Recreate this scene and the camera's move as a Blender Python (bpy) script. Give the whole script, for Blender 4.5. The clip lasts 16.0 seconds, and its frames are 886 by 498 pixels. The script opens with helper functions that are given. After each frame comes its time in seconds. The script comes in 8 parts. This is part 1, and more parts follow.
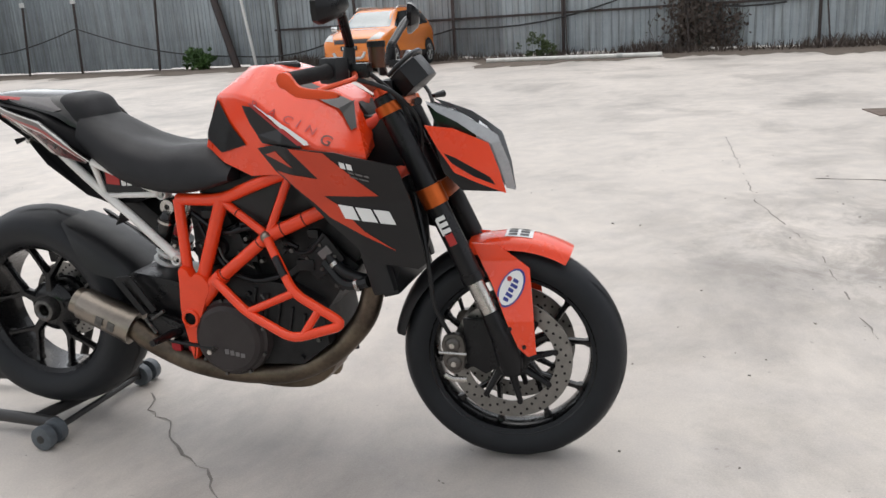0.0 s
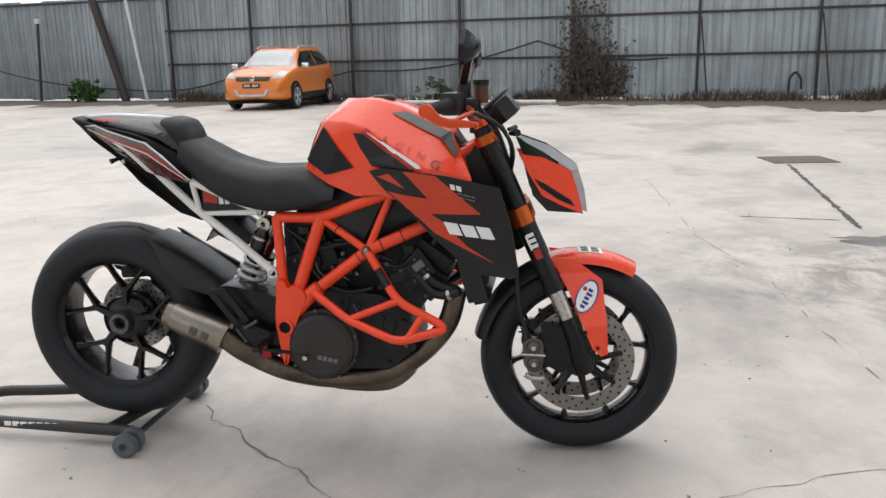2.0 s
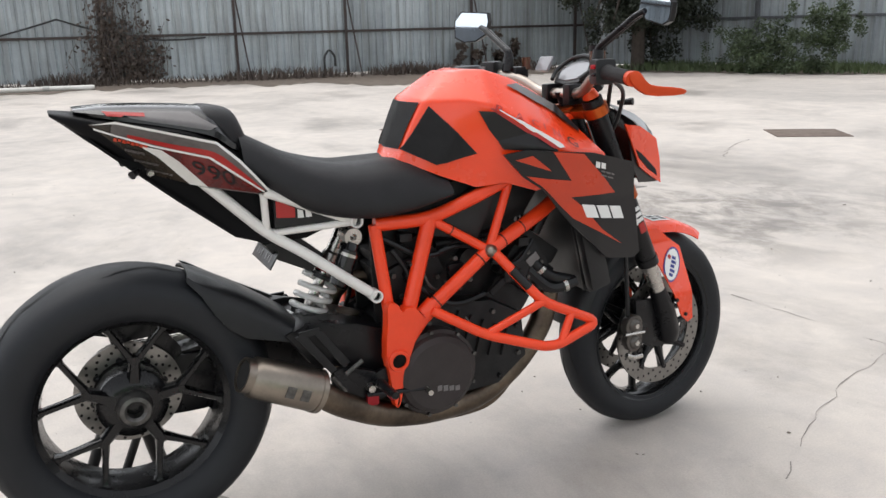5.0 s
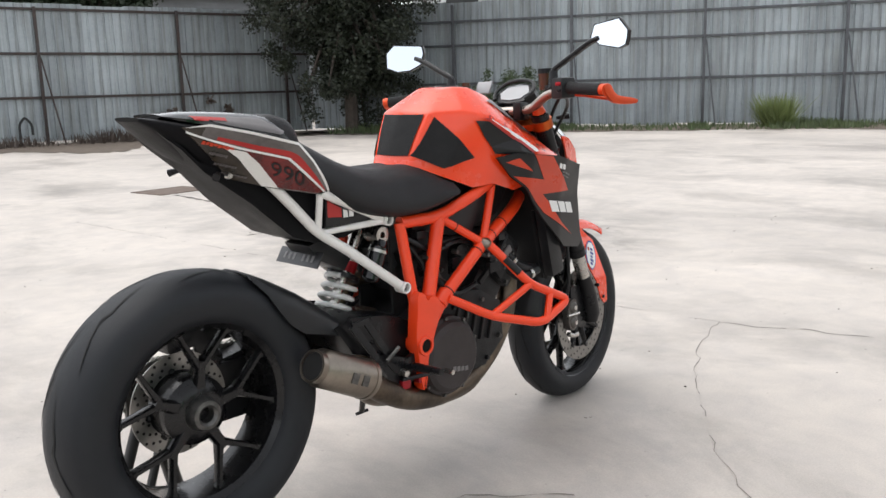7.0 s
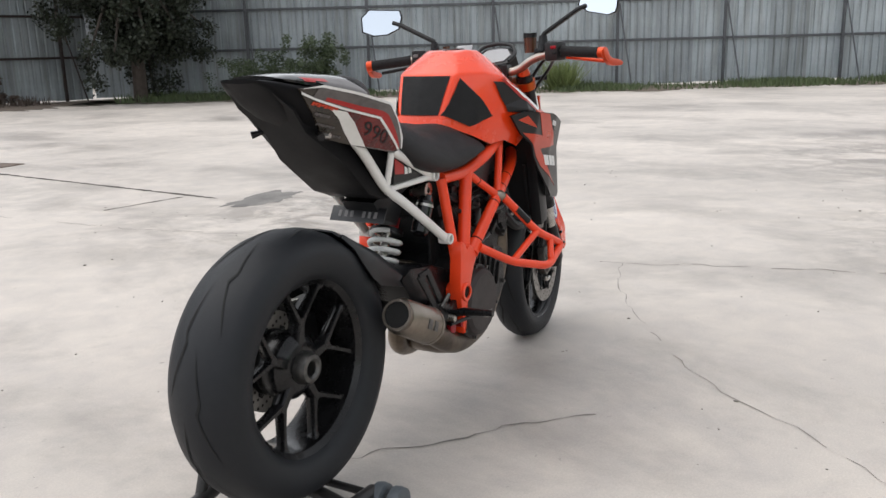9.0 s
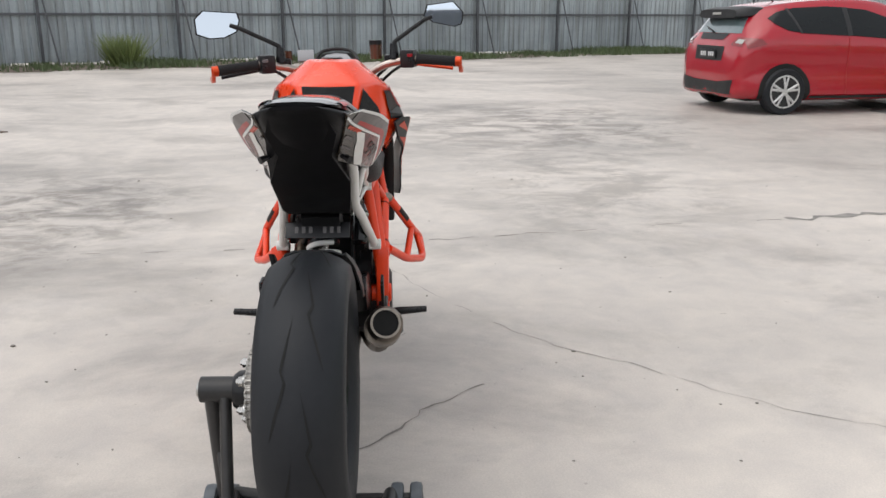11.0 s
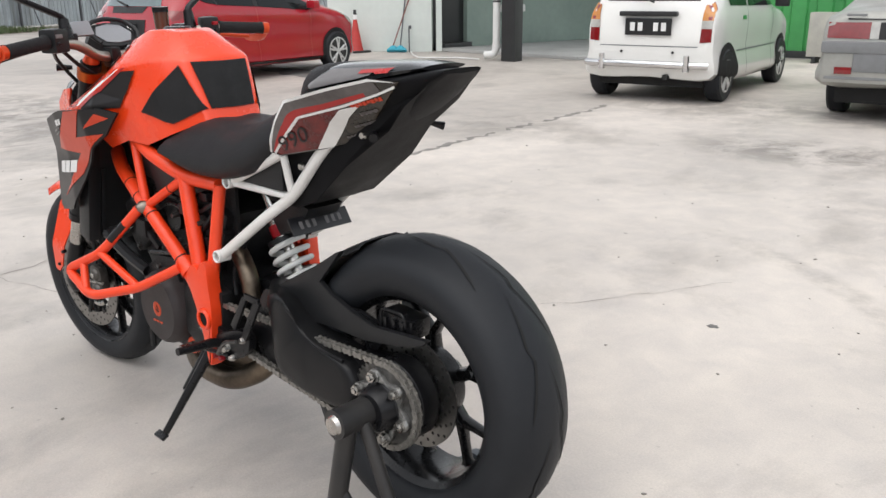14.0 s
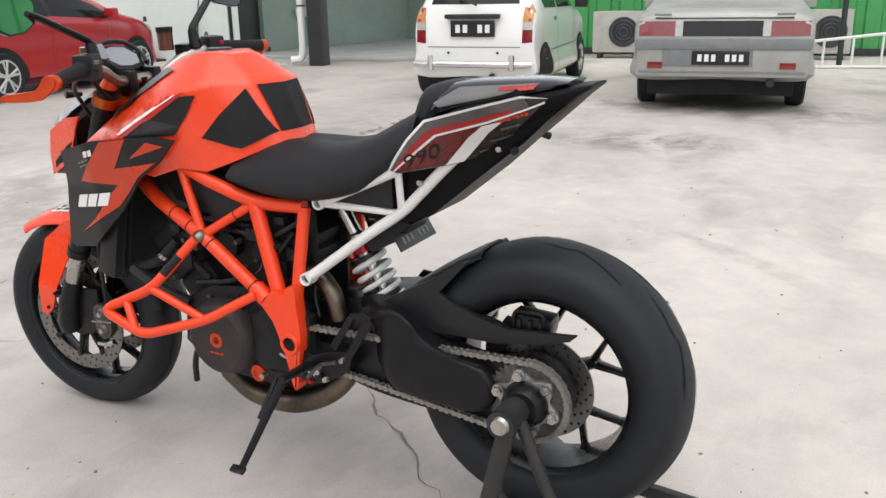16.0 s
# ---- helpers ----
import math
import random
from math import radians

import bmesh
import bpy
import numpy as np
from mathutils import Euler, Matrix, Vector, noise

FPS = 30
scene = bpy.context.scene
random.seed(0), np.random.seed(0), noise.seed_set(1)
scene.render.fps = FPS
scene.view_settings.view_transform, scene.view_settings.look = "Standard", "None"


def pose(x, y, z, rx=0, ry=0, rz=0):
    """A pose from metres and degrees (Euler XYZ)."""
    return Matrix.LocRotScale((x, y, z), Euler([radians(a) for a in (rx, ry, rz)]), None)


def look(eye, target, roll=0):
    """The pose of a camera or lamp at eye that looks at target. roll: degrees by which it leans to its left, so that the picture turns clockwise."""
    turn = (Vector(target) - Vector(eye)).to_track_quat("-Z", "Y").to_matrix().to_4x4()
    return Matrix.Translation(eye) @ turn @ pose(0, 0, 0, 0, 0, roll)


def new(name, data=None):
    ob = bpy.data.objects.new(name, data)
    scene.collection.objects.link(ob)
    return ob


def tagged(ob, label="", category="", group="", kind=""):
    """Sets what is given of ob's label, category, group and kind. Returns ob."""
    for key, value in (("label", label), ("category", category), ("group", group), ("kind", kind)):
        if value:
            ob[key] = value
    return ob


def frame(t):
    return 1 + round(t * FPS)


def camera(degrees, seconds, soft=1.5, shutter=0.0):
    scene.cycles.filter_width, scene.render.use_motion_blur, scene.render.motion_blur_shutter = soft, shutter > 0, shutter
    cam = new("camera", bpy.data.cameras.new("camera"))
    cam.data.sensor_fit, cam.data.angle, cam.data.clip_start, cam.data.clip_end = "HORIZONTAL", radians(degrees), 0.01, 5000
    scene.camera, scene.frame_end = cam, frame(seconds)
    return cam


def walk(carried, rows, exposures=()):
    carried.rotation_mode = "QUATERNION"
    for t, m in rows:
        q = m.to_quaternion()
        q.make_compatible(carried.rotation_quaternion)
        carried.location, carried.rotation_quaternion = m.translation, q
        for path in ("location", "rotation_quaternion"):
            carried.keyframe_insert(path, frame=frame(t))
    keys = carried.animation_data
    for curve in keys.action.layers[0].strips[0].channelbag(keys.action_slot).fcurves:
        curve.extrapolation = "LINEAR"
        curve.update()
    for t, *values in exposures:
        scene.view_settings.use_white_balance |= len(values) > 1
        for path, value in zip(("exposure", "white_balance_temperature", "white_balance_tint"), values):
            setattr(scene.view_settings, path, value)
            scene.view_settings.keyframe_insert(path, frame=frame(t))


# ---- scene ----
from mathutils.bvhtree import BVHTree

cam = camera(55.5, 16.0)

PATH = [
    (0, (1.959, -2.028, 1.158), (1.352, -0.197, 0.631), -3.6),
    (0.5, (1.907, -2.241, 1.164), (1.314, -0.391, 0.687), -1.5),
    (1, (1.826, -2.432, 1.169), (1.259, -0.575, 0.689), -1.3),
    (1.5, (1.653, -2.506, 1.184), (1.207, -0.615, 0.709), -1.3),
    (2, (1.47, -2.443, 1.179), (1.143, -0.521, 0.735), -1.2),
    (2.5, (1.261, -2.393, 1.174), (1.05, -0.459, 0.711), -1.6),
    (3, (0.998, -2.368, 1.177), (0.995, -0.426, 0.7), -2.0),
    (3.2, (0.886, -2.349, 1.171), (0.967, -0.411, 0.684), -2.4),
    (5.3, (-0.147, -1.892, 1.17), (0.735, -0.166, 0.678), -1.0),
    (5.5, (-0.201, -1.907, 1.177), (0.744, -0.207, 0.709), -0.9),
    (6, (-0.476, -1.852, 1.181), (0.708, -0.289, 0.786), -2.0),
    (6.5, (-0.691, -1.758, 1.126), (0.561, -0.238, 0.774), -2.9),
    (7, (-0.853, -1.7, 1.063), (0.537, -0.311, 0.691), -1.5),
    (7.5, (-0.982, -1.655, 0.982), (0.484, -0.352, 0.59), 0.0),
    (8, (-1.041, -1.566, 0.997), (0.4, -0.244, 0.579), -0.0),
    (8.2, (-1.101, -1.528, 1.007), (0.37, -0.239, 0.59), -0.5),
    (10.3, (-1.694, -0.641, 1.157), (0.202, -0.311, 0.615), -0.6),
    (10.5, (-1.683, -0.557, 1.158), (0.225, -0.299, 0.616), -0.8),
    (11, (-1.768, -0.275, 1.2), (0.158, -0.319, 0.664), 0.1),
    (11.5, (-1.797, -0.002, 1.191), (0.113, -0.288, 0.669), -0.5),
    (12, (-1.715, 0.271, 1.178), (0.162, -0.199, 0.672), -1.2),
    (12.5, (-1.641, 0.526, 1.179), (0.156, -0.193, 0.673), -1.4),
    (13, (-1.515, 0.74, 1.169), (0.186, -0.157, 0.619), -1.5),
    (13.5, (-1.305, 0.941, 1.156), (0.232, -0.198, 0.573), -1.1),
    (14, (-1.127, 1.112, 1.158), (0.209, -0.255, 0.569), -0.4),
    (14.5, (-0.923, 1.182, 1.15), (0.286, -0.293, 0.546), -0.4),
    (15, (-0.727, 1.254, 1.159), (0.337, -0.327, 0.55), -0.3),
    (15.5, (-0.598, 1.395, 1.18), (0.326, -0.272, 0.577), -0.6),
    (16, (-0.612, 1.595, 1.204), (0.314, -0.076, 0.612), -1.0),
]
walk(cam, [(t, look(eye, target, roll)) for t, eye, target, roll in PATH], [(0.0, -0.12), (3.0, -0.06), (5.5, 0.14), (6.5, 0.16), (8.0, 0.08), (10.5, -0.14), (12.0, -0.13), (13.0, -0.06), (16.0, 0.03)])

# ---- light ----
world = bpy.data.worlds.new("sky")
scene.world = world
world.use_nodes = True
wn, wl = world.node_tree.nodes, world.node_tree.links
sky = wn.new("ShaderNodeTexSky")
sky.sky_type, sky.sun_disc = "NISHITA", False
sky.sun_elevation, sky.sun_rotation = radians(62), radians(337)
grey = wn.new("ShaderNodeHueSaturation")
grey.inputs["Saturation"].default_value = 0.15
wl.new(sky.outputs[0], grey.inputs["Color"])
wl.new(grey.outputs[0], wn["Background"].inputs[0])
wn["Background"].inputs[1].default_value = 0.27
sun = new("sun", bpy.data.lights.new("sun", "SUN"))
sun.data.energy, sun.data.angle, sun.data.color = 1.25, radians(70), (1.0, 0.96, 0.9)
sun.matrix_world = look((0, 0, 20), (1.9, -4.4, 1.0))


# ---- materials ----
def mat(name, color, rough=0.5, metal=0.0, var=0.0, scale=8.0, bump=0.0, bscale=60.0, coat=0.0, color2=None, spec=0.5):
    """A principled material with two scales of colour variation and fine relief."""
    m = bpy.data.materials.new(name)
    m.use_nodes = True
    n, l = m.node_tree.nodes, m.node_tree.links
    b = n["Principled BSDF"]
    b.inputs["Base Color"].default_value = (*color, 1)
    b.inputs["Roughness"].default_value = rough
    b.inputs["Metallic"].default_value = metal
    b.inputs["Coat Weight"].default_value = coat
    b.inputs["Coat Roughness"].default_value = 0.08
    b.inputs["Specular IOR Level"].default_value = spec
    co = n.new("ShaderNodeTexCoord")
    if var or color2:
        big, fine = n.new("ShaderNodeTexNoise"), n.new("ShaderNodeTexNoise")
        big.inputs["Scale"].default_value, fine.inputs["Scale"].default_value = scale, scale * 9
        big.inputs["Detail"].default_value, fine.inputs["Detail"].default_value = 5, 3
        l.new(co.outputs["Object"], big.inputs["Vector"])
        l.new(co.outputs["Object"], fine.inputs["Vector"])
        add = n.new("ShaderNodeMath")
        add.operation = "MULTIPLY_ADD"
        add.inputs[1].default_value, add.inputs[2].default_value = 0.35, 0.0
        l.new(fine.outputs[0], add.inputs[0])
        both = n.new("ShaderNodeMath")
        l.new(big.outputs[0], both.inputs[0])
        l.new(add.outputs[0], both.inputs[1])
        ramp = n.new("ShaderNodeValToRGB")
        ramp.color_ramp.elements[0].position, ramp.color_ramp.elements[1].position = 0.42, 0.92
        c2 = color2 or tuple(c * (1 - var) for c in color)
        ramp.color_ramp.elements[0].color, ramp.color_ramp.elements[1].color = (*c2, 1), (*color, 1)
        l.new(both.outputs[0], ramp.inputs[0])
        l.new(ramp.outputs[0], b.inputs["Base Color"])
        rr = n.new("ShaderNodeMapRange")
        rr.inputs[3].default_value, rr.inputs[4].default_value = min(1, rough + 0.1), max(0.02, rough - 0.1)
        l.new(both.outputs[0], rr.inputs[0])
        l.new(rr.outputs[0], b.inputs["Roughness"])
    if bump:
        bn, bp = n.new("ShaderNodeTexNoise"), n.new("ShaderNodeBump")
        bn.inputs["Scale"].default_value, bn.inputs["Detail"].default_value = bscale, 4
        bp.inputs["Strength"].default_value, bp.inputs["Distance"].default_value = bump, 0.004
        l.new(co.outputs["Object"], bn.inputs["Vector"])
        l.new(bn.outputs[0], bp.inputs["Height"])
        l.new(bp.outputs[0], b.inputs["Normal"])
    return m


def concrete():
    """Worn yard concrete: pale, with broad dark water stains, streaks and grit."""
    m = bpy.data.materials.new("yard_concrete")
    m.use_nodes = True
    n, l = m.node_tree.nodes, m.node_tree.links
    b = n["Principled BSDF"]
    co = n.new("ShaderNodeTexCoord")
    mp = n.new("ShaderNodeMapping")
    mp.inputs["Rotation"].default_value = (0, 0, 0.5)
    mp.inputs["Scale"].default_value = (1.0, 0.72, 1)
    l.new(co.outputs["Object"], mp.inputs["Vector"])

    def noise_tex(scale, detail, vec, rough=0.55, dist=0.0):
        t = n.new("ShaderNodeTexNoise")
        t.inputs["Scale"].default_value, t.inputs["Detail"].default_value = scale, detail
        t.inputs["Roughness"].default_value, t.inputs["Distortion"].default_value = rough, dist
        l.new(vec, t.inputs["Vector"])
        return t.outputs[0]

    def ramp(src, a, ca, z, cz):
        r = n.new("ShaderNodeValToRGB")
        r.color_ramp.elements[0].position, r.color_ramp.elements[1].position = a, z
        r.color_ramp.elements[0].color, r.color_ramp.elements[1].color = (*ca, 1), (*cz, 1)
        l.new(src, r.inputs[0])
        return r.outputs[0]

    def mul(a, c, fac=1.0):
        x = n.new("ShaderNodeMix")
        x.data_type, x.blend_type = "RGBA", "MULTIPLY"
        x.inputs[0].default_value = fac
        l.new(a, x.inputs[6])
        l.new(c, x.inputs[7])
        return x.outputs[2]

    base = ramp(noise_tex(0.35, 6, mp.outputs[0], 0.6, 0.6), 0.34, (0.480, 0.444, 0.412), 0.62, (0.650, 0.597, 0.548))
    stain = ramp(noise_tex(0.8, 9, mp.outputs[0], 0.68, 0.35), 0.34, (0.66, 0.655, 0.65), 0.50, (1, 1, 1))
    cloud = ramp(noise_tex(5.0, 6, co.outputs["Object"], 0.65, 0.4), 0.30, (0.86, 0.86, 0.87), 0.66, (1.03, 1.02, 1.0))
    grit = ramp(noise_tex(160, 3, co.outputs["Object"], 0.7), 0.25, (0.85, 0.85, 0.85), 0.7, (1.03, 1.03, 1.03))
    spots = ramp(noise_tex(22, 2, co.outputs["Object"], 0.5), 0.20, (0.55, 0.54, 0.53), 0.28, (1, 1, 1))
    # the older, greyer slab beyond the joint
    xyz = n.new("ShaderNodeSeparateXYZ")
    l.new(co.outputs["Object"], xyz.inputs[0])

    def math_node(op, a, c, clamp=False):
        x = n.new("ShaderNodeMath")
        x.operation, x.use_clamp = op, clamp
        for i, v in enumerate((a, c)):
            if isinstance(v, (int, float)):
                x.inputs[i].default_value = v
            else:
                l.new(v, x.inputs[i])
        return x.outputs[0]

    wob = math_node("MULTIPLY", math_node("SUBTRACT", noise_tex(2.5, 5, co.outputs["Object"]), 0.5), 0.25)
    line = math_node("ADD", math_node("ADD", math_node("ADD", xyz.outputs[0], math_node("MULTIPLY", xyz.outputs[1], 0.144)), -2.83), wob)
    past = math_node("MULTIPLY", line, 14.0, True)
    reach = math_node("MULTIPLY", math_node("ADD", math_node("MULTIPLY", xyz.outputs[1], -1.0), -1.6), 0.5, True)
    old = math_node("MULTIPLY", math_node("MULTIPLY", past, reach), 0.36)
    # darker, dirtier areas of the yard with ragged edges: place, reach, strength
    rag = ramp(noise_tex(2.6, 9, mp.outputs[0], 0.72, 0.5), 0.43, (1, 1, 1), 0.57, (0, 0, 0))
    for sx, sy, rx, ry, amount in ((7.8, -1.8, 3.2, 2.4, 0.55), (4.2, -1.6, 1.8, 1.2, 0.40), (1.25, -5.1, 1.0, 0.7, 0.60), (0.9, -7.2, 2.4, 0.9, 0.50), (3.4, 2.2, 1.8, 1.4, 0.62), (3.9, -4.6, 0.9, 1.6, 0.40), (2.8, -7.0, 2.0, 1.2, 0.35)):
        dx = math_node("MULTIPLY", math_node("ADD", xyz.outputs[0], -sx), 1 / rx)
        dy = math_node("MULTIPLY", math_node("ADD", xyz.outputs[1], -sy), 1 / ry)
        near = math_node("MULTIPLY", math_node("SUBTRACT", 1.0, math_node("ADD", math_node("MULTIPLY", dx, dx), math_node("MULTIPLY", dy, dy))), 1.6 * amount, True)
        old = math_node("MAXIMUM", old, math_node("MULTIPLY", near, rag))
    # a faint curved tyre mark: the band near a circle, worn through by the grain, between two ends
    tx, ty = math_node("ADD", xyz.outputs[0], -1.576), math_node("ADD", xyz.outputs[1], 0.209)
    off_ring = math_node("ABSOLUTE", math_node("SUBTRACT", math_node("SQRT", math_node("ADD", math_node("MULTIPLY", tx, tx), math_node("MULTIPLY", ty, ty)), 0.0), 2.626), 0.0)
    band = math_node("MULTIPLY", math_node("SUBTRACT", 0.085, off_ring), 22.0, True)
    ends = math_node("MULTIPLY", math_node("MULTIPLY", math_node("ADD", xyz.outputs[0], 0.62), 2.2, True), math_node("MULTIPLY", math_node("SUBTRACT", 0.95, xyz.outputs[0]), 1.6, True))
    worn = ramp(noise_tex(9, 6, co.outputs["Object"], 0.7), 0.38, (0.15, 0.15, 0.15), 0.60, (1, 1, 1))
    right_side = math_node("LESS_THAN", xyz.outputs[1], -1.0)
    tyre_mark = math_node("MULTIPLY", math_node("MULTIPLY", math_node("MULTIPLY", band, ends), worn), math_node("MULTIPLY", right_side, 0.42))
    old = math_node("MAXIMUM", old, tyre_mark)
    greyed = n.new("ShaderNodeMix")
    greyed.data_type, greyed.blend_type = "RGBA", "MULTIPLY"
    greyed.inputs[7].default_value = (0.46, 0.455, 0.45, 1)
    l.new(old, greyed.inputs[0])
    l.new(mul(mul(mul(mul(base, stain), cloud), grit), spots), greyed.inputs[6])
    l.new(greyed.outputs[2], b.inputs["Base Color"])
    rr = n.new("ShaderNodeMapRange")
    rr.inputs[1].default_value, rr.inputs[2].default_value = 0.3, 0.65
    rr.inputs[3].default_value, rr.inputs[4].default_value = 0.44, 0.72
    l.new(noise_tex(0.8, 9, mp.outputs[0], 0.68, 0.35), rr.inputs[0])
    l.new(rr.outputs[0], b.inputs["Roughness"])
    bp = n.new("ShaderNodeBump")
    bp.inputs["Strength"].default_value, bp.inputs["Distance"].default_value = 0.25, 0.004
    l.new(noise_tex(90, 6, co.outputs["Object"], 0.7), bp.inputs["Height"])
    l.new(bp.outputs[0], b.inputs["Normal"])
    return m


ORANGE = (0.85, 0.055, 0.009)
M = {
    "concrete": concrete(),
    "orange": mat("orange_paint", ORANGE, 0.30, var=0.08, scale=6, coat=0.35),
    "frame": mat("orange_powder_coat", (0.85, 0.055, 0.009), 0.42, var=0.12, scale=14, coat=0.12, bump=0.05, bscale=300),
    "anod": mat("orange_anodised", (0.66, 0.070, 0.015), 0.36, metal=0.5, var=0.15, scale=20),
    "black": mat("black_plastic", (0.014, 0.0145, 0.016), 0.42, var=0.25, scale=25, bump=0.08, bscale=700, spec=0.32),
    "gloss": mat("gloss_black", (0.008, 0.008, 0.009), 0.2, var=0.2, scale=12, coat=0.3, spec=0.32),
    "satin": mat("satin_black_metal", (0.011, 0.011, 0.0125), 0.33, metal=0.2, var=0.3, scale=18, bump=0.06, bscale=400, spec=0.32),
    "engine": mat("engine_casting", (0.024, 0.024, 0.0255), 0.52, metal=0.35, var=0.5, scale=22, bump=0.25, bscale=350, spec=0.32),
    "seat": mat("seat_vinyl", (0.013, 0.013, 0.015), 0.58, var=0.2, scale=18, bump=0.25, bscale=900, spec=0.32),
    "pad": mat("grip_pad_rubber", (0.012, 0.012, 0.013), 0.75, var=0.25, scale=30, bump=0.5, bscale=1200, spec=0.32),
    "rubber": mat("tyre_rubber", (0.009, 0.0105, 0.0135), 0.58, color2=(0.016, 0.0175, 0.0205), scale=7, bump=0.15, bscale=500, spec=0.30),
    "groove": mat("tread_groove", (0.006, 0.006, 0.006), 0.9, var=0.2),
    "rim": mat("black_rim", (0.010, 0.010, 0.011), 0.3, metal=0.3, var=0.25, scale=20, coat=0.2, spec=0.32),
    "steel": mat("brushed_steel", (0.55, 0.53, 0.50), 0.3, metal=1, var=0.25, scale=25, bump=0.05, bscale=300),
    "titan": mat("brushed_titanium", (0.30, 0.262, 0.222), 0.38, metal=1, var=0.3, scale=12, bump=0.1, bscale=500),
    "header": mat("heat_tinted_pipe", (0.20, 0.16, 0.12), 0.45, metal=1, color2=(0.07, 0.056, 0.046), scale=9, bump=0.1),
    "disc": mat("brake_disc_steel", (0.27, 0.262, 0.25), 0.38, metal=1, var=0.25, scale=30),
    "white": mat("white_powder_coat", (0.78, 0.77, 0.75), 0.38, color2=(0.66, 0.64, 0.61), scale=12, coat=0.2),
    "decal_w": mat("white_decal", (0.78, 0.78, 0.77), 0.4, var=0.06),
    "decal_b": mat("black_decal", (0.013, 0.012, 0.013), 0.38, var=0.2, scale=14, spec=0.32),
    "decal_r": mat("red_decal", (0.42, 0.02, 0.018), 0.35, var=0.15, scale=12),
    "tail_black": mat("matt_tail_plastic", (0.006, 0.006, 0.007), 0.50, var=0.25, scale=20, bump=0.06, bscale=500, spec=0.09),
    "decal_g": mat("grey_decal", (0.16, 0.15, 0.15), 0.4, var=0.2, scale=12),
    "decal_dr": mat("dark_orange_decal", (0.55, 0.042, 0.009), 0.34, var=0.15, scale=14),
    "blue": mat("blue_decal", (0.02, 0.03, 0.22), 0.4),
    "clamp": mat("copper_orange_anodised", (0.55, 0.11, 0.02), 0.36, metal=0.8, var=0.25, scale=25),
    "pot": mat("brown_fluid_pot", (0.09, 0.032, 0.015), 0.25, var=0.3, scale=20, coat=0.4),
    "chain": mat("chain_steel", (0.40, 0.385, 0.36), 0.48, metal=0.9, var=0.4, scale=60),
    "spring": mat("white_spring", (0.72, 0.72, 0.70), 0.35, var=0.1, scale=20, coat=0.2),
    "red": mat("red_anodised", (0.35, 0.012, 0.02), 0.35, metal=0.5, var=0.2),
    "lamp_lens": mat("clear_lens", (0.40, 0.415, 0.43), 0.08, var=0.35, scale=14, coat=0.9),
    "screen": mat("dash_screen", (0.26, 0.27, 0.285), 0.15, var=0.1, coat=0.5),
    "mirror": mat("mirror_glass", (0.52, 0.57, 0.64), 0.02, metal=1),
    "bar": mat("handlebar_alloy", (0.50, 0.44, 0.39), 0.35, metal=0.9, var=0.2),
}


# ---- shape helpers ----
def part(name, bm, material, parent=None, label="", smooth=True, angle=35, local=None):
    """Links a bmesh as one mesh object, under a thing or a part."""
    bmesh.ops.remove_doubles(bm, verts=bm.verts, dist=1e-5)
    bmesh.ops.recalc_face_normals(bm, faces=bm.faces)
    me = bpy.data.meshes.new(name)
    bm.to_mesh(me)
    bm.free()
    me.materials.append(material)
    if smooth:
        me.shade_smooth()
        me.set_sharp_from_angle(angle=radians(angle))
    ob = new(name, me)
    if parent:
        ob.parent = parent
    if local:
        ob.matrix_basis = local
    return tagged(ob, label) if label else ob


def thing(name, label, category, m=None, group="", kind=""):
    """An empty at the base of a thing."""
    ob = new(name)
    ob.empty_display_size = 0.1
    if m:
        ob.matrix_basis = m
    return tagged(ob, label, category, group, kind)


def fillet(pts, r=0.03, n=4):
    """Rounds the corners of a polyline."""
    pts = [Vector(p) for p in pts]
    out = [pts[0]]
    for a, b, c in zip(pts, pts[1:], pts[2:]):
        u, v = (a - b), (c - b)
        d = min(r, u.length * 0.45, v.length * 0.45)
        p, q = b + u.normalized() * d, b + v.normalized() * d
        for k in range(n + 1):
            s = k / n
            out.append(p * (1 - s) ** 2 + b * 2 * s * (1 - s) + q * s * s)
    return out + [pts[-1]]


def tube(bm, pts, r, seg=10, cap=True):
    """Sweeps a circle along a polyline; r is one radius or one a point."""
    pts = [Vector(p) for p in pts]
    rs = r if isinstance(r, (list, tuple)) else [r] * len(pts)
    ring0, up = None, None
    for i, p in enumerate(pts):
        t = (pts[min(i + 1, len(pts) - 1)] - pts[max(i - 1, 0)]).normalized()
        if up is None:
            up = t.orthogonal().normalized()
        up = (up - t * up.dot(t)).normalized()
        side = t.cross(up)
        ring = [bm.verts.new(p + (up * math.cos(a) + side * math.sin(a)) * rs[i]) for a in (2 * math.pi * k / seg for k in range(seg))]
        if ring0:
            for k in range(seg):
                bm.faces.new((ring0[k], ring0[(k + 1) % seg], ring[(k + 1) % seg], ring[k]))
        elif cap:
            bm.faces.new(ring[::-1])
        ring0 = ring
    if cap:
        bm.faces.new(ring0)
    return bm


def tubes(*runs, seg=10):
    bm = bmesh.new()
    for pts, r in runs:
        tube(bm, pts, r, seg)
    return bm


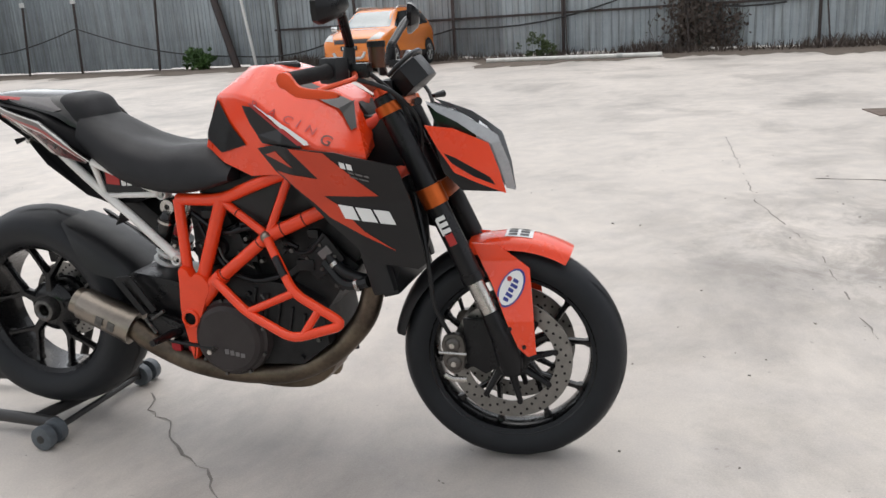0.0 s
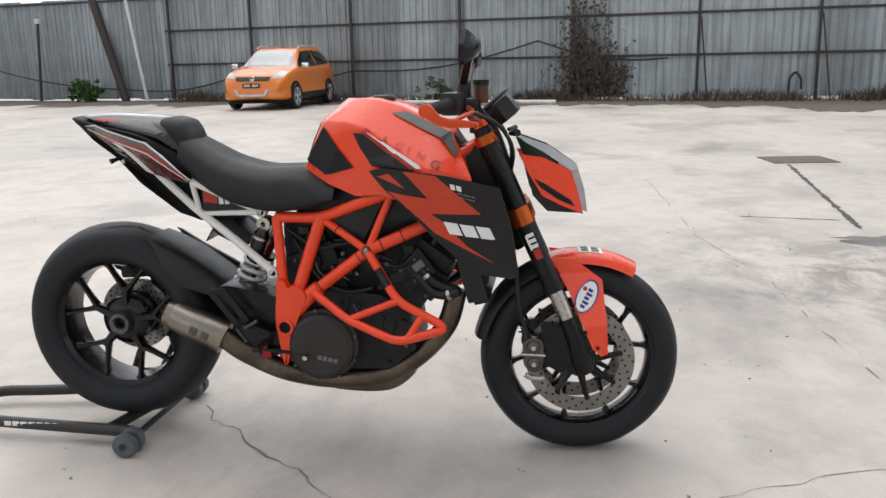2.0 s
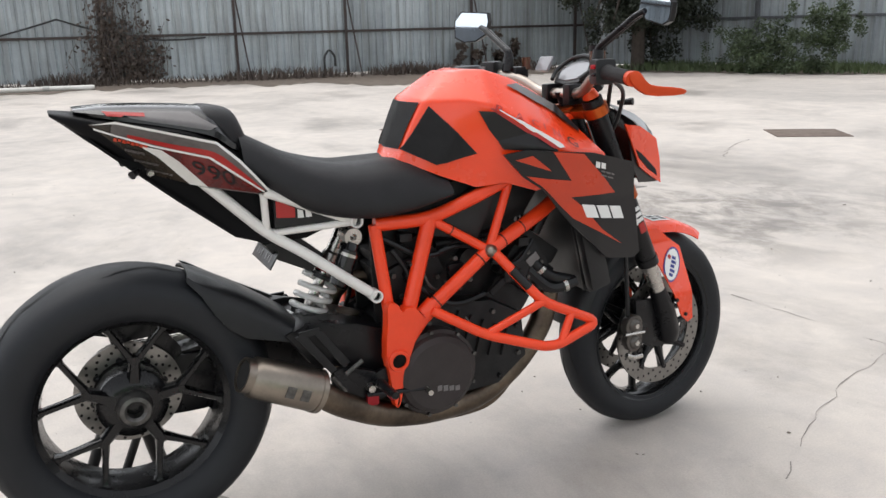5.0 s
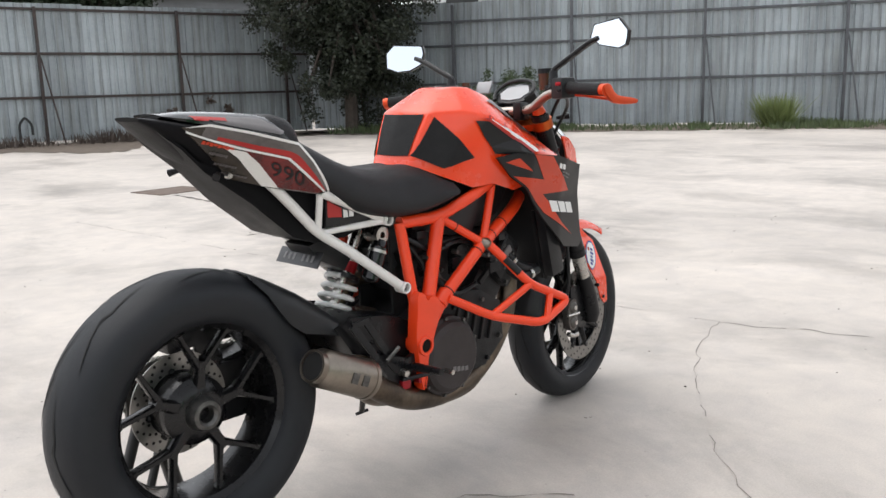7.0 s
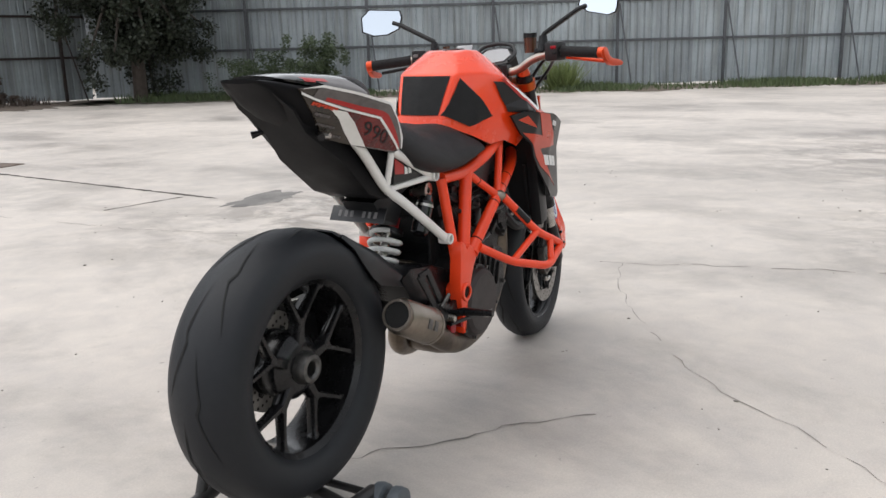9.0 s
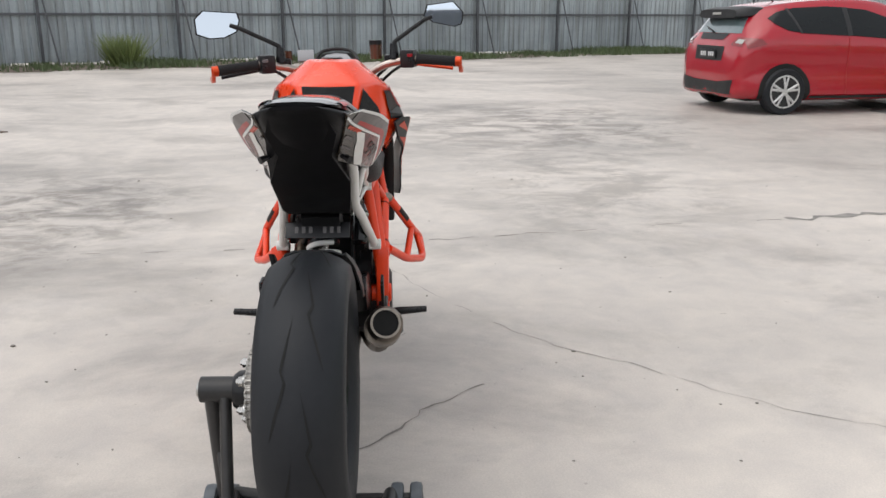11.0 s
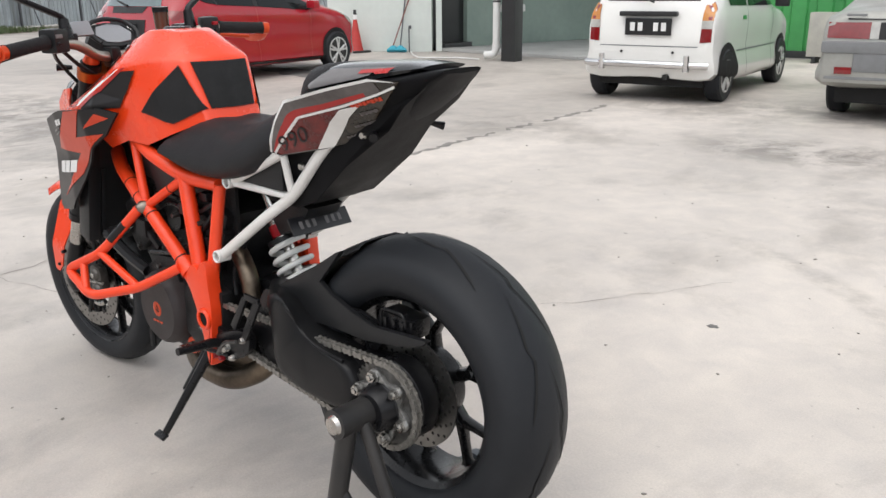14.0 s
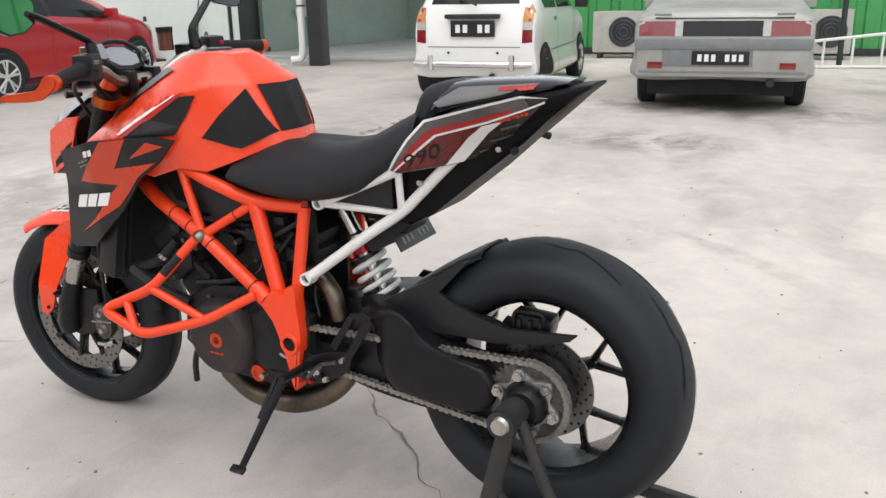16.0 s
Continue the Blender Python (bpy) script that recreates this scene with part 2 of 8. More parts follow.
def lathe(profile, centre, axis="y", seg=48, bm=None, closed=False):
    """Turns a profile of (radius, along) round an axis through centre."""
    bm = bm or bmesh.new()
    c = Vector(centre)
    rings = []
    for r, a in profile:
        ring = []
        for k in range(seg):
            th = 2 * math.pi * k / seg
            u, v = r * math.cos(th), r * math.sin(th)
            ring.append(bm.verts.new(c + Vector({"y": (u, a, v), "x": (a, u, v), "z": (u, v, a)}[axis])))
        rings.append(ring)
    pairs = list(zip(rings, rings[1:])) + ([(rings[-1], rings[0])] if closed else [])
    for p, q in pairs:
        for k in range(seg):
            bm.faces.new((p[k], p[(k + 1) % seg], q[(k + 1) % seg], q[k]))
    if not closed:
        for ring in (rings[0], rings[-1]):
            if (ring[0].co - ring[seg // 2].co).length > 1e-4:
                bm.faces.new(ring)
    return bm


def box(bm, c, s, bevel=0.0, rot=None):
    """A box with bevelled edges."""
    m = Matrix.Translation(c) @ (rot.to_4x4() if rot else Matrix()) @ Matrix.Diagonal((*s, 1))
    got = bmesh.ops.create_cube(bm, size=1, matrix=m)["verts"]
    if bevel:
        edges = list({e for v in got for e in v.link_edges})
        bmesh.ops.bevel(bm, geom=edges, offset=bevel, segments=2, affect="EDGES", profile=0.7)
    return bm


def boxed(c, s, bevel=0.0, rot=None):
    return box(bmesh.new(), c, s, bevel, rot)


def slab(outline, a, b, axis="y", bevel=0.0, bm=None):
    """An outline of (u, v) extruded between a and b along an axis: y takes (x, z), x takes (y, z), z takes (x, y)."""
    bm = bm or bmesh.new()
    put = {"y": lambda u, v, w: (u, w, v), "x": lambda u, v, w: (w, u, v), "z": lambda u, v, w: (u, v, w)}[axis]
    lo = [bm.verts.new(put(u, v, a)) for u, v in outline]
    hi = [bm.verts.new(put(u, v, b)) for u, v in outline]
    n = len(lo)
    faces = [bm.faces.new(lo[::-1]), bm.faces.new(hi)]
    faces += [bm.faces.new((lo[k], lo[(k + 1) % n], hi[(k + 1) % n], hi[k])) for k in range(n)]
    if bevel:
        bmesh.ops.recalc_face_normals(bm, faces=faces)
        edges = {e for f in faces[:2] for e in f.edges}
        bmesh.ops.bevel(bm, geom=list(edges), offset=bevel, segments=2, affect="EDGES", profile=0.7)
    return bm


def soften(outline, n=1):
    """Cuts the corners of a closed outline n times."""
    for _ in range(n):
        nxt = []
        for (x0, z0), (x1, z1) in zip(outline, outline[1:] + outline[:1]):
            nxt += [(0.75 * x0 + 0.25 * x1, 0.75 * z0 + 0.25 * z1), (0.25 * x0 + 0.75 * x1, 0.25 * z0 + 0.75 * z1)]
        outline = nxt
    return outline


def curve_at(keys, x):
    """Smooth interpolation of rows (x, value, value, ...) at x."""
    if x <= keys[0][0]:
        return np.array(keys[0][1:], float)
    if x >= keys[-1][0]:
        return np.array(keys[-1][1:], float)
    for i in range(len(keys) - 1):
        if keys[i][0] <= x <= keys[i + 1][0]:
            p1, p2 = np.array(keys[i], float), np.array(keys[i + 1], float)
            p0 = np.array(keys[i - 1], float) if i else 2 * p1 - p2
            p3 = np.array(keys[i + 2], float) if i + 2 < len(keys) else 2 * p2 - p1
            h = p2[0] - p1[0]
            m1 = (p2 - p0)[1:] / (p2[0] - p0[0]) * h
            m2 = (p3 - p1)[1:] / (p3[0] - p1[0]) * h
            s = (x - p1[0]) / h
            return (2 * s**3 - 3 * s * s + 1) * p1[1:] + (s**3 - 2 * s * s + s) * m1 + (3 * s * s - 2 * s**3) * p2[1:] + (s**3 - s * s) * m2


def hull(stations, step=0.02, cols=5, lean=None):
    """A body mirrored in y, lofted through stations (x, y1, z1, y2, z2, ...) from the top's middle to the bottom's."""
    bm = bmesh.new()
    x0, x1 = stations[0][0], stations[-1][0]
    n = max(2, round((x1 - x0) / step))
    rows = []
    for i in range(n + 1):
        x = x0 + (x1 - x0) * i / n
        flat = curve_at(stations, x)
        half = [(k, flat[2 * k], flat[2 * k + 1]) for k in range(len(flat) // 2)]
        fine = [curve_at(half, k / cols) for k in range(cols * (len(half) - 1) + 1)]
        ring = [(max(0.0, y), z) for y, z in fine]
        full = ring + [(-y, z) for y, z in ring[::-1][1 if ring[-1][0] < 1e-6 else 0:]]
        if full[0][0] < 1e-6:
            full = full[:-1]
        rows.append([bm.verts.new((x + (lean(z) if lean else 0), y, z)) for y, z in full])
    for p, q in zip(rows, rows[1:]):
        m = len(p)
        for k in range(m):
            bm.faces.new((p[k], p[(k + 1) % m], q[(k + 1) % m], q[k]))
    bm.faces.new(rows[0])
    bm.faces.new(rows[-1][::-1])
    return bm


def shell(outline, thick, bm=None, bevel=0.0):
    """A plate with thickness through 3D points that lie nearly in one plane."""
    bm = bm or bmesh.new()
    pts = [Vector(p) for p in outline]
    nrm = Vector()
    for a, b in zip(pts, pts[1:] + pts[:1]):
        nrm += a.cross(b)
    nrm.normalize()
    lo, hi = [bm.verts.new(p - nrm * thick / 2) for p in pts], [bm.verts.new(p + nrm * thick / 2) for p in pts]
    n = len(pts)
    bm.faces.new(lo[::-1])
    bm.faces.new(hi)
    for k in range(n):
        bm.faces.new((lo[k], lo[(k + 1) % n], hi[(k + 1) % n], hi[k]))
    return bm


def film_tree(target):
    me = target.data
    return BVHTree.FromPolygons([v.co for v in me.vertices], [tuple(p.vertices) for p in me.polygons])


def decal(target, outline, side, lift=0.0012, cell=0.011, axis="y"):
    """A film that follows a body: an outline of (x, z) thrown on it along y, of (y, z) along x, or of (x, y) along z; side is where it is thrown from."""
    tree = film_tree(target)
    put = {"y": lambda u, v, w: Vector((u, w, v)), "x": lambda u, v, w: Vector((w, u, v)), "z": lambda u, v, w: Vector((u, v, w))}[axis]
    bm = bmesh.new()
    f = bm.faces.new([bm.verts.new((u, v, 0)) for u, v in outline])
    f.normal_update()
    bmesh.ops.triangulate(bm, faces=[f])
    for _ in range(6):
        long = [e for e in bm.edges if e.calc_length() > cell]
        if not long:
            break
        bmesh.ops.subdivide_edges(bm, edges=long, cuts=1)
        bmesh.ops.triangulate(bm, faces=bm.faces)
    gone = []
    for v in bm.verts:
        o, d = put(v.co.x, v.co.y, side * 2.0), put(0, 0, -side)
        p, nrm, _, _ = tree.ray_cast(o, d)
        if p is None:
            gone.append(v)
        else:
            v.co = p + (-nrm if nrm.dot(d) > 0 else nrm) * lift
    bmesh.ops.delete(bm, geom=gone, context="VERTS")
    return bm


def panel(outline, height, side, thick=0.004, cell=0.016):
    """A moulded panel: an outline of (x, z) whose distance from the middle is height(x, z)."""
    bm = bmesh.new()
    f = bm.faces.new([bm.verts.new((u, 0, v)) for u, v in outline])
    f.normal_update()
    bmesh.ops.triangulate(bm, faces=[f])
    for _ in range(6):
        long = [e for e in bm.edges if e.calc_length() > cell]
        if not long:
            break
        bmesh.ops.subdivide_edges(bm, edges=long, cuts=1)
        bmesh.ops.triangulate(bm, faces=bm.faces)
    for v in bm.verts:
        v.co.y = side * height(v.co.x, v.co.z)
    back = bmesh.ops.extrude_face_region(bm, geom=bm.faces[:])["geom"]
    for v in back:
        if isinstance(v, bmesh.types.BMVert):
            v.co.y -= side * thick
    bmesh.ops.recalc_face_normals(bm, faces=bm.faces)
    return bm


def cage(rows, crisp, bevel=0.008):
    """A faceted body mirrored in y from columns of points, top to bottom; the rows and columns named crisp get narrow rounded edges."""
    bm = bmesh.new()
    n, m = len(rows), len(rows[0])
    full = rows + [[(x, -y, z) for x, y, z in r] for r in rows[-2:0:-1]]
    vs = [[bm.verts.new(p) for p in r] for r in full]
    edges = set()
    for i in range(len(vs)):
        a, b = vs[i], vs[(i + 1) % len(vs)]
        for k in range(m - 1):
            bm.faces.new((a[k], b[k], b[k + 1], a[k + 1]))
        for k in crisp[0]:
            edges.add(bm.edges.get((a[k], b[k])))
        col = i if i < n else len(vs) - i
        if col in crisp[1]:
            for k in range(m - 1):
                edges.add(bm.edges.get((a[k], a[k + 1])))
    for i in range(1, n):
        a, b = vs[i], vs[(i + 1) % len(vs)]
        if i < n - 1:
            c, d = vs[len(vs) - i], vs[len(vs) - i - 1]
            bm.faces.new((a[0], b[0], d[0], c[0]) if b is not d else (a[0], b[0], c[0]))
    bm.faces.new((vs[0][0], vs[1][0], vs[-1][0]))
    bmesh.ops.recalc_face_normals(bm, faces=bm.faces)
    bmesh.ops.bevel(bm, geom=[e for e in edges if e], offset=bevel, segments=3, affect="EDGES", profile=0.6)
    bmesh.ops.triangulate(bm, faces=bm.faces)
    return bm


# ---- ground ----
bm = bmesh.new()
g = 400
bm.faces.new([bm.verts.new(p) for p in ((-g, -g, 0), (g, -g, 0), (g, g, 0), (-g, g, 0))])
tagged(part("ground", bm, M["concrete"], smooth=False), "pale worn concrete yard with dark water stains", "ground", kind="structure")


# ---- fences ----
def sheet_mat(name, c1, c2, stain):
    """Weathered zinc sheet: tint by sheet, vertical streaks, dirt that climbs from splash."""
    m = mat(name, c1, 0.5, metal=0.35, color2=c2, scale=1.6, bump=0.05, bscale=40)
    n, l = m.node_tree.nodes, m.node_tree.links
    b = n["Principled BSDF"]
    info = n.new("ShaderNodeObjectInfo")
    tint = n.new("ShaderNodeMapRange")
    tint.inputs[3].default_value, tint.inputs[4].default_value = 0.78, 1.12
    l.new(info.outputs["Random"], tint.inputs[0])
    co = n.new("ShaderNodeTexCoord")
    mp = n.new("ShaderNodeMapping")
    mp.inputs["Scale"].default_value = (9, 9, 0.5)
    l.new(co.outputs["Object"], mp.inputs["Vector"])
    off = n.new("ShaderNodeVectorMath")
    l.new(mp.outputs[0], off.inputs[0])
    l.new(info.outputs["Location"], off.inputs[1])
    st = n.new("ShaderNodeTexNoise")
    st.inputs["Scale"].default_value, st.inputs["Detail"].default_value = 1.0, 5
    l.new(off.outputs[0], st.inputs["Vector"])
    rp = n.new("ShaderNodeValToRGB")
    rp.color_ramp.elements[0].position, rp.color_ramp.elements[1].position = 0.36, 0.56
    rp.color_ramp.elements[0].color, rp.color_ramp.elements[1].color = (*stain, 1), (1, 1, 1, 1)
    l.new(st.outputs[0], rp.inputs[0])
    src = b.inputs["Base Color"].links[0].from_socket
    x1, x2 = n.new("ShaderNodeMix"), n.new("ShaderNodeMix")
    for x in (x1, x2):
        x.data_type, x.blend_type = "RGBA", "MULTIPLY"
        x.inputs[0].default_value = 1.0
    l.new(src, x1.inputs[6])
    l.new(rp.outputs[0], x1.inputs[7])
    l.new(x1.outputs[2], x2.inputs[6])
    l.new(tint.outputs[0], x2.inputs[7])
    l.new(x2.outputs[2], b.inputs["Base Color"])
    return m


M["zinc"] = sheet_mat("zinc_sheet", (0.400, 0.442, 0.464), (0.292, 0.328, 0.350), (0.74, 0.72, 0.69))
M["post"] = mat("rusty_dark_steel", (0.045, 0.040, 0.042), 0.6, metal=0.3, color2=(0.065, 0.045, 0.038), scale=5)
M["post_g"] = mat("grey_painted_steel", (0.11, 0.115, 0.125), 0.55, metal=0.3, var=0.35, scale=5)


def ribbed_sheet(w, h, pitch=0.19, depth=0.022, crown=0.035):
    """A ribbed sheet standing on its foot, seen from both sides."""
    bm = bmesh.new()
    prof, x = [], 0.0
    while x < w - 1e-6:
        prof += [(x, 0), (x + pitch * 0.55, 0), (x + pitch * 0.62, depth), (x + pitch * 0.62 + crown, depth), (x + pitch * 0.69 + crown, 0)]
        x += pitch
    prof = [p for p in prof if p[0] <= w] + [(w, 0)]
    cols = [[bm.verts.new((x, y, z)) for z in (0, h)] for x, y in prof]
    for a, b in zip(cols, cols[1:]):
        bm.faces.new((a[0], b[0], b[1], a[1]))
    bmesh.ops.solidify(bm, geom=bm.faces[:], thickness=0.004)
    return bm


def fence(name, label, a, b, height, rails, posts, post_mat, width=1.0, brace=True, lift=0.05):
    """A fence of ribbed sheets between two ground points, with rails and posts on the yard's side."""
    a, b = Vector((*a, 0)), Vector((*b, 0))
    run = (b - a).length
    yaw = math.degrees(math.atan2((b - a).y, (b - a).x))
    root = thing(name, label, "fence", pose(*a, 0, 0, yaw), kind="structure")
    proto = None
    n = math.ceil(run / width)
    for i in range(n):
        if proto is None:
            proto = part("panel", ribbed_sheet(width + 0.03, height), M["zinc"], root, smooth=False)
            ob = proto
        else:
            ob = new("panel", proto.data)
            ob.parent = root
        ob.matrix_basis = pose(i * width, 0.012 * (i % 2) + 0.03, lift + random.uniform(-0.03, 0.03))
    for z in rails:
        part("rail", boxed((run / 2, -0.03, z), (run, 0.05, 0.06), 0.006), post_mat, root)
    for x in posts:
        part("post", boxed((x, -0.09, height / 2 - 0.02), (0.07, 0.07, height), 0.006), post_mat, root)
        if brace:
            bm = tubes((fillet([(x + 0.04, -0.10, rails[min(1, len(rails) - 1)] - 0.1), (x + 0.30, -0.62, 0.0)]), 0.02), seg=6)
            part("brace", bm, post_mat, root)
    return root


def p_line(x):
    return 20.95 - 0.19 * x


def q_line(y):
    return 20 - 0.552 * (y - 7.5)


P0, P1 = (-11.6, p_line(-11.6)), (13.9, p_line(13.9))
c = math.cos(math.atan(0.19))
fence("fence_north", "weathered grey zinc sheet fence with rusty posts", P0, P1, 3.25, (1.12, 2.15, 3.18),
      [(x + 11.6) / c for x in (-11.4, -8.5, -5.2, -1.95, 1.15, 4.27, 7.0, 10.3, 13.2)], M["post"])
Q0, Q1 = (q_line(18.3), 18.3), (q_line(-34.0), -34.0)
qs = math.hypot(1, 0.552)
fence("fence_east", "pale grey zinc sheet fence with grey posts", Q0, Q1, 3.3, (1.2, 2.22, 2.85),
      [(18.3 - y) * qs for y in [16.9, 14.6, 11.8, 8.9, 6.05, 3.6, 0.9] + [-1.9 - 2.7 * k for k in range(12)]], M["post_g"])
fence("fence_west", "weathered grey zinc sheets standing without rails", (-27, 25.9), P0, 3.2, (3.15,), (), M["post"], width=0.9)


# ---- motorcycle ----
def gear(r_out, r_in, teeth, y, width, centre, r_hole=0.0):
    """A toothed ring."""
    bm = bmesh.new()
    ring = []
    for k in range(teeth * 4):
        r = r_out if k % 4 in (0, 1) else r_in
        th = 2 * math.pi * k / (teeth * 4)
        ring.append((r * math.cos(th) + centre[0], r * math.sin(th) + centre[1]))
    slab(ring, y - width / 2, y + width / 2, "y", bm=bm)
    return bm


def wheel(root, centre, r, width, rim_r, name, spokes, twist, spoke_y, wall=0.018, node=0.105):
    """A tyre with grooves, a thin rim, five spokes that fork at the node, and a hub."""
    top = thing_part(name, root)
    cx, _, cz = centre
    w = width / 2
    prof = [(rim_r - 0.006, -w * 0.74), (rim_r + 0.018, -w * 0.93), (rim_r + (r - rim_r) * 0.45, -w), (rim_r + (r - rim_r) * 0.68, -w * 0.93),
            (rim_r + (r - rim_r) * 0.83, -w * 0.70), (rim_r + (r - rim_r) * 0.945, -w * 0.38), (r, 0)]
    prof = prof + [(p, -y) for p, y in prof[::-1][1:]]
    tyre = part("tyre", lathe(prof, centre, seg=72, closed=True), M["rubber"], top, "black slick-worn road tyre", angle=60)

    def on_tyre(th, s):
        """A point on the tread: s from -1 to 1 across."""
        y = s * w * 0.9
        rr = float(curve_at([(a, b) for b, a in prof[2:11]], y)[0]) + 0.0006
        return Vector((cx + rr * math.cos(th), y, cz + rr * math.sin(th)))

    bm = bmesh.new()
    for k in range(7):
        for sgn in (1, -1):
            t0 = 2 * math.pi * (k + (0.5 if sgn > 0 else 0)) / 7
            line = [(0.00, 0.10), (0.36, 0.34), (0.43, 0.24), (0.64, 0.46), (0.80, 0.62)]
            pts = []
            for (a0, s0), (a1, s1) in zip(line, line[1:]):
                pts += [(a0 + (a1 - a0) * j / 5, s0 + (s1 - s0) * j / 5) for j in range(5)]
            pts.append(line[-1])
            prev = None
            for j, (a, s) in enumerate(pts):
                hw = 0.0027 * min(1, j / 4, (len(pts) - 1 - j) / 4 + 0.15)
                p, q = on_tyre(t0 + a, sgn * s), on_tyre(t0 + a + 0.02, sgn * s)
                side = (q - p).cross(Vector((cx, 0, cz)) - p).normalized() * hw + (q - p).normalized() * hw * 0.7
                cur = (bm.verts.new(p - side), bm.verts.new(p + side))
                if prev:
                    bm.faces.new((prev[0], prev[1], cur[1], cur[0]))
                prev = cur
    part("tread_groove", bm, M["groove"], top)
    b = w * 0.78
    rp = [(rim_r, -b), (rim_r + 0.006, -b - 0.004), (rim_r + 0.006, -b + 0.003), (rim_r - 0.006, -b + 0.010), (rim_r - wall * 0.75, -b * 0.4), (rim_r - wall * 0.8, 0)]
    rp = rp + [(p, -y) for p, y in rp[::-1][1:]]
    inner = [(rim_r - 0.004, b - 0.004), (rim_r - wall * 0.7, b - 0.018), (rim_r - wall, 0), (rim_r - wall * 0.7, -b + 0.018), (rim_r - 0.004, -b + 0.004)]
    part("rim", lathe(rp + inner, centre, seg=64, closed=True), M["rim"], top)
    def polar(rr, th, y):
        return Vector((cx + rr * math.cos(th), y, cz + rr * math.sin(th)))

    def limb(bm, p0, p1, keys):
        """A spoke limb of an eight-sided section; keys are (along, half-width, half-depth)."""
        d = (p1 - p0).normalized()
        s, y = d.cross(Vector((0, 1, 0))).normalized(), Vector((0, 1, 0))
        rows = []
        for f, a, c2 in keys:
            q = p0.lerp(p1, f)
            rows.append([bm.verts.new(q + s * i * a + y * j * c2) for i, j in ((-1, -0.6), (-0.6, -1), (0.6, -1), (1, -0.6), (1, 0.6), (0.6, 1), (-0.6, 1), (-1, 0.6))])
        for u, v in zip(rows, rows[1:]):
            for i in range(8):
                bm.faces.new((u[i], u[(i + 1) % 8], v[(i + 1) % 8], v[i]))
        bm.faces.new(rows[0][::-1])
        bm.faces.new(rows[-1])

    for k in range(5):
        bm = bmesh.new()
        t0 = 2 * math.pi * k / 5 + twist
        limb(bm, polar(0.030, t0, spoke_y * 0.5), polar(node + 0.006, t0, spoke_y * 0.8), ((0, 0.020, 0.024), (0.6, 0.0135, 0.019), (1, 0.0115, 0.016)))
        for fork in (-1, 1):
            limb(bm, polar(node - 0.006, t0 + fork * 0.03, spoke_y * 0.8), polar(rim_r - wall * 0.6, t0 + fork * spokes, spoke_y),
                 ((0, 0.0090, 0.015), (0.45, 0.0066, 0.0125), (0.85, 0.0068, 0.012), (1, 0.013, 0.018)))
        part("spoke", bm, M["rim"], top, angle=50)
    return top


def thing_part(name, root, m=None):
    ob = new(name)
    ob.parent = root
    ob.empty_display_size = 0.05
    if m:
        ob.matrix_basis = m
    return ob


def brake_disc(root, centre, y, r, r_in, name="brake_disc", lobes=0):
    """A drilled disc on a carrier with bobbins."""
    cx, _, cz = centre
    bm = lathe([(r_in, y - 0.0022), (r, y - 0.0022), (r, y + 0.0022), (r_in, y + 0.0022)], (cx, 0, cz), seg=64, closed=True)
    disc = part(name, bm, M["disc"], root, "drilled steel brake disc", angle=30)
    bm = bmesh.new()
    rings = 4
    for k in range(36):
        for j in range(rings):
            th = 2 * math.pi * (k + 0.28 * j) / 36
            rr = r_in + (r - r_in) * (0.16 + 0.68 * j / (rings - 1))
            if (k + j) % 2:
                continue
            for s in (-1, 1):
                bmesh.ops.create_circle(bm, cap_ends=True, radius=0.0038, segments=8,
                                        matrix=Matrix.Translation((cx + rr * math.cos(th), y + s * 0.0028, cz + rr * math.sin(th))) @ Matrix.Rotation(radians(90), 4, "X"))
    part("drill_hole", bm, M["groove"], disc)
    bm = bmesh.new()
    for k in range(8):
        th = 2 * math.pi * k / 8
        bm = bmesh.new()
        tube(bm, [(cx + 0.035 * math.cos(th), y * 0.85, cz + 0.035 * math.sin(th)), (cx + (r_in + 0.004) * math.cos(th + 0.18), y, cz + (r_in + 0.004) * math.sin(th + 0.18))], [0.013, 0.007], 8)
        part("carrier_arm", bm, M["satin"], disc)
    bm = bmesh.new()
    lathe([(0.03, y * 0.6), (0.050, y * 0.6), (0.050, y + 0.004 * (1 if y > 0 else -1)), (0.03, y + 0.004 * (1 if y > 0 else -1))], (cx, 0, cz), seg=24, bm=bm, closed=True)
    part("carrier", bm, M["satin"], disc)
    for k in range(8):
        th = 2 * math.pi * k / 8 + 0.18
        bm = lathe([(0.008, y - 0.006), (0.008, y + 0.006)], (cx + (r_in + 0.002) * math.cos(th), 0, cz + (r_in + 0.002) * math.sin(th)), seg=10)
        part("bobbin", bm, M["satin"], disc)
    return disc


M["greasy"] = mat("greasy_steel", (0.54, 0.54, 0.53), 0.40, metal=0.9, color2=(0.10, 0.097, 0.09), scale=45, bump=0.2, bscale=200)
M["dark_steel"] = mat("oiled_dark_steel", (0.16, 0.155, 0.15), 0.42, metal=0.8, color2=(0.05, 0.05, 0.048), scale=60, bump=0.15, bscale=200)
bike = thing("motorcycle", "orange and black naked motorcycle on a rear paddock stand", "motorcycle", pose(0, -0.017, 0, 0, 0, 1.5))
RW, FW = (0.015, 0, 0.371), (1.462, 0, 0.292)

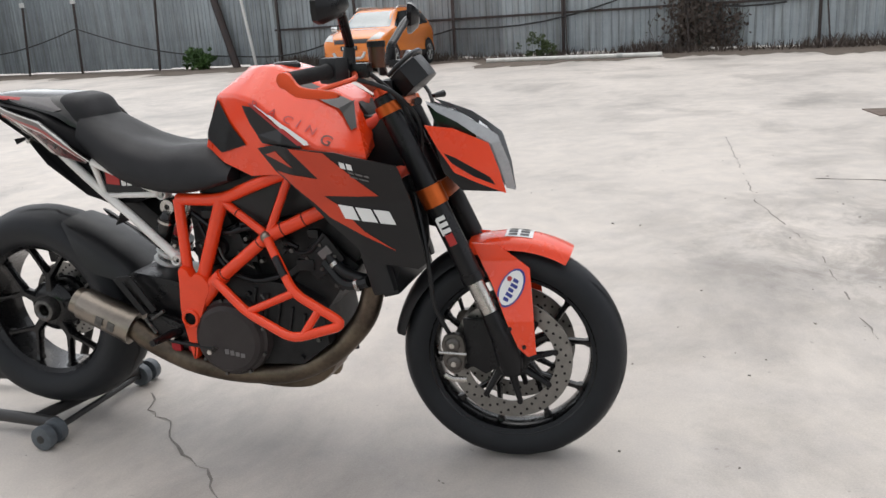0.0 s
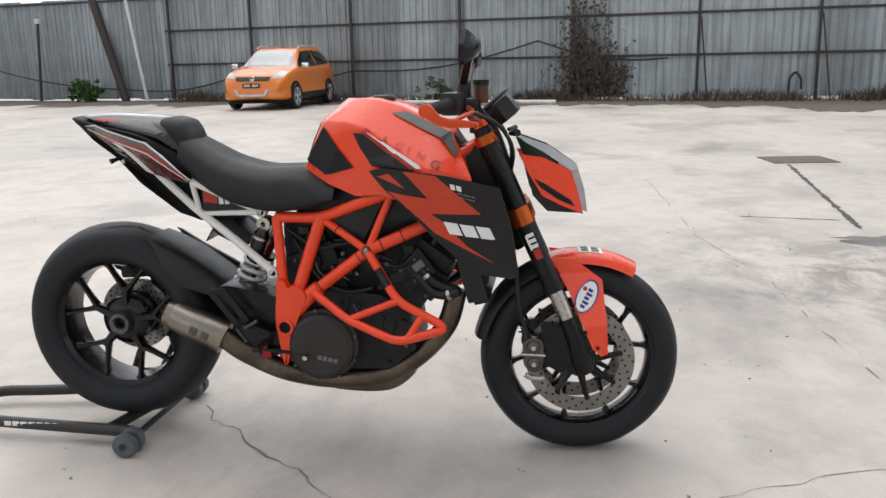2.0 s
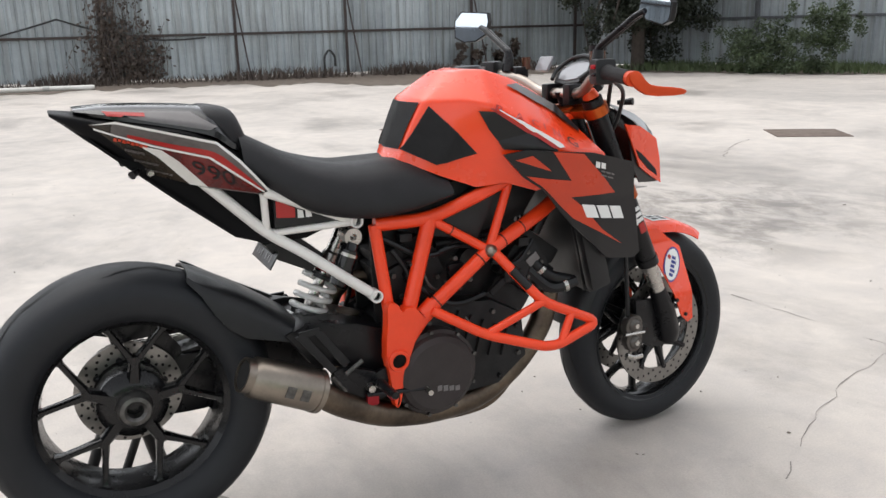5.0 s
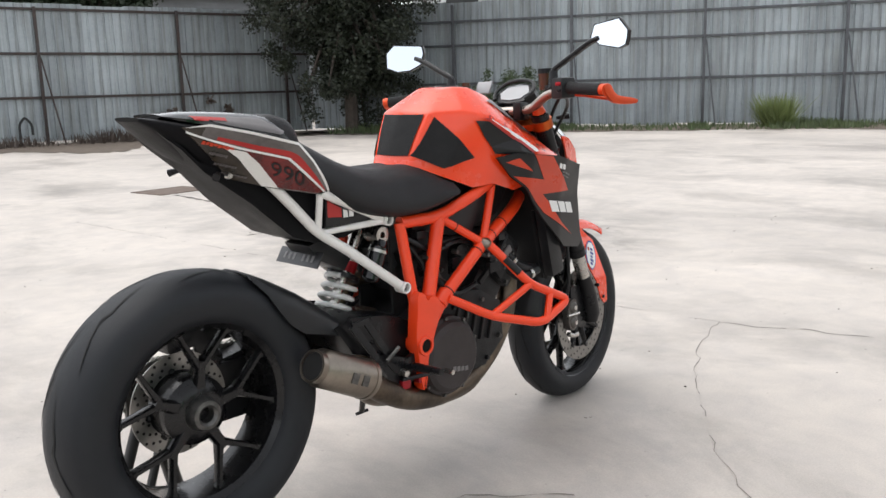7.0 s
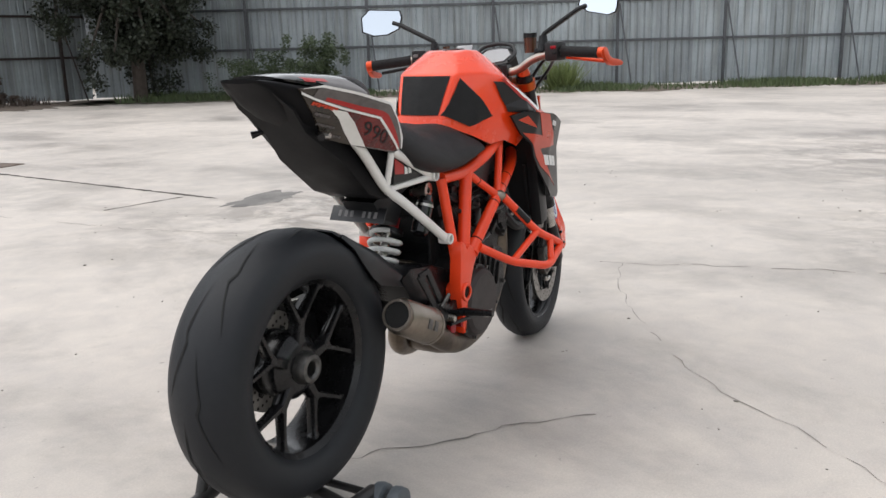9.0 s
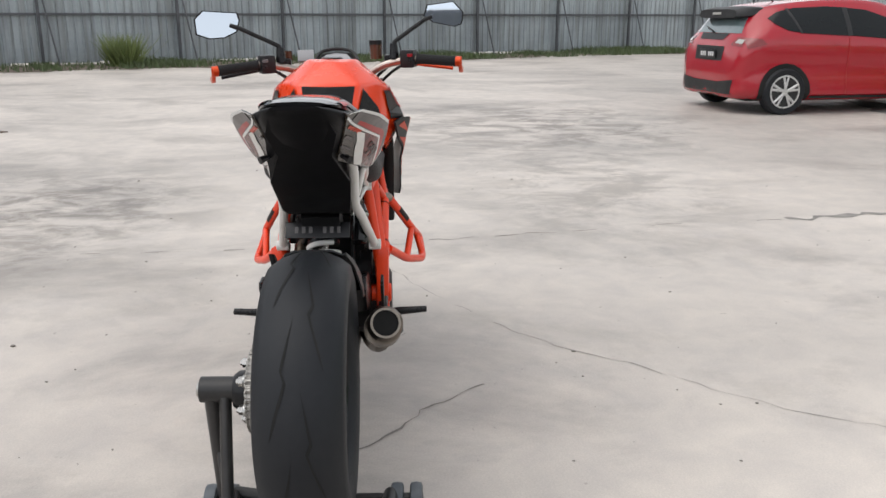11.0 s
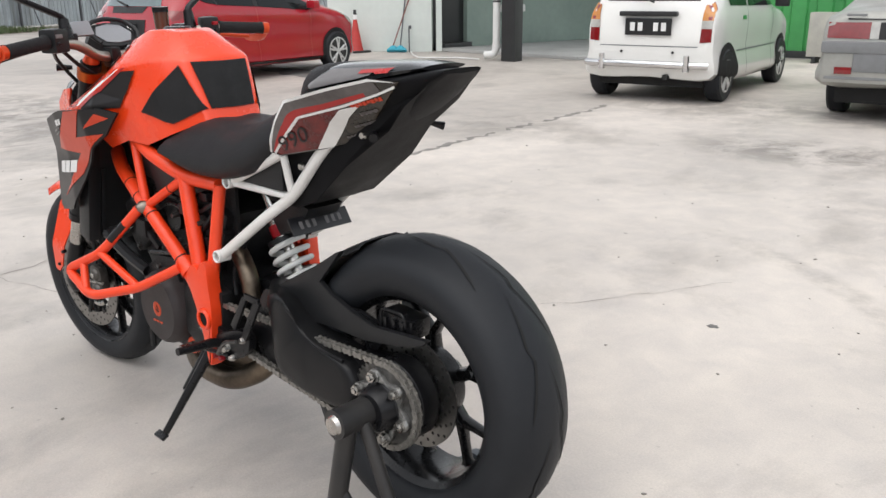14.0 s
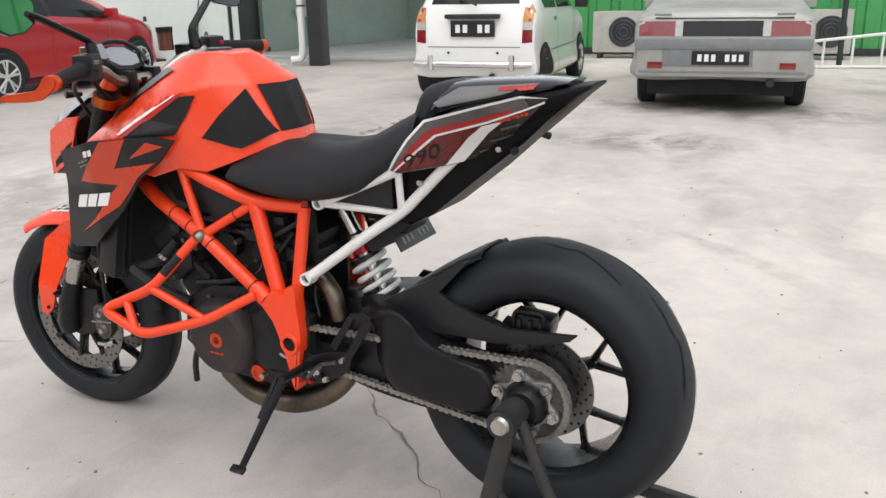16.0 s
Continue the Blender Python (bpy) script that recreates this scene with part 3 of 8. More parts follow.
# wheels
rear = wheel(bike, RW, 0.319, 0.190, 0.212, "rear_wheel", 0.33, radians(83), -0.03, 0.026, 0.108)
bm = lathe([(0.0, 0.10), (0.062, 0.10), (0.074, 0.05), (0.082, 0.0), (0.078, -0.022), (0.062, -0.036), (0.046, -0.042), (0.0, -0.044)], RW, seg=40)
part("hub", bm, M["rim"], rear)
bm = lathe([(0.018, -0.066), (0.024, -0.072), (0.033, -0.070), (0.038, -0.060), (0.040, -0.042), (0.018, -0.042)], RW, seg=24, closed=True)
part("axle_nut", bm, M["dark_steel"], rear, "large dark grey axle nut", angle=30)
brake_disc(bike, RW, 0.052, 0.120, 0.078)
front = wheel(bike, FW, 0.297, 0.122, 0.216, "front_wheel", 0.314, radians(25), 0.0, 0.016, 0.100)
part("hub", lathe([(0.0, -0.06), (0.032, -0.06), (0.036, -0.03), (0.034, 0.03), (0.032, 0.06), (0.0, 0.06)], FW, seg=32), M["rim"], front)
for s in (-1, 1):
    brake_disc(bike, FW, 0.066 * s, 0.160, 0.116)

# trellis frame, mirrored
def both(f):
    for s in (1, -1):
        f(s)


frame_ob = thing_part("trellis_frame", bike)


def frame_side(s):
    A, B, C, D = (0.575, s * 0.112, 0.730), (0.712, s * 0.120, 0.729), (0.822, s * 0.140, 0.772), (0.945, s * 0.125, 0.812)
    E, F, G = (0.855, s * 0.152, 0.640), (0.602, s * 0.150, 0.412), (0.690, s * 0.150, 0.515)
    H1, H2 = (1.16, s * 0.04, 0.93), (1.22, s * 0.04, 0.80)
    for pts, r in (([A, B, C, D, H1], 0.0165), ([A, (0.594, s * 0.142, 0.50), (0.598, s * 0.146, 0.455)], 0.0148), ([B, (0.634, s * 0.146, 0.50), (0.620, s * 0.147, 0.45)], 0.0188), ([B, E], 0.0115),
                   ([E, (0.925, s * 0.13, 0.800)], 0.0115), ([E, (1.034, s * 0.120, 0.715), H2], 0.0185), ([E, G, (0.636, s * 0.149, 0.450)], 0.0172)):
        part("tube", tubes((fillet(pts, 0.05, 5), r), seg=12), M["frame"], frame_ob, angle=60)
    part("lug_plate", slab(soften([(0.578, 0.556), (0.606, 0.548), (0.615, 0.524), (0.626, 0.536), (0.650, 0.534), (0.674, 0.498), (0.648, 0.452), (0.628, 0.400), (0.616, 0.360), (0.604, 0.298), (0.596, 0.284), (0.586, 0.292), (0.578, 0.360), (0.570, 0.410), (0.570, 0.450), (0.576, 0.500)], 1), s * 0.132, s * 0.169, bevel=0.009), M["frame"], frame_ob, angle=50)
    bm = lathe([(0.016, s * 0.118), (0.024, s * 0.118), (0.027, s * 0.172), (0.025, s * 0.1755), (0.018, s * 0.1755)], (0.600, 0, 0.408), seg=24, closed=True)
    part("pivot_boss", bm, M["frame"], frame_ob, angle=30)
    # flat near-black disc paints the shade inside the pivot hole
    part("pivot_cap", lathe([(0, s * 0.1706), (0.0182, s * 0.1706)], (0.600, 0, 0.408), seg=20), M["groove"], frame_ob)
    bm = lathe([(0, s * 0.178), (0.006, s * 0.180), (0.011, s * 0.175), (0.016, s * 0.168), (0.020, s * 0.13)], (0.855, 0, 0.640), seg=14)
    part("mount_bolt", bm, M["titan"], frame_ob, angle=30)
    for a, c, f, r in ((E, (1.034, s * 0.120, 0.715), 0.22, 0.0185), (E, (1.034, s * 0.120, 0.715), 0.55, 0.0185), (E, G, 0.14, 0.0172), (B, E, 0.35, 0.0115), (E, G, 0.86, 0.0172)):
        p, q = Vector(a), Vector(c)
        part("weld_ring", tubes(([p.lerp(q, f), p.lerp(q, f + 0.003 / (q - p).length)], r + 0.0007), seg=14), M["groove"], frame_ob)
    # plates inside the frame
    part("inner_cover", slab([(0.580, 0.715), (0.660, 0.700), (0.690, 0.540), (0.640, 0.440), (0.585, 0.450), (0.580, 0.600)], s * 0.060, s * 0.070, bevel=0.004), M["engine"], frame_ob)
    part("side_cover", slab([(0.735, 0.730), (0.838, 0.662), (0.905, 0.79), (0.83, 0.79)], s * 0.10, s * 0.125, bevel=0.006), M["black"], frame_ob)


both(frame_side)

# crash bars
def crash_bar(s):
    root = thing_part("crash_bar", bike)
    E, G = (0.862, s * 0.170, 0.636), (0.692, s * 0.168, 0.517)
    K, T = (0.955, s * 0.240, 0.516), (1.102, s * 0.268, 0.448)
    L1, L2 = (0.806, s * 0.222, 0.452), (0.960, s * 0.278, 0.408)
    part("bar", tubes((fillet([E, K, T, L2, L1, G], 0.035, 5), 0.0125), seg=12), M["frame"], root, angle=60)
    part("bar", tubes(([K, L1], 0.0105), seg=10), M["frame"], root, angle=60)
    part("bar", tubes(([(1.03, s * 0.255, 0.482), (0.985, s * 0.277, 0.414)], 0.0105), seg=10), M["frame"], root, angle=60)
    part("clamp", tubes(([(0.675, s * 0.150, 0.503), (0.705, s * 0.150, 0.528)], 0.022), seg=14), M["frame"], root)
    part("sticker", tubes(([Vector(E).lerp(Vector(K), f) + Vector((0, s * 0.003, 0)) for f in (0.34, 0.70)], 0.0118), seg=12), M["decal_b"], root, "black strip sticker")


both(crash_bar)

# subframe
sub = thing_part("subframe", bike)


def sub_side(s):
    lo = [(0.562, s * 0.130, 0.566), (0.400, s * 0.102, 0.690), (0.328, s * 0.088, 0.738), (0.225, s * 0.096, 0.842), (0.140, s * 0.086, 0.925)]
    part("tube", tubes((fillet(lo, 0.05, 5), 0.0126), seg=12), M["white"], sub, angle=60)
    part("tube", tubes(([(0.530, s * 0.108, 0.745), (0.322, s * 0.116, 0.836)], 0.0115), seg=12), M["white"], sub, angle=60)
    part("tube", tubes(([(0.322, s * 0.114, 0.832), (0.330, s * 0.090, 0.738)], 0.0085), seg=10), M["white"], sub, angle=60)
    part("tube", tubes(([(0.530, s * 0.110, 0.743), (0.335, s * 0.090, 0.736)], 0.0085), seg=10), M["white"], sub, angle=60)
    for x, z, y in ((0.562, 0.566, 0.13), (0.530, 0.745, 0.108)):
        part("end_ring", lathe([(0.0100, s * (y - 0.016)), (0.0150, s * (y - 0.016)), (0.0152, s * (y + 0.016)), (0.0130, s * (y + 0.018)), (0.0105, s * (y + 0.016))], (x, 0, z), seg=18, closed=True), M["white"], sub, angle=40)
        # near-black plug paints the shade inside the open tube end
        part("bolt", lathe([(0, s * (y + 0.008)), (0.007, s * (y + 0.008)), (0.0102, s * (y + 0.004)), (0.0102, s * (y - 0.012))], (x, 0, z), seg=14), M["groove"], sub)


both(sub_side)

# tank: a flat top, a crisp shoulder all round, a flat rear face and flaring sides
tank = part("tank", cage([
    [(0.784, 0.000, 1.069), (0.703, 0.000, 1.010), (0.674, 0.000, 0.940), (0.645, 0.000, 0.868)],
    [(0.812, 0.048, 1.064), (0.722, 0.090, 1.004), (0.692, 0.082, 0.945), (0.660, 0.074, 0.868)],
    [(0.846, 0.066, 1.070), (0.800, 0.138, 1.004), (0.775, 0.136, 0.925), (0.742, 0.128, 0.830)],
    [(0.890, 0.076, 1.068), (0.872, 0.172, 0.988), (0.866, 0.168, 0.905), (0.826, 0.146, 0.798)],
    [(0.960, 0.076, 1.046), (0.956, 0.197, 0.934), (0.955, 0.211, 0.888), (0.900, 0.156, 0.803)],
    [(1.035, 0.070, 1.008), (1.042, 0.214, 0.882), (1.046, 0.214, 0.864), (0.985, 0.160, 0.775)],
    [(1.090, 0.062, 0.976), (1.166, 0.198, 0.853), (1.160, 0.194, 0.838), (1.090, 0.130, 0.780)],
    [(1.104, 0.000, 0.972), (1.122, 0.000, 0.905), (1.125, 0.000, 0.865), (1.110, 0.000, 0.790)],
], ((0, 1), (1,)), 0.009), M["orange"], bike, "glossy orange faceted fuel tank", angle=38)

# seat
seat_st = [
    (0.285, 0.0, 0.965, 0.070, 0.962, 0.110, 0.930, 0.115, 0.880, 0.0, 0.86),
    (0.340, 0.0, 0.935, 0.075, 0.932, 0.120, 0.900, 0.125, 0.840, 0.0, 0.82),
    (0.420, 0.0, 0.893, 0.080, 0.892, 0.135, 0.860, 0.138, 0.790, 0.0, 0.77),
    (0.520, 0.0, 0.868, 0.080, 0.867, 0.138, 0.832, 0.142, 0.760, 0.0, 0.745),
    (0.600, 0.0, 0.868, 0.075, 0.867, 0.134, 0.832, 0.145, 0.755, 0.0, 0.745),
    (0.680, 0.0, 0.868, 0.070, 0.866, 0.132, 0.830, 0.148, 0.765, 0.0, 0.76),
    (0.760, 0.0, 0.850, 0.070, 0.840, 0.136, 0.815, 0.150, 0.785, 0.0, 0.78),
]
part("seat", hull(seat_st), M["seat"], bike, "black vinyl rider seat", angle=50)
M["gunmetal"] = mat("gunmetal_caliper", (0.115, 0.105, 0.097), 0.40, metal=0.7, var=0.25, scale=25, bump=0.1, bscale=150)
part("seat_step", hull([
    (0.205, 0.0, 1.014, 0.056, 1.010, 0.082, 0.986, 0.084, 0.94, 0.0, 0.92),
    (0.228, 0.0, 1.020, 0.062, 1.016, 0.090, 0.986, 0.086, 0.92, 0.0, 0.90),
    (0.268, 0.0, 1.014, 0.062, 1.008, 0.090, 0.974, 0.084, 0.90, 0.0, 0.88),
    (0.288, 0.0, 1.002, 0.058, 0.996, 0.086, 0.958, 0.080, 0.88, 0.0, 0.87),
    (0.306, 0.0, 0.958, 0.054, 0.954, 0.080, 0.922, 0.078, 0.87, 0.0, 0.86),
], 0.008, 3), M["seat"], bike, "black padded back stop", angle=35)

def letters(text, size, put):
    """Flat built-in lettering as a bmesh, each point placed by put(u, v)."""
    cu = bpy.data.curves.new("letters", "FONT")
    cu.body, cu.size, cu.resolution_u = text, size, 3
    ob = bpy.data.objects.new("letters", cu)
    scene.collection.objects.link(ob)
    bpy.context.view_layer.update()
    me = bpy.data.meshes.new_from_object(ob.evaluated_get(bpy.context.evaluated_depsgraph_get()))
    bpy.data.objects.remove(ob)
    bm = bmesh.new()
    bm.from_mesh(me)
    for v in bm.verts:
        v.co = put(v.co.x, v.co.y)
    return bm


def cast(target, bm, side, lift):
    """Throws a flat bmesh of (x, z) on a body along y."""
    tree = film_tree(target)
    gone = []
    for v in bm.verts:
        p, nrm, _, _ = tree.ray_cast(Vector((v.co.x, side * 2.0, v.co.z)), Vector((0, -side, 0)))
        if p is None:
            gone.append(v)
        else:
            v.co = p + (nrm if nrm.y * side > 0 else -nrm) * lift
    bmesh.ops.delete(bm, geom=gone, context="VERTS")
    return bm


# tank films
for s in (1, -1):
    part("grip_pad", decal(tank, [(0.730, 0.992), (0.668, 0.892), (0.736, 0.856), (0.826, 0.880)], s, 0.004), M["pad"], tank, "black rubber knee pad")
    part("tank_graphic", decal(tank, [(0.830, 0.978), (0.852, 0.935), (0.886, 0.888), (1.010, 0.878), (0.925, 0.942), (0.870, 0.975)], s, 0.0050, 0.006), M["decal_b"], tank)
    part("tank_graphic", decal(tank, [(0.872, 0.980), (0.876, 0.980), (1.032, 0.884), (1.016 if s < 0 else 1.022, 0.882)], s, 0.0064, 0.006), M["decal_w"], tank, "white pinstripe")
    part("tank_graphic", decal(tank, [(0.853, 0.984), (0.863, 0.983), (1.014, 0.882), (0.998, 0.882)], s, 0.0070, 0.006), M["decal_r"], tank)
    part("tank_graphic", decal(tank, [(0.930, 1.028), (0.970, 1.030), (1.090, 0.970), (1.068, 0.955), (1.015, 0.982)], s, 0.004), M["decal_g"], tank, "grey upper graphic")
    for k, ch in enumerate("RACING"):
        x0, z0 = ((0.862, 0.978), (0.910, 0.957), (0.950, 0.939), (0.984, 0.925), (1.008, 0.913), (1.046, 0.888))[k]
        if s > 0:
            x0, z0 = ((1.086, 0.868), (1.048, 0.886), (1.010, 0.908), (0.984, 0.925), (0.962, 0.933), (0.912, 0.954))[k]
        big = 0.040 if ch == "G" else 0.032
        part("tank_lettering", cast(tank, letters(ch, big, lambda u, v: Vector((x0 - s * 1.0 * u + 0.25 * v, 0, z0 + s * 0.46 * u + 0.62 * v))), s, 0.005), M["decal_b"] if ch == "G" and s < 0 else M["decal_r"], tank, "race lettering on the tank", smooth=False)
for s in (1, -1):
    part("front_notch", decal(tank, [(1.066, 0.956), (1.092, 0.972), (1.122, 0.912), (1.112, 0.906)], s, 0.0046, 0.006), M["decal_b"], tank, "black recess at the tank's front")
part("grip_pad", decal(tank, [(-0.060, 0.892), (0.060, 0.892), (0.076, 0.998), (-0.076, 0.998)], -1, 0.003, axis="x"), M["pad"], tank, "black rubber tank pad")
bm = lathe([(0.0, 0.012), (0.030, 0.012), (0.036, 0.006), (0.038, -0.01)], (0.885, 0, 1.062), "z", 28)
part("filler_cap", bm, M["satin"], tank)
part("dash_cover", slab([(1.02, 1.000), (1.10, 0.968), (1.140, 0.915), (1.13, 0.89), (1.02, 0.94)], -0.050, 0.050, bevel=0.01), M["black"], bike)

part("airbox_front", slab([(1.06, 0.940), (1.17, 0.930), (1.230, 0.800), (1.10, 0.770), (1.04, 0.840)], -0.060, 0.060, bevel=0.01), M["black"], bike)

# shrouds
def shroud_y(x, z):
    return 0.208 + 0.030 * min(1, max(0, (z - 0.74) / 0.13)) - 0.17 * max(0, x - 1.14) - 0.45 * max(0, 0.98 - x)


def shroud(s):
    out = [(0.876, 0.876), (0.930, 0.886), (1.100, 0.868), (1.242, 0.830), (1.266, 0.735), (1.292, 0.584), (1.272, 0.570), (1.172, 0.588), (1.056, 0.692), (0.973, 0.785), (0.925, 0.820)]
    root = part("shroud", panel(out, shroud_y, s, 0.006), M["decal_b"], bike, "black and orange tank shroud", angle=40)
    part("shroud_return", shell([(0.960, s * shroud_y(0.96, 0.882), 0.882), (1.236, s * shroud_y(1.236, 0.826), 0.824), (1.20, s * 0.12, 0.806), (0.98, s * 0.19, 0.864)], 0.005), M["decal_b"], root)

    def print_on(nm, pts, up, m, lab=""):
        part(nm, panel(pts, lambda x, z: shroud_y(x, z) + up, s, 0.001), m, root, lab)

    print_on("flash_graphic", [(1.070, 0.868), (0.982, 0.880), (1.046, 0.803), (0.930, 0.822), (0.965, 0.797), (1.062, 0.705), (1.222, 0.618), (1.150, 0.668), (1.082, 0.738), (1.052, 0.760), (1.190, 0.757)], 0.0015, M["decal_dr"], "orange lightning graphic")
    print_on("flash_graphic", [(0.985, 0.832), (0.938, 0.872), (0.902, 0.862)], 0.0015, M["decal_dr"])
    for k in range(3):
        x0, z0 = 1.086 + 0.044 * k, 0.738 - 0.007 * k
        print_on("emblem_block", [(x0, z0), (x0 + 0.038, z0 - 0.006), (x0 + 0.053, z0 - 0.040), (x0 + 0.016, z0 - 0.035)], 0.0030, M["decal_w"], "white emblem block")
    for k in range(7):
        x0, z0, w, h = ((1.108, 0.846, 0.013, 0.015), (1.125, 0.842, 0.013, 0.015), (1.128, 0.822, 0.012, 0.005), (1.144, 0.817, 0.016, 0.005), (1.164, 0.811, 0.010, 0.005), (1.130, 0.811, 0.018, 0.004), (1.152, 0.804, 0.020, 0.004))[k]
        print_on("sticker_bar", [(x0, z0), (x0 + w, z0 - w * 0.3), (x0 + w + 0.002, z0 - w * 0.3 - h), (x0 + 0.002, z0 - h)], 0.0030, M["decal_w"] if k < 2 else M["decal_g"])


both(shroud)

# tail: a slim black core, with printed side panels that flare out to a crest
tail = part("tail_section", hull([
    (-0.074, 0.0, 1.024, 0.036, 1.023, 0.050, 1.021, 0.046, 1.016, 0.0, 1.014),
    (-0.040, 0.0, 1.020, 0.058, 1.018, 0.074, 1.010, 0.064, 0.992, 0.0, 0.985),
    (0.000, 0.0, 1.014, 0.074, 1.010, 0.090, 0.996, 0.062, 0.958, 0.0, 0.950),
    (0.100, 0.0, 1.000, 0.092, 0.994, 0.118, 0.976, 0.054, 0.892, 0.0, 0.880),
    (0.200, 0.0, 0.972, 0.096, 0.968, 0.140, 0.950, 0.078, 0.868, 0.0, 0.850),
    (0.300, 0.0, 0.920, 0.098, 0.905, 0.132, 0.868, 0.100, 0.840, 0.0, 0.820),
    (0.335, 0.0, 0.870, 0.096, 0.858, 0.116, 0.846, 0.100, 0.834, 0.0, 0.815),
], 0.02, 3), M["tail_black"], bike, "black wedge-shaped tail section with graphics", angle=50)
M["tail_low"] = mat("smoked_tail_film", (0.050, 0.036, 0.026), 0.26, color2=(0.011, 0.012, 0.010), scale=26, coat=0.15)
M["tail_silver"] = mat("silver_tail_print", (0.15, 0.136, 0.132), 0.36, color2=(0.05, 0.042, 0.042), scale=9, coat=0.05)
M["tail_red"] = mat("dark_red_tail_print", (0.20, 0.012, 0.010), 0.30, color2=(0.022, 0.008, 0.008), scale=24, coat=0.1)
crest = [(-0.010, 0.100, 1.003, 0.092, 0.990), (0.040, 0.128, 1.005, 0.076, 0.940), (0.110, 0.162, 0.988, 0.066, 0.885), (0.200, 0.180, 0.965, 0.108, 0.858), (0.300, 0.158, 0.876, 0.124, 0.836), (0.335, 0.134, 0.836, 0.130, 0.828)]


def film_y(x, z):
    """Distance of the flared side panel from the middle: from the crest in to the lower edge."""
    out, top, inn, low = curve_at(crest, x)
    return out - (out - inn) * max(0.0, min(1.2, (top - z) / max(0.01, top - low)))


for s in (1, -1):
    film_out = [(-0.008, 1.001), (0.040, 1.006), (0.120, 0.986), (0.222, 0.958), (0.268, 0.916), (0.332, 0.840), (0.310, 0.833), (0.195, 0.858), (0.112, 0.884), (0.062, 0.936)]
    film = part("side_panel", panel(film_out, film_y, s, 0.004), M["tail_low"], tail, "smoked side panel with faded sticker print")

    def film_print(nm, pts, up, m, lab=""):
        part(nm, panel(pts, lambda x, z: film_y(x, z) + up, s, 0.0006), m, film, lab)

    def film_band(nm, top, low, up, m, lab=""):
        """A printed band that follows the panel between an upper and a lower line."""
        bm = bmesh.new()
        rows = []
        for (x0, z0), (x1, z1) in zip(top, low):
            rows.append([bm.verts.new((x0 + (x1 - x0) * q / 5, s * (film_y(x0 + (x1 - x0) * q / 5, z0 + (z1 - z0) * q / 5) + up), z0 + (z1 - z0) * q / 5)) for q in range(6)])
        for a, c in zip(rows, rows[1:]):
            for q in range(5):
                bm.faces.new((a[q], a[q + 1], c[q + 1], c[q]))
        part(nm, bm, m, film, lab)

    def along_line(keys, n=24):
        return [curve_at([(k, *p) for k, p in enumerate(keys)], (len(keys) - 1) * q / n) for q in range(n + 1)]

    film_band("tail_graphic", along_line([(0.034, 1.003), (0.120, 0.983), (0.220, 0.955), (0.264, 0.913), (0.328, 0.841)]), along_line([(0.030, 0.980), (0.108, 0.953), (0.208, 0.925), (0.250, 0.893), (0.318, 0.842)]), 0.0016, M["tail_silver"], "silver-grey tail graphic")
    film_band("tail_graphic", along_line([(0.100, 0.955), (0.150, 0.942), (0.208, 0.925), (0.250, 0.893), (0.318, 0.842)]), along_line([(0.120, 0.945), (0.142, 0.920), (0.170, 0.890), (0.206, 0.858), (0.306, 0.836)]), 0.0018, M["tail_red"], "dark red tail print")
    film_band("tail_graphic", along_line([(0.060, 0.979), (0.140, 0.956), (0.214, 0.937), (0.258, 0.903), (0.321, 0.842)]), along_line([(0.060, 0.972), (0.140, 0.946), (0.208, 0.926), (0.250, 0.894), (0.318, 0.842)]), 0.0020, M["decal_r"], "red tail stripe")
    film_print("pinstripe", [(-0.006, 1.000), (0.040, 1.006), (0.120, 0.986), (0.222, 0.958), (0.268, 0.916), (0.332, 0.841), (0.328, 0.839), (0.265, 0.911), (0.220, 0.953), (0.119, 0.981), (0.040, 1.001)], 0.0022, M["decal_w"])
    film_print("pinstripe", [(0.000, 0.994), (0.042, 0.977), (0.108, 0.954), (0.210, 0.926), (0.252, 0.894), (0.322, 0.839), (0.318, 0.838), (0.249, 0.890), (0.208, 0.922), (0.106, 0.950), (0.042, 0.973), (0.002, 0.989)], 0.0022, M["decal_w"])
    film_print("pinstripe", [(0.322, 0.837), (0.310, 0.8335), (0.195, 0.8585), (0.195, 0.8610), (0.310, 0.8360)], 0.0022, M["tail_silver"])
    film_print("tube_print", [(0.174, 0.864), (0.208, 0.857), (0.152, 0.918), (0.120, 0.944), (0.080, 0.954), (0.114, 0.928)], 0.0026, M["white"], "white tube seen through the panel")
    for k, (x, z, w, m, h) in enumerate(((0.036, 0.972, 0.062, "decal_dr", 0.007), (0.056, 0.948, 0.036, "tail_silver", 0.006), (0.072, 0.924, 0.046, "tail_silver", 0.005), (0.092, 0.902, 0.052, "tail_silver", 0.004))):
        for q in range(8):
            xx, zz = x + w * q / 8, z - 0.30 * w * q / 8
            tall = h * (1.0, 0.8, 1.0, 0.7)[(q + k) % 4]
            film_print("sticker_bar", [(xx, zz), (xx + w * 0.095, zz - 0.028 * w), (xx + w * 0.085, zz - 0.028 * w - tall), (xx - 0.001, zz - tall)], 0.0026, M[m])

    def digit_at(u, v):
        x, z = (0.296 - 0.98 * u - 0.20 * v, 0.843 + 0.40 * u + 0.80 * v) if s > 0 else (0.180 + 0.98 * u - 0.20 * v, 0.890 - 0.40 * u + 0.80 * v)
        return Vector((x, s * (film_y(x, z) + 0.0036), z))

    part("number_print", letters("990", 0.058, digit_at), M["decal_b"], film, "black race number print", smooth=False)
    part("tail_bolt", lathe([(0, s * 0.012), (0.006, s * 0.012), (0.008, 0)], (0.100, s * 0.082, 0.893), "y", 10), M["steel"], tail)
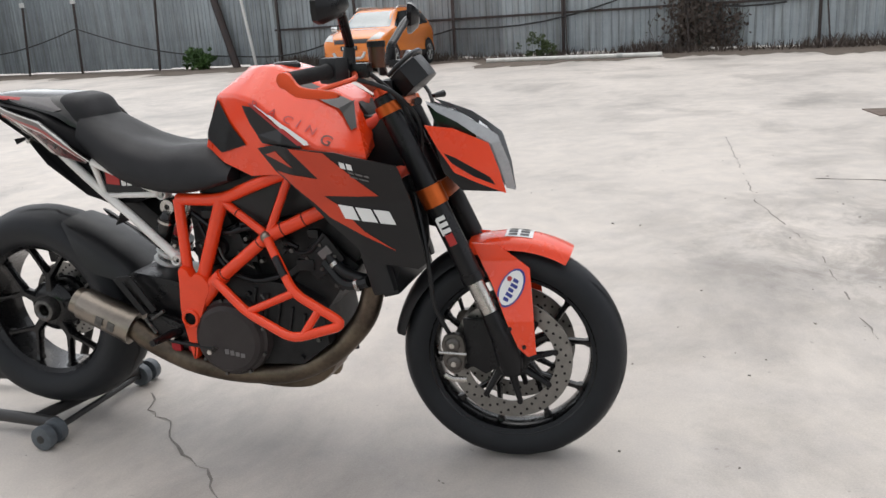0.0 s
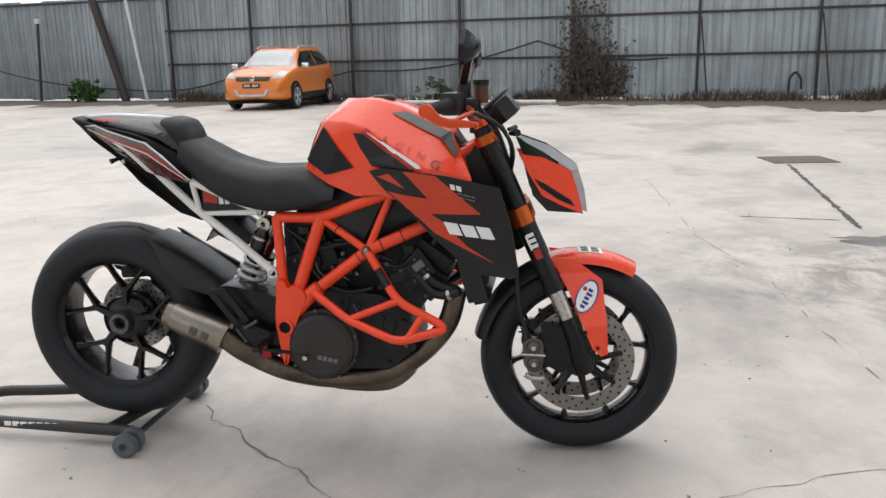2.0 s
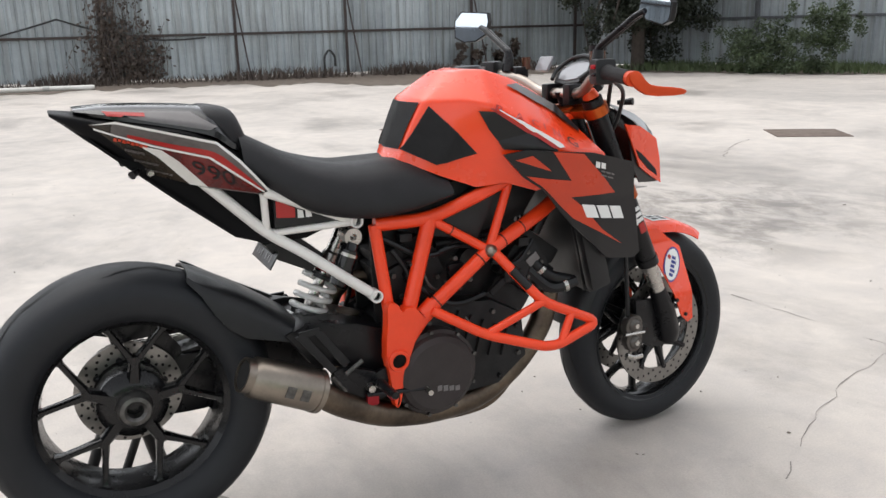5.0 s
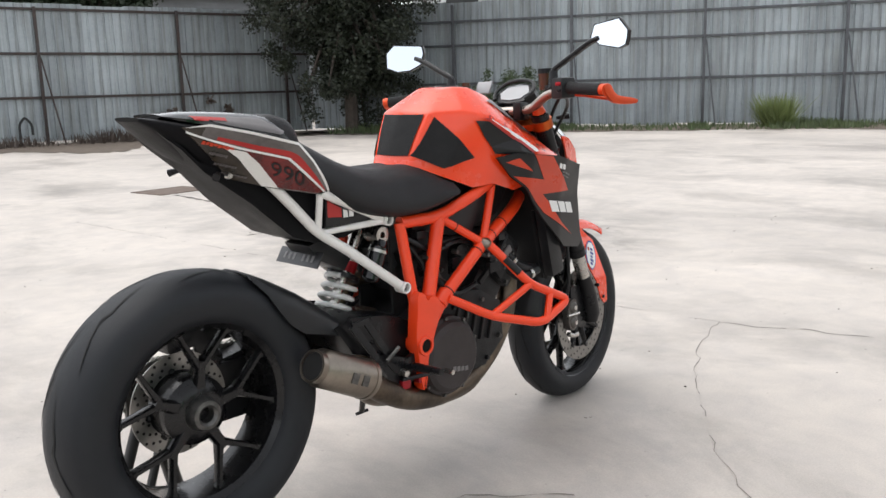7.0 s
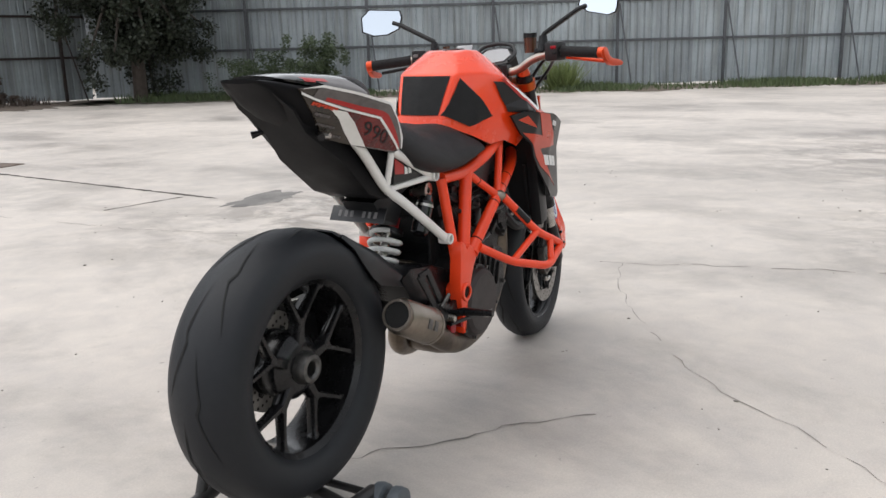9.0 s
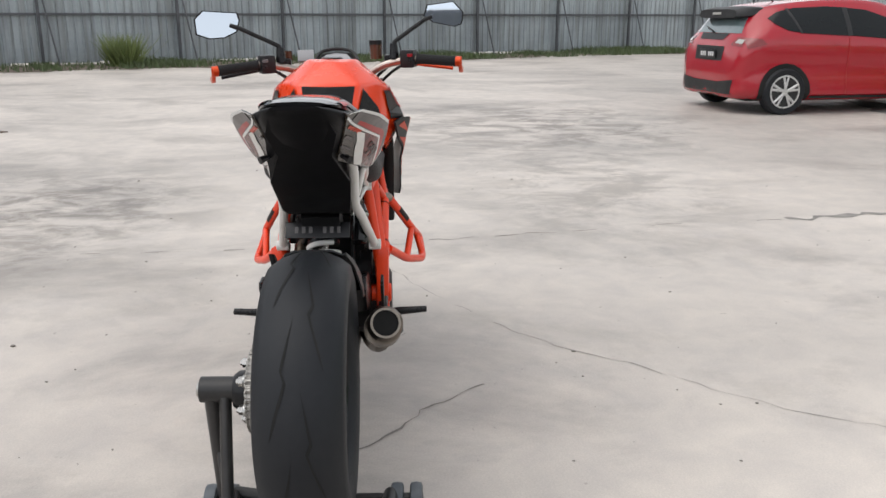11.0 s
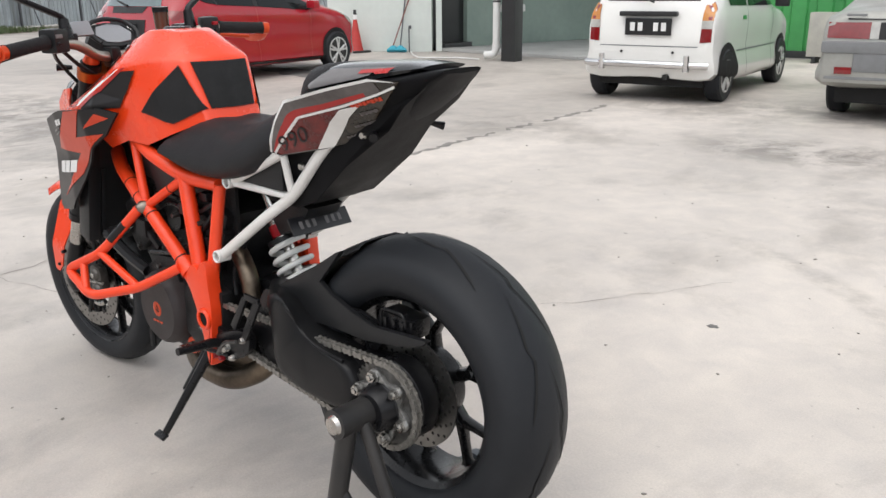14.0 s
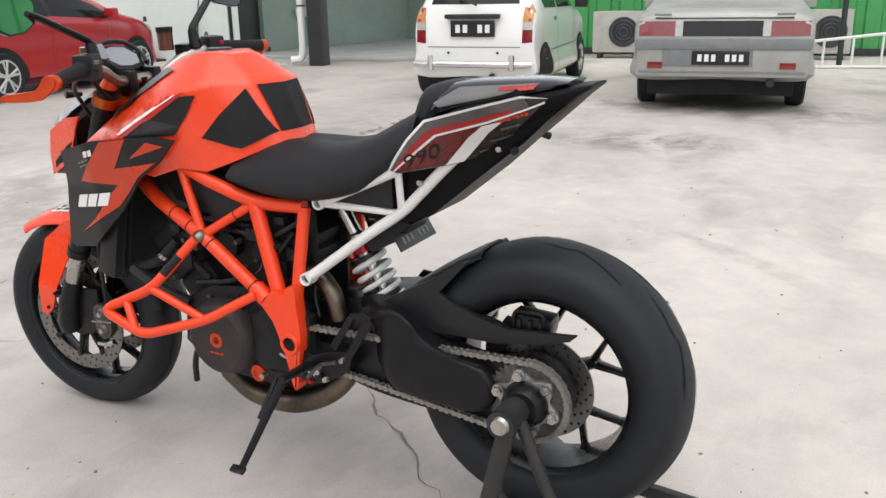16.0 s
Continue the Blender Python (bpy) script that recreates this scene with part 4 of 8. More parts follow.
cowl = part("pillion_cowl", hull([
    (-0.030, 0.0, 1.029, 0.044, 1.027, 0.056, 1.022, 0.0, 1.012),
    (0.030, 0.0, 1.032, 0.056, 1.028, 0.086, 1.008, 0.0, 0.990),
    (0.140, 0.0, 1.027, 0.064, 1.021, 0.104, 0.986, 0.0, 0.965),
    (0.215, 0.0, 1.020, 0.068, 1.012, 0.112, 0.966, 0.0, 0.940),
    (0.240, 0.0, 1.012, 0.068, 1.002, 0.112, 0.954, 0.0, 0.920),
    (0.262, 0.0, 0.988, 0.066, 0.978, 0.106, 0.936, 0.0, 0.905),
    (0.280, 0.0, 0.964, 0.062, 0.956, 0.100, 0.926, 0.0, 0.900),
], 0.015, 3), M["gloss"], bike, "gloss black pillion seat cowl", angle=30)
for s in (1, -1):
    part("cowl_stripe", decal(cowl, [(0.02, 1.023), (0.19, 1.010), (0.240, 0.978), (0.222, 0.974), (0.10, 1.000)], s, 0.0030, 0.008), M["decal_g"], cowl, "silver-grey cowl graphic")
    part("cowl_stripe", decal(cowl, [(0.02, 1.020), (0.10, 1.013), (0.10, 1.006), (0.03, 1.014)], s, 0.0042, 0.008), M["decal_r"], cowl)
tray = slab([(-0.070, 1.017), (0.000, 0.956), (0.060, 0.902), (0.150, 0.826), (0.262, 0.735), (0.300, 0.722), (0.325, 0.712), (0.420, 0.712), (0.500, 0.742), (0.545, 0.775), (0.330, 0.830), (0.200, 0.930)], -1, 1, bevel=0.006)
for v in tray.verts:
    v.co.y *= (0.080 + 0.012 * max(0, min(1, (v.co.z - 0.72) / 0.06)) - 0.034 * max(0, min(1, (v.co.z - 0.845) / 0.045)) + 0.030 * max(0, min(1, (v.co.z - 0.90) / 0.1))) * (0.6 if v.co.x < 0 else 1)
part("undertray", tray, M["tail_black"], bike, "matt black plastic undertray")
for s in (1, -1):
    part("side_pocket", slab([(0.345, 0.822), (0.515, 0.748), (0.345, 0.748)], s * 0.092, s * 0.104, bevel=0.002), M["black"], bike)
    if s < 0:
        part("filter_sticker", slab([(0.350, 0.812), (0.392, 0.790), (0.392, 0.768), (0.350, 0.772)], s * 0.1041, s * 0.1055), M["decal_r"], bike, "red sticker")
        for k in range(2):
            part("filter_sticker", slab([(0.398 + 0.018 * k, 0.786), (0.410 + 0.018 * k, 0.782), (0.412 + 0.018 * k, 0.766), (0.398 + 0.018 * k, 0.766)], s * 0.1041, s * 0.1055), M["decal_w"], bike)
    else:
        part("pocket_bolt", lathe([(0, s * 0.110), (0.006, s * 0.110), (0.008, s * 0.103)], (0.275, 0, 0.812), seg=12), M["steel"], bike)
plate_m = Matrix.Translation((0.345, 0.008, 0.664)) @ Matrix.Rotation(radians(-58), 4, "Y")
M["plate"] = mat("black_plate", (0.012, 0.012, 0.014), 0.35, var=0.2, scale=20)
nplate = part("number_plate", boxed((0, 0, 0), (0.042, 0.165, 0.004), 0.0015), M["plate"], bike, "small black number plate", local=plate_m)
for k in range(7):
    if k != 3:
        part("plate_bar", boxed((0.0, -0.054 + 0.018 * k, 0.0024), (0.017, 0.009, 0.0008)), M["decal_g"], nplate)
part("plate_bracket", slab([(0.33, 0.70), (0.40, 0.72), (0.47, 0.66), (0.44, 0.62), (0.36, 0.66)], -0.05, 0.05, bevel=0.006), M["black"], bike)
for s in (1, -1):
    part("indicator", tubes(([(0.080, s * 0.078, 0.900), (0.062, s * 0.098, 0.893)], [0.005, 0.009]), seg=8), M["satin"], bike)

# rear shock
axis0, axis1 = Vector((0.540, 0.008, 0.705)), Vector((0.402, 0.004, 0.450))
shock = thing_part("shock_absorber", bike)
part("shock_body", tubes(([axis0, axis0.lerp(axis1, 0.22), axis0.lerp(axis1, 0.24), axis0.lerp(axis1, 0.44)], [0.017, 0.018, 0.023, 0.025]), seg=20), M["steel"], shock, "silver shock absorber body")
part("shaft", tubes(([axis0.lerp(axis1, 0.42), axis1], 0.014), seg=14), M["steel"], shock)
part("collar", tubes(([axis0.lerp(axis1, 0.30), axis0.lerp(axis1, 0.40)], 0.028), seg=20), M["red"], shock)
part("spring_seat", tubes(([axis0.lerp(axis1, 0.42), axis0.lerp(axis1, 0.46)], 0.044), seg=24), M["satin"], shock)
part("reservoir", tubes(([(0.528, -0.092, 0.690), (0.521, -0.092, 0.676), (0.520, -0.092, 0.674), (0.488, -0.090, 0.596), (0.484, -0.090, 0.590)], [0.017, 0.021, 0.024, 0.024, 0.018]), seg=20), M["gloss"], shock, "black shock reservoir", angle=40)
part("reservoir_ring", tubes(([(0.517, -0.092, 0.667), (0.514, -0.092, 0.660)], 0.0255), seg=20), M["steel"], shock)
part("top_eye", lathe([(0.008, -0.05), (0.021, -0.05), (0.021, -0.100), (0.008, -0.100)], (0.527, 0, 0.704), "y", 20, closed=True), M["steel"], shock)
d = (axis1 - axis0).normalized()
u = d.orthogonal().normalized()
v = d.cross(u)
turns = [axis0.lerp(axis1, 0.46 + 0.52 * k / 90) + (u * math.cos(k * 0.4) + v * math.sin(k * 0.4)) * 0.042 for k in range(91)]
part("spring", tubes((turns, 0.0072), seg=8), M["spring"], shock, "white coil spring", angle=80)


# swingarm, one-sided, with hugger
arm = [(0.520, 0.345), (0.470, 0.430), (0.430, 0.512), (0.398, 0.520), (0.360, 0.506), (0.332, 0.470), (0.261, 0.446), (0.204, 0.432), (0.110, 0.437), (0.030, 0.448), (-0.045, 0.402), (-0.045, 0.340), (0.015, 0.296), (0.109, 0.286), (0.264, 0.287), (0.445, 0.306)]
swing = part("swingarm", slab(soften(arm, 2), 0.058, 0.117, bevel=0.009), M["satin"], bike, "black one-sided swingarm", angle=50)
casting = soften([(0.386, 0.512), (0.346, 0.534), (0.302, 0.526), (0.266, 0.487), (0.226, 0.458), (0.180, 0.444), (0.112, 0.436), (0.084, 0.398), (0.082, 0.360), (0.110, 0.322), (0.217, 0.320), (0.342, 0.334), (0.368, 0.384), (0.366, 0.462)], 2)
bm = bmesh.new()
rings = []
for y, k, lead in ((0.070, 1.00, 0.085), (0.105, 1.00, 0.045), (0.130, 1.00, 0.012), (0.142, 0.985, 0.0), (0.149, 0.955, -0.004), (0.153, 0.90, -0.010), (0.155, 0.80, -0.016)):
    rings.append([bm.verts.new((0.235 + (x - 0.235) * k + lead * max(0, (x - 0.235) / 0.15), y, 0.405 + (z - 0.405) * (k if z < 0.42 else 0.5 + 0.5 * k))) for x, z in casting])
for p, q in zip(rings, rings[1:]):
    for k in range(len(p)):
        bm.faces.new((p[k], p[(k + 1) % len(p)], q[(k + 1) % len(p)], q[k]))
bm.faces.new(rings[0])
bm.faces.new(rings[-1])
M["arm"] = mat("black_cast_arm", (0.011, 0.011, 0.012), 0.34, var=0.3, scale=12, bump=0.05, bscale=300, spec=0.22)
part("arm_shell", bm, M["arm"], swing, angle=75)
part("arm_ridge", tubes((fillet([(0.340, 0.146, 0.527), (0.304, 0.149, 0.520), (0.268, 0.150, 0.482), (0.228, 0.150, 0.454), (0.182, 0.150, 0.441), (0.120, 0.147, 0.437)], 0.04), 0.0042), seg=8), M["arm"], swing)
part("cross_brace", slab([(0.640, 0.455), (0.520, 0.500), (0.400, 0.520), (0.345, 0.500), (0.400, 0.420), (0.560, 0.365), (0.640, 0.375)], -0.115, 0.060, bevel=0.02), M["satin"], swing)
hug = bmesh.new()
vs = []
for x, z, deep, wide in ((0.158, 0.664, 0.018, 0.72), (0.196, 0.645, 0.036, 0.86), (0.235, 0.622, 0.062, 0.95), (0.272, 0.600, 0.080, 1), (0.310, 0.574, 0.082, 1), (0.350, 0.546, 0.064, 1), (0.390, 0.516, 0.046, 1), (0.430, 0.484, 0.030, 1)):
    down = Vector((-0.58, 0, -0.81))
    vs.append([hug.verts.new(Vector((x, y * wide, z)) + down * d) for y, d in ((-0.110, deep), (-0.106, deep * 0.45), (-0.094, 0.012), (-0.062, 0.002), (0, 0), (0.062, 0.002), (0.092, 0.010), (0.098, 0.016))])
for a, b in zip(vs, vs[1:]):
    for k in range(7):
        hug.faces.new((a[k], a[k + 1], b[k + 1], b[k]))
bmesh.ops.recalc_face_normals(hug, faces=hug.faces)
bmesh.ops.solidify(hug, geom=hug.faces[:], thickness=0.004)
hugger = part("hugger", hug, M["black"], bike, "black rear wheel hugger", angle=50)
part("hugger_wing", slab([(0.430, 0.500), (0.348, 0.548), (0.246, 0.604), (0.176, 0.648), (0.160, 0.654), (0.233, 0.572), (0.200, 0.552), (0.138, 0.530), (0.072, 0.514), (-0.080, 0.524), (-0.066, 0.510), (-0.004, 0.492), (0.098, 0.476), (0.206, 0.478), (0.300, 0.470), (0.360, 0.490)], 0.094, 0.108, bevel=0.004), M["black"], hugger)

# chain drive
sp = (RW[0], RW[2])
spr = part("sprocket", gear(0.091, 0.084, 40, 0.130, 0.006, sp), M["dark_steel"], bike, "oily grey rear sprocket", smooth=False)
lobes = []
for k in range(72):
    th = 2 * math.pi * k / 72
    rr = 0.066 + 0.011 * math.cos(6 * th - 1.8)
    lobes.append((sp[0] + rr * math.cos(th), sp[1] + rr * math.sin(th)))
part("sprocket_carrier", slab(lobes, 0.132, 0.143, bevel=0.003), M["greasy"], spr)
part("carrier_web", lathe([(0.0, 0.146), (0.048, 0.146), (0.052, 0.142), (0.052, 0.132)], RW, seg=32), M["satin"], spr)
for k in range(6):
    th = 2 * math.pi * k / 6 + 0.3
    part("sprocket_washer", lathe([(0, 0.148), (0.0135, 0.147), (0.0145, 0.142)], (sp[0] + 0.064 * math.cos(th), 0, sp[1] + 0.064 * math.sin(th)), seg=14), M["greasy"], spr, angle=30)
    part("sprocket_bolt", lathe([(0, 0.162), (0.006, 0.162), (0.0065, 0.157), (0.0110, 0.157), (0.0115, 0.146)], (sp[0] + 0.064 * math.cos(th), 0, sp[1] + 0.064 * math.sin(th)), seg=6), M["steel"], spr, angle=20)
part("axle_flange", lathe([(0.0, 0.178), (0.038, 0.176), (0.046, 0.165), (0.050, 0.12), (0.050, 0.05), (0.0, 0.05)], RW, seg=28), M["satin"], spr)
fs, fr = (0.620, 0.400), 0.040
run = []
for k in range(27):
    th = radians(95 + 170 * k / 26)
    run.append((sp[0] + 0.0885 * math.cos(th), sp[1] + 0.0885 * math.sin(th)))
path = []


def lay(a, b, n):
    for k in range(n):
        path.append((a[0] + (b[0] - a[0]) * k / n, a[1] + (b[1] - a[1]) * k / n))


lay((fs[0], fs[1] + fr), run[0], 39)
path += run[:-1]
lay(run[-1], (fs[0], fs[1] - fr), 39)
link_bm = bmesh.new()
eight = [(-0.0132, 0.0), (-0.0115, 0.0052), (-0.0075, 0.0070), (-0.003, 0.0052), (0.0, 0.0042), (0.003, 0.0052), (0.0075, 0.0070), (0.0115, 0.0052), (0.0132, 0.0)]
eight += [(u, -w) for u, w in eight[-2:0:-1]]
for q in (-1, 1):
    slab(eight, q * 0.0062, q * 0.0082, bm=link_bm)
for q in (-1, 1):
    lathe([(0, -0.0098), (0.0030, -0.0094), (0.0030, 0.0094), (0, 0.0098)], (q * 0.0077, 0, 0), "y", 8, bm=link_bm)
inner_bm = bmesh.new()
for q in (-1, 1):
    slab(eight, q * 0.0038, q * 0.0058, bm=inner_bm)
    lathe([(0.0050, -0.0040), (0.0050, 0.0040)], (q * 0.0077, 0, 0), "y", 8, bm=inner_bm)
inner = part("chain_link", inner_bm, M["chain"], spr)
link = part("chain_link", link_bm, M["chain"], spr)
for k, (x, z) in enumerate(path):
    nx, nz = path[(k + 1) % len(path)]
    ob = (link, inner)[k] if k < 2 else new("chain_link", (link, inner)[k % 2].data)
    ob.parent = spr
    ob.matrix_basis = Matrix.Translation((x, 0.130, z)) @ Matrix.Rotation(-math.atan2(nz - z, nx - x), 4, "Y")
part("hub_carrier", lathe([(0.046, -0.004), (0.066, -0.002), (0.074, 0.006), (0.076, 0.030), (0.080, 0.058), (0.084, 0.062), (0.088, 0.072), (0.086, 0.108), (0.078, 0.116), (0.050, 0.118)], RW, seg=36, closed=True), M["satin"], swing, "black eccentric hub carrier", angle=40)
cal = part("rear_caliper", boxed((0.030, 0.056, 0.520), (0.092, 0.056, 0.044), 0.012, Matrix.Rotation(radians(-4), 3, "Y")), M["satin"], bike, "black rear brake caliper")
part("caliper_bracket", slab(soften([(0.085, 0.535), (0.110, 0.500), (0.150, 0.440), (0.110, 0.430), (0.060, 0.490)], 1), 0.058, 0.070, bevel=0.003), M["satin"], cal)
part("caliper_pin", tubes((fillet([(0.066, 0.088, 0.512), (0.064, 0.090, 0.552), (0.000, 0.090, 0.552), (-0.004, 0.088, 0.524)], 0.012), 0.0035), seg=8), M["satin"], cal)
for k in range(3):
    part("caliper_rib", boxed((0.006 + 0.024 * k, 0.086, 0.518), (0.010, 0.010, 0.034), 0.004), M["satin"], cal)
part("rear_brake_hose", tubes((fillet([(0.08, 0.07, 0.50), (0.13, 0.09, 0.53), (0.25, 0.08, 0.50)], 0.03), 0.005), seg=6), M["satin"], bike)

# exhaust
exh = thing_part("exhaust", bike)
e0, e1 = Vector((0.238, -0.165, 0.446)), Vector((0.405, -0.152, 0.366))
part("muffler", tubes(([e0, e0.lerp(e1, 0.06), e0.lerp(e1, 0.10), e1], [0.036, 0.038, 0.046, 0.050]), seg=32), M["titan"], exh, "brushed titanium muffler", angle=50)
part("muffler_band", tubes(([e0.lerp(e1, 0.93), e0.lerp(e1, 1.0)], 0.0515), seg=32), M["titan"], exh)
bm = bmesh.new()
dd = (e1 - e0).normalized()
tube(bm, [e0 - dd * 0.006, e0 + dd * 0.06], 0.033, 24, cap=False)
tube(bm, [e0 - dd * 0.006, e0 - dd * 0.0061], [0.033, 0.039], 24, cap=False)
tube(bm, [e0 - dd * 0.006, e0 + dd * 0.012], 0.039, 24, cap=False)
part("outlet", bm, M["titan"], exh, "brushed outlet ring")
# near-black disc stands for the shade inside the muffler's mouth
part("outlet_dark", tubes(([e0 - dd * 0.002, e0 - dd * 0.001], 0.0330), seg=24), M["groove"], exh)
for k in range(2):
    mm = Matrix.Translation(e0.lerp(e1, 0.52 + 0.2 * k)) @ dd.to_track_quat("X", "Z").to_matrix().to_4x4()
    part("emblem_block", boxed((0, -0.0485, -0.004), (0.022, 0.003, 0.026), 0.001), M["dark_steel"], exh, local=mm)
pipe = [(0.395, -0.152, 0.370), (0.450, -0.148, 0.325), (0.565, -0.135, 0.262), (0.700, -0.110, 0.228), (0.860, -0.085, 0.226), (0.985, -0.070, 0.292), (1.075, -0.055, 0.392), (1.10, -0.04, 0.50)]
part("header_pipe", tubes((fillet(pipe, 0.08, 6), 0.0315), seg=20), M["header"], exh, "heat-tinted exhaust pipe", angle=60)
pipe2 = [(0.93, 0.02, 0.21), (0.80, 0.075, 0.19), (0.66, 0.07, 0.19), (0.56, 0.04, 0.24), (0.50, -0.01, 0.36), (0.53, -0.02, 0.50)]
part("header_pipe", tubes((fillet(pipe2, 0.07, 6), 0.029), seg=18), M["header"], exh, angle=60)
part("header_pipe", tubes((fillet([(0.640, 0.060, 0.560), (0.575, 0.075, 0.560), (0.528, 0.085, 0.520), (0.512, 0.085, 0.455)], 0.05, 6), 0.022), seg=16), M["header"], exh, angle=60)
part("collector", slab(soften([(0.560, 0.300), (0.610, 0.205), (0.700, 0.172), (0.860, 0.166), (0.930, 0.190), (0.985, 0.250), (0.96, 0.32), (0.70, 0.33)], 2), -0.075, 0.05, bevel=0.028), M["header"], exh)

# engine
eng = thing_part("engine", bike)
part("crankcase", slab([(0.590, 0.470), (0.600, 0.300), (0.680, 0.255), (0.900, 0.265), (0.985, 0.330), (0.970, 0.450), (0.880, 0.500), (0.700, 0.520)], -0.120, 0.120, bevel=0.02), M["engine"], eng, angle=50)
cc = (0.705, 0, 0.350)
M["cover"] = mat("brown_grey_cover_paint", (0.040, 0.033, 0.033), 0.55, var=0.25, scale=18, bump=0.15, bscale=400, spec=0.3)
part("clutch_cover", lathe([(0.0, -0.176), (0.085, -0.176), (0.097, -0.168), (0.102, -0.155), (0.110, -0.150), (0.112, -0.11)], cc, seg=40), M["cover"], eng, "dark brown-grey clutch cover", angle=30)
for k in range(9):
    th = 2 * math.pi * k / 9 + 0.3
    part("cover_bolt", lathe([(0, -0.160), (0.005, -0.160), (0.006, -0.148)], (cc[0] + 0.108 * math.cos(th), 0, cc[2] + 0.108 * math.sin(th)), seg=6), M["dark_steel"], eng, angle=20)
for k in range(4):
    part("cover_bar", boxed((0.702 + 0.016 * k, -0.1765, 0.318 - 0.003 * k), (0.012, 0.0012, 0.014 - 0.002 * (k > 1))), M["decal_g"], eng)
gc = (0.835, 0, 0.372)
part("alternator_cover", lathe([(0.0, 0.166), (0.082, 0.166), (0.092, 0.158), (0.098, 0.145), (0.104, 0.10)], gc, seg=36), M["cover"], eng, "black alternator cover", angle=30)
part("cover_ring", lathe([(0.010, 0.166), (0.016, 0.1672), (0.020, 0.166)], gc, seg=20), M["anod"], eng, "orange ring emblem")
for k in range(3):
    part("cover_bar", boxed((gc[0] - 0.016 + 0.016 * k, 0.1665, 0.338), (0.012, 0.0012, 0.005)), M["anod"], eng)
part("sprocket_cover", slab([(0.560, 0.470), (0.570, 0.330), (0.680, 0.290), (0.740, 0.330), (0.735, 0.450), (0.650, 0.500)], 0.110, 0.142, bevel=0.012), M["engine"], eng)
part("oil_filter_cap", lathe([(0.0, 0.124), (0.012, 0.125), (0.013, 0.129), (0.022, 0.128), (0.024, 0.10)], (0.742, 0, 0.285), seg=24), M["anod"], eng, "orange oil filter cap")
for name, base, tip, rx in (("front_cylinder", (0.905, 0, 0.43), (1.045, 0, 0.62), 0), ("rear_cylinder", (0.725, 0, 0.47), (0.650, 0, 0.66), 0)):
    b0, b1 = Vector(base), Vector(tip)
    q = (b1 - b0).normalized()
    side = Vector((0, 1, 0)).cross(q)
    for k, (f0, f1, wx, wy, lab) in enumerate(((0.0, 0.45, 0.062, 0.085, "cylinder"), (0.45, 0.85, 0.075, 0.100, "cylinder_head"), (0.85, 1.05, 0.062, 0.092, "cam_cover"))):
        m3 = Matrix((side, Vector((0, 1, 0)), q)).transposed()
        c = b0.lerp(b1, (f0 + f1) / 2)
        part(lab, boxed(c, (2 * wx, 2 * wy, (b1 - b0).length * (f1 - f0)), 0.012, m3), M["engine"], eng)
    for s in (1, -1):
        for k in range(4):
            c = b0.lerp(b1, 0.62) + side * (0.05 if k % 2 else -0.05) + q * (0.03 if k > 1 else -0.03) + Vector((0, s * 0.103, 0))
            part("head_bolt", lathe([(0, s * 0.006), (0.006, s * 0.005), (0.008, -s * 0.004)], c, seg=8), M["dark_steel"], eng)
        part("head_cap", lathe([(0, s * 0.012), (0.026, s * 0.010), (0.030, -s * 0.004)], b0.lerp(b1, 0.66) + Vector((0, s * 0.103, 0)), seg=20), M["satin"], eng)
part("upper_case", slab(soften([(0.660, 0.500), (0.660, 0.690), (0.820, 0.720), (1.010, 0.690), (1.030, 0.560), (0.940, 0.480), (0.780, 0.470)], 1), -0.062, 0.062, bevel=0.012), M["engine"], eng)
part("airbox", slab([(0.62, 0.78), (0.64, 0.70), (0.80, 0.66), (0.99, 0.70), (1.06, 0.80), (0.9, 0.83)], -0.095, 0.095, bevel=0.02), M["black"], eng)
part("throttle_body", tubes(([(0.84, -0.09, 0.60), (0.84, 0.09, 0.60)], 0.034), seg=18), M["satin"], eng)
rad = Matrix.Rotation(radians(-14), 3, "Y")
part("radiator", boxed((1.145, 0, 0.640), (0.045, 0.30, 0.32), 0.008, rad), M["black"], bike, "black radiator")
part("radiator_tank", boxed((1.140, -0.165, 0.645), (0.06, 0.035, 0.30), 0.012, rad), M["black"], bike)
part("radiator_tank", boxed((1.140, 0.165, 0.645), (0.06, 0.035, 0.30), 0.012, rad), M["black"], bike)
for s in (1, -1):
    part("inner_panel", slab([(1.10, 0.70), (1.20, 0.70), (1.205, 0.56), (1.185, 0.49), (1.15, 0.485), (1.13, 0.58)], s * 0.128, s * 0.142, bevel=0.005), M["black"], bike)
hoses = (
    ([(1.12, -0.14, 0.52), (1.05, -0.13, 0.50), (0.99, -0.11, 0.56)], 0.016, "black"), ([(1.12, 0.14, 0.52), (1.04, 0.13, 0.47), (0.95, 0.12, 0.44)], 0.016, "black"),
    ([(0.66, -0.11, 0.60), (0.70, -0.125, 0.54), (0.78, -0.12, 0.50), (0.86, -0.12, 0.52)], 0.007, "satin"), ([(0.62, -0.10, 0.66), (0.66, -0.12, 0.60), (0.645, -0.12, 0.52)], 0.006, "satin"),
    ([(0.62, 0.10, 0.66), (0.68, 0.125, 0.58), (0.80, 0.12, 0.52), (0.92, 0.12, 0.50)], 0.007, "satin"), ([(0.93, 0.12, 0.34), (0.955, 0.125, 0.28), (0.955, 0.125, 0.22)], 0.008, "black"),
    ([(0.88, -0.12, 0.60), (0.95, -0.125, 0.58), (1.0, -0.12, 0.64)], 0.006, "satin"), ([(0.55, 0.06, 0.60), (0.58, 0.09, 0.52), (0.56, 0.10, 0.46)], 0.006, "satin"),
)
for pts, r, m in hoses:
    part("hose", tubes((fillet(pts, 0.04), r), seg=8), M[m], eng)
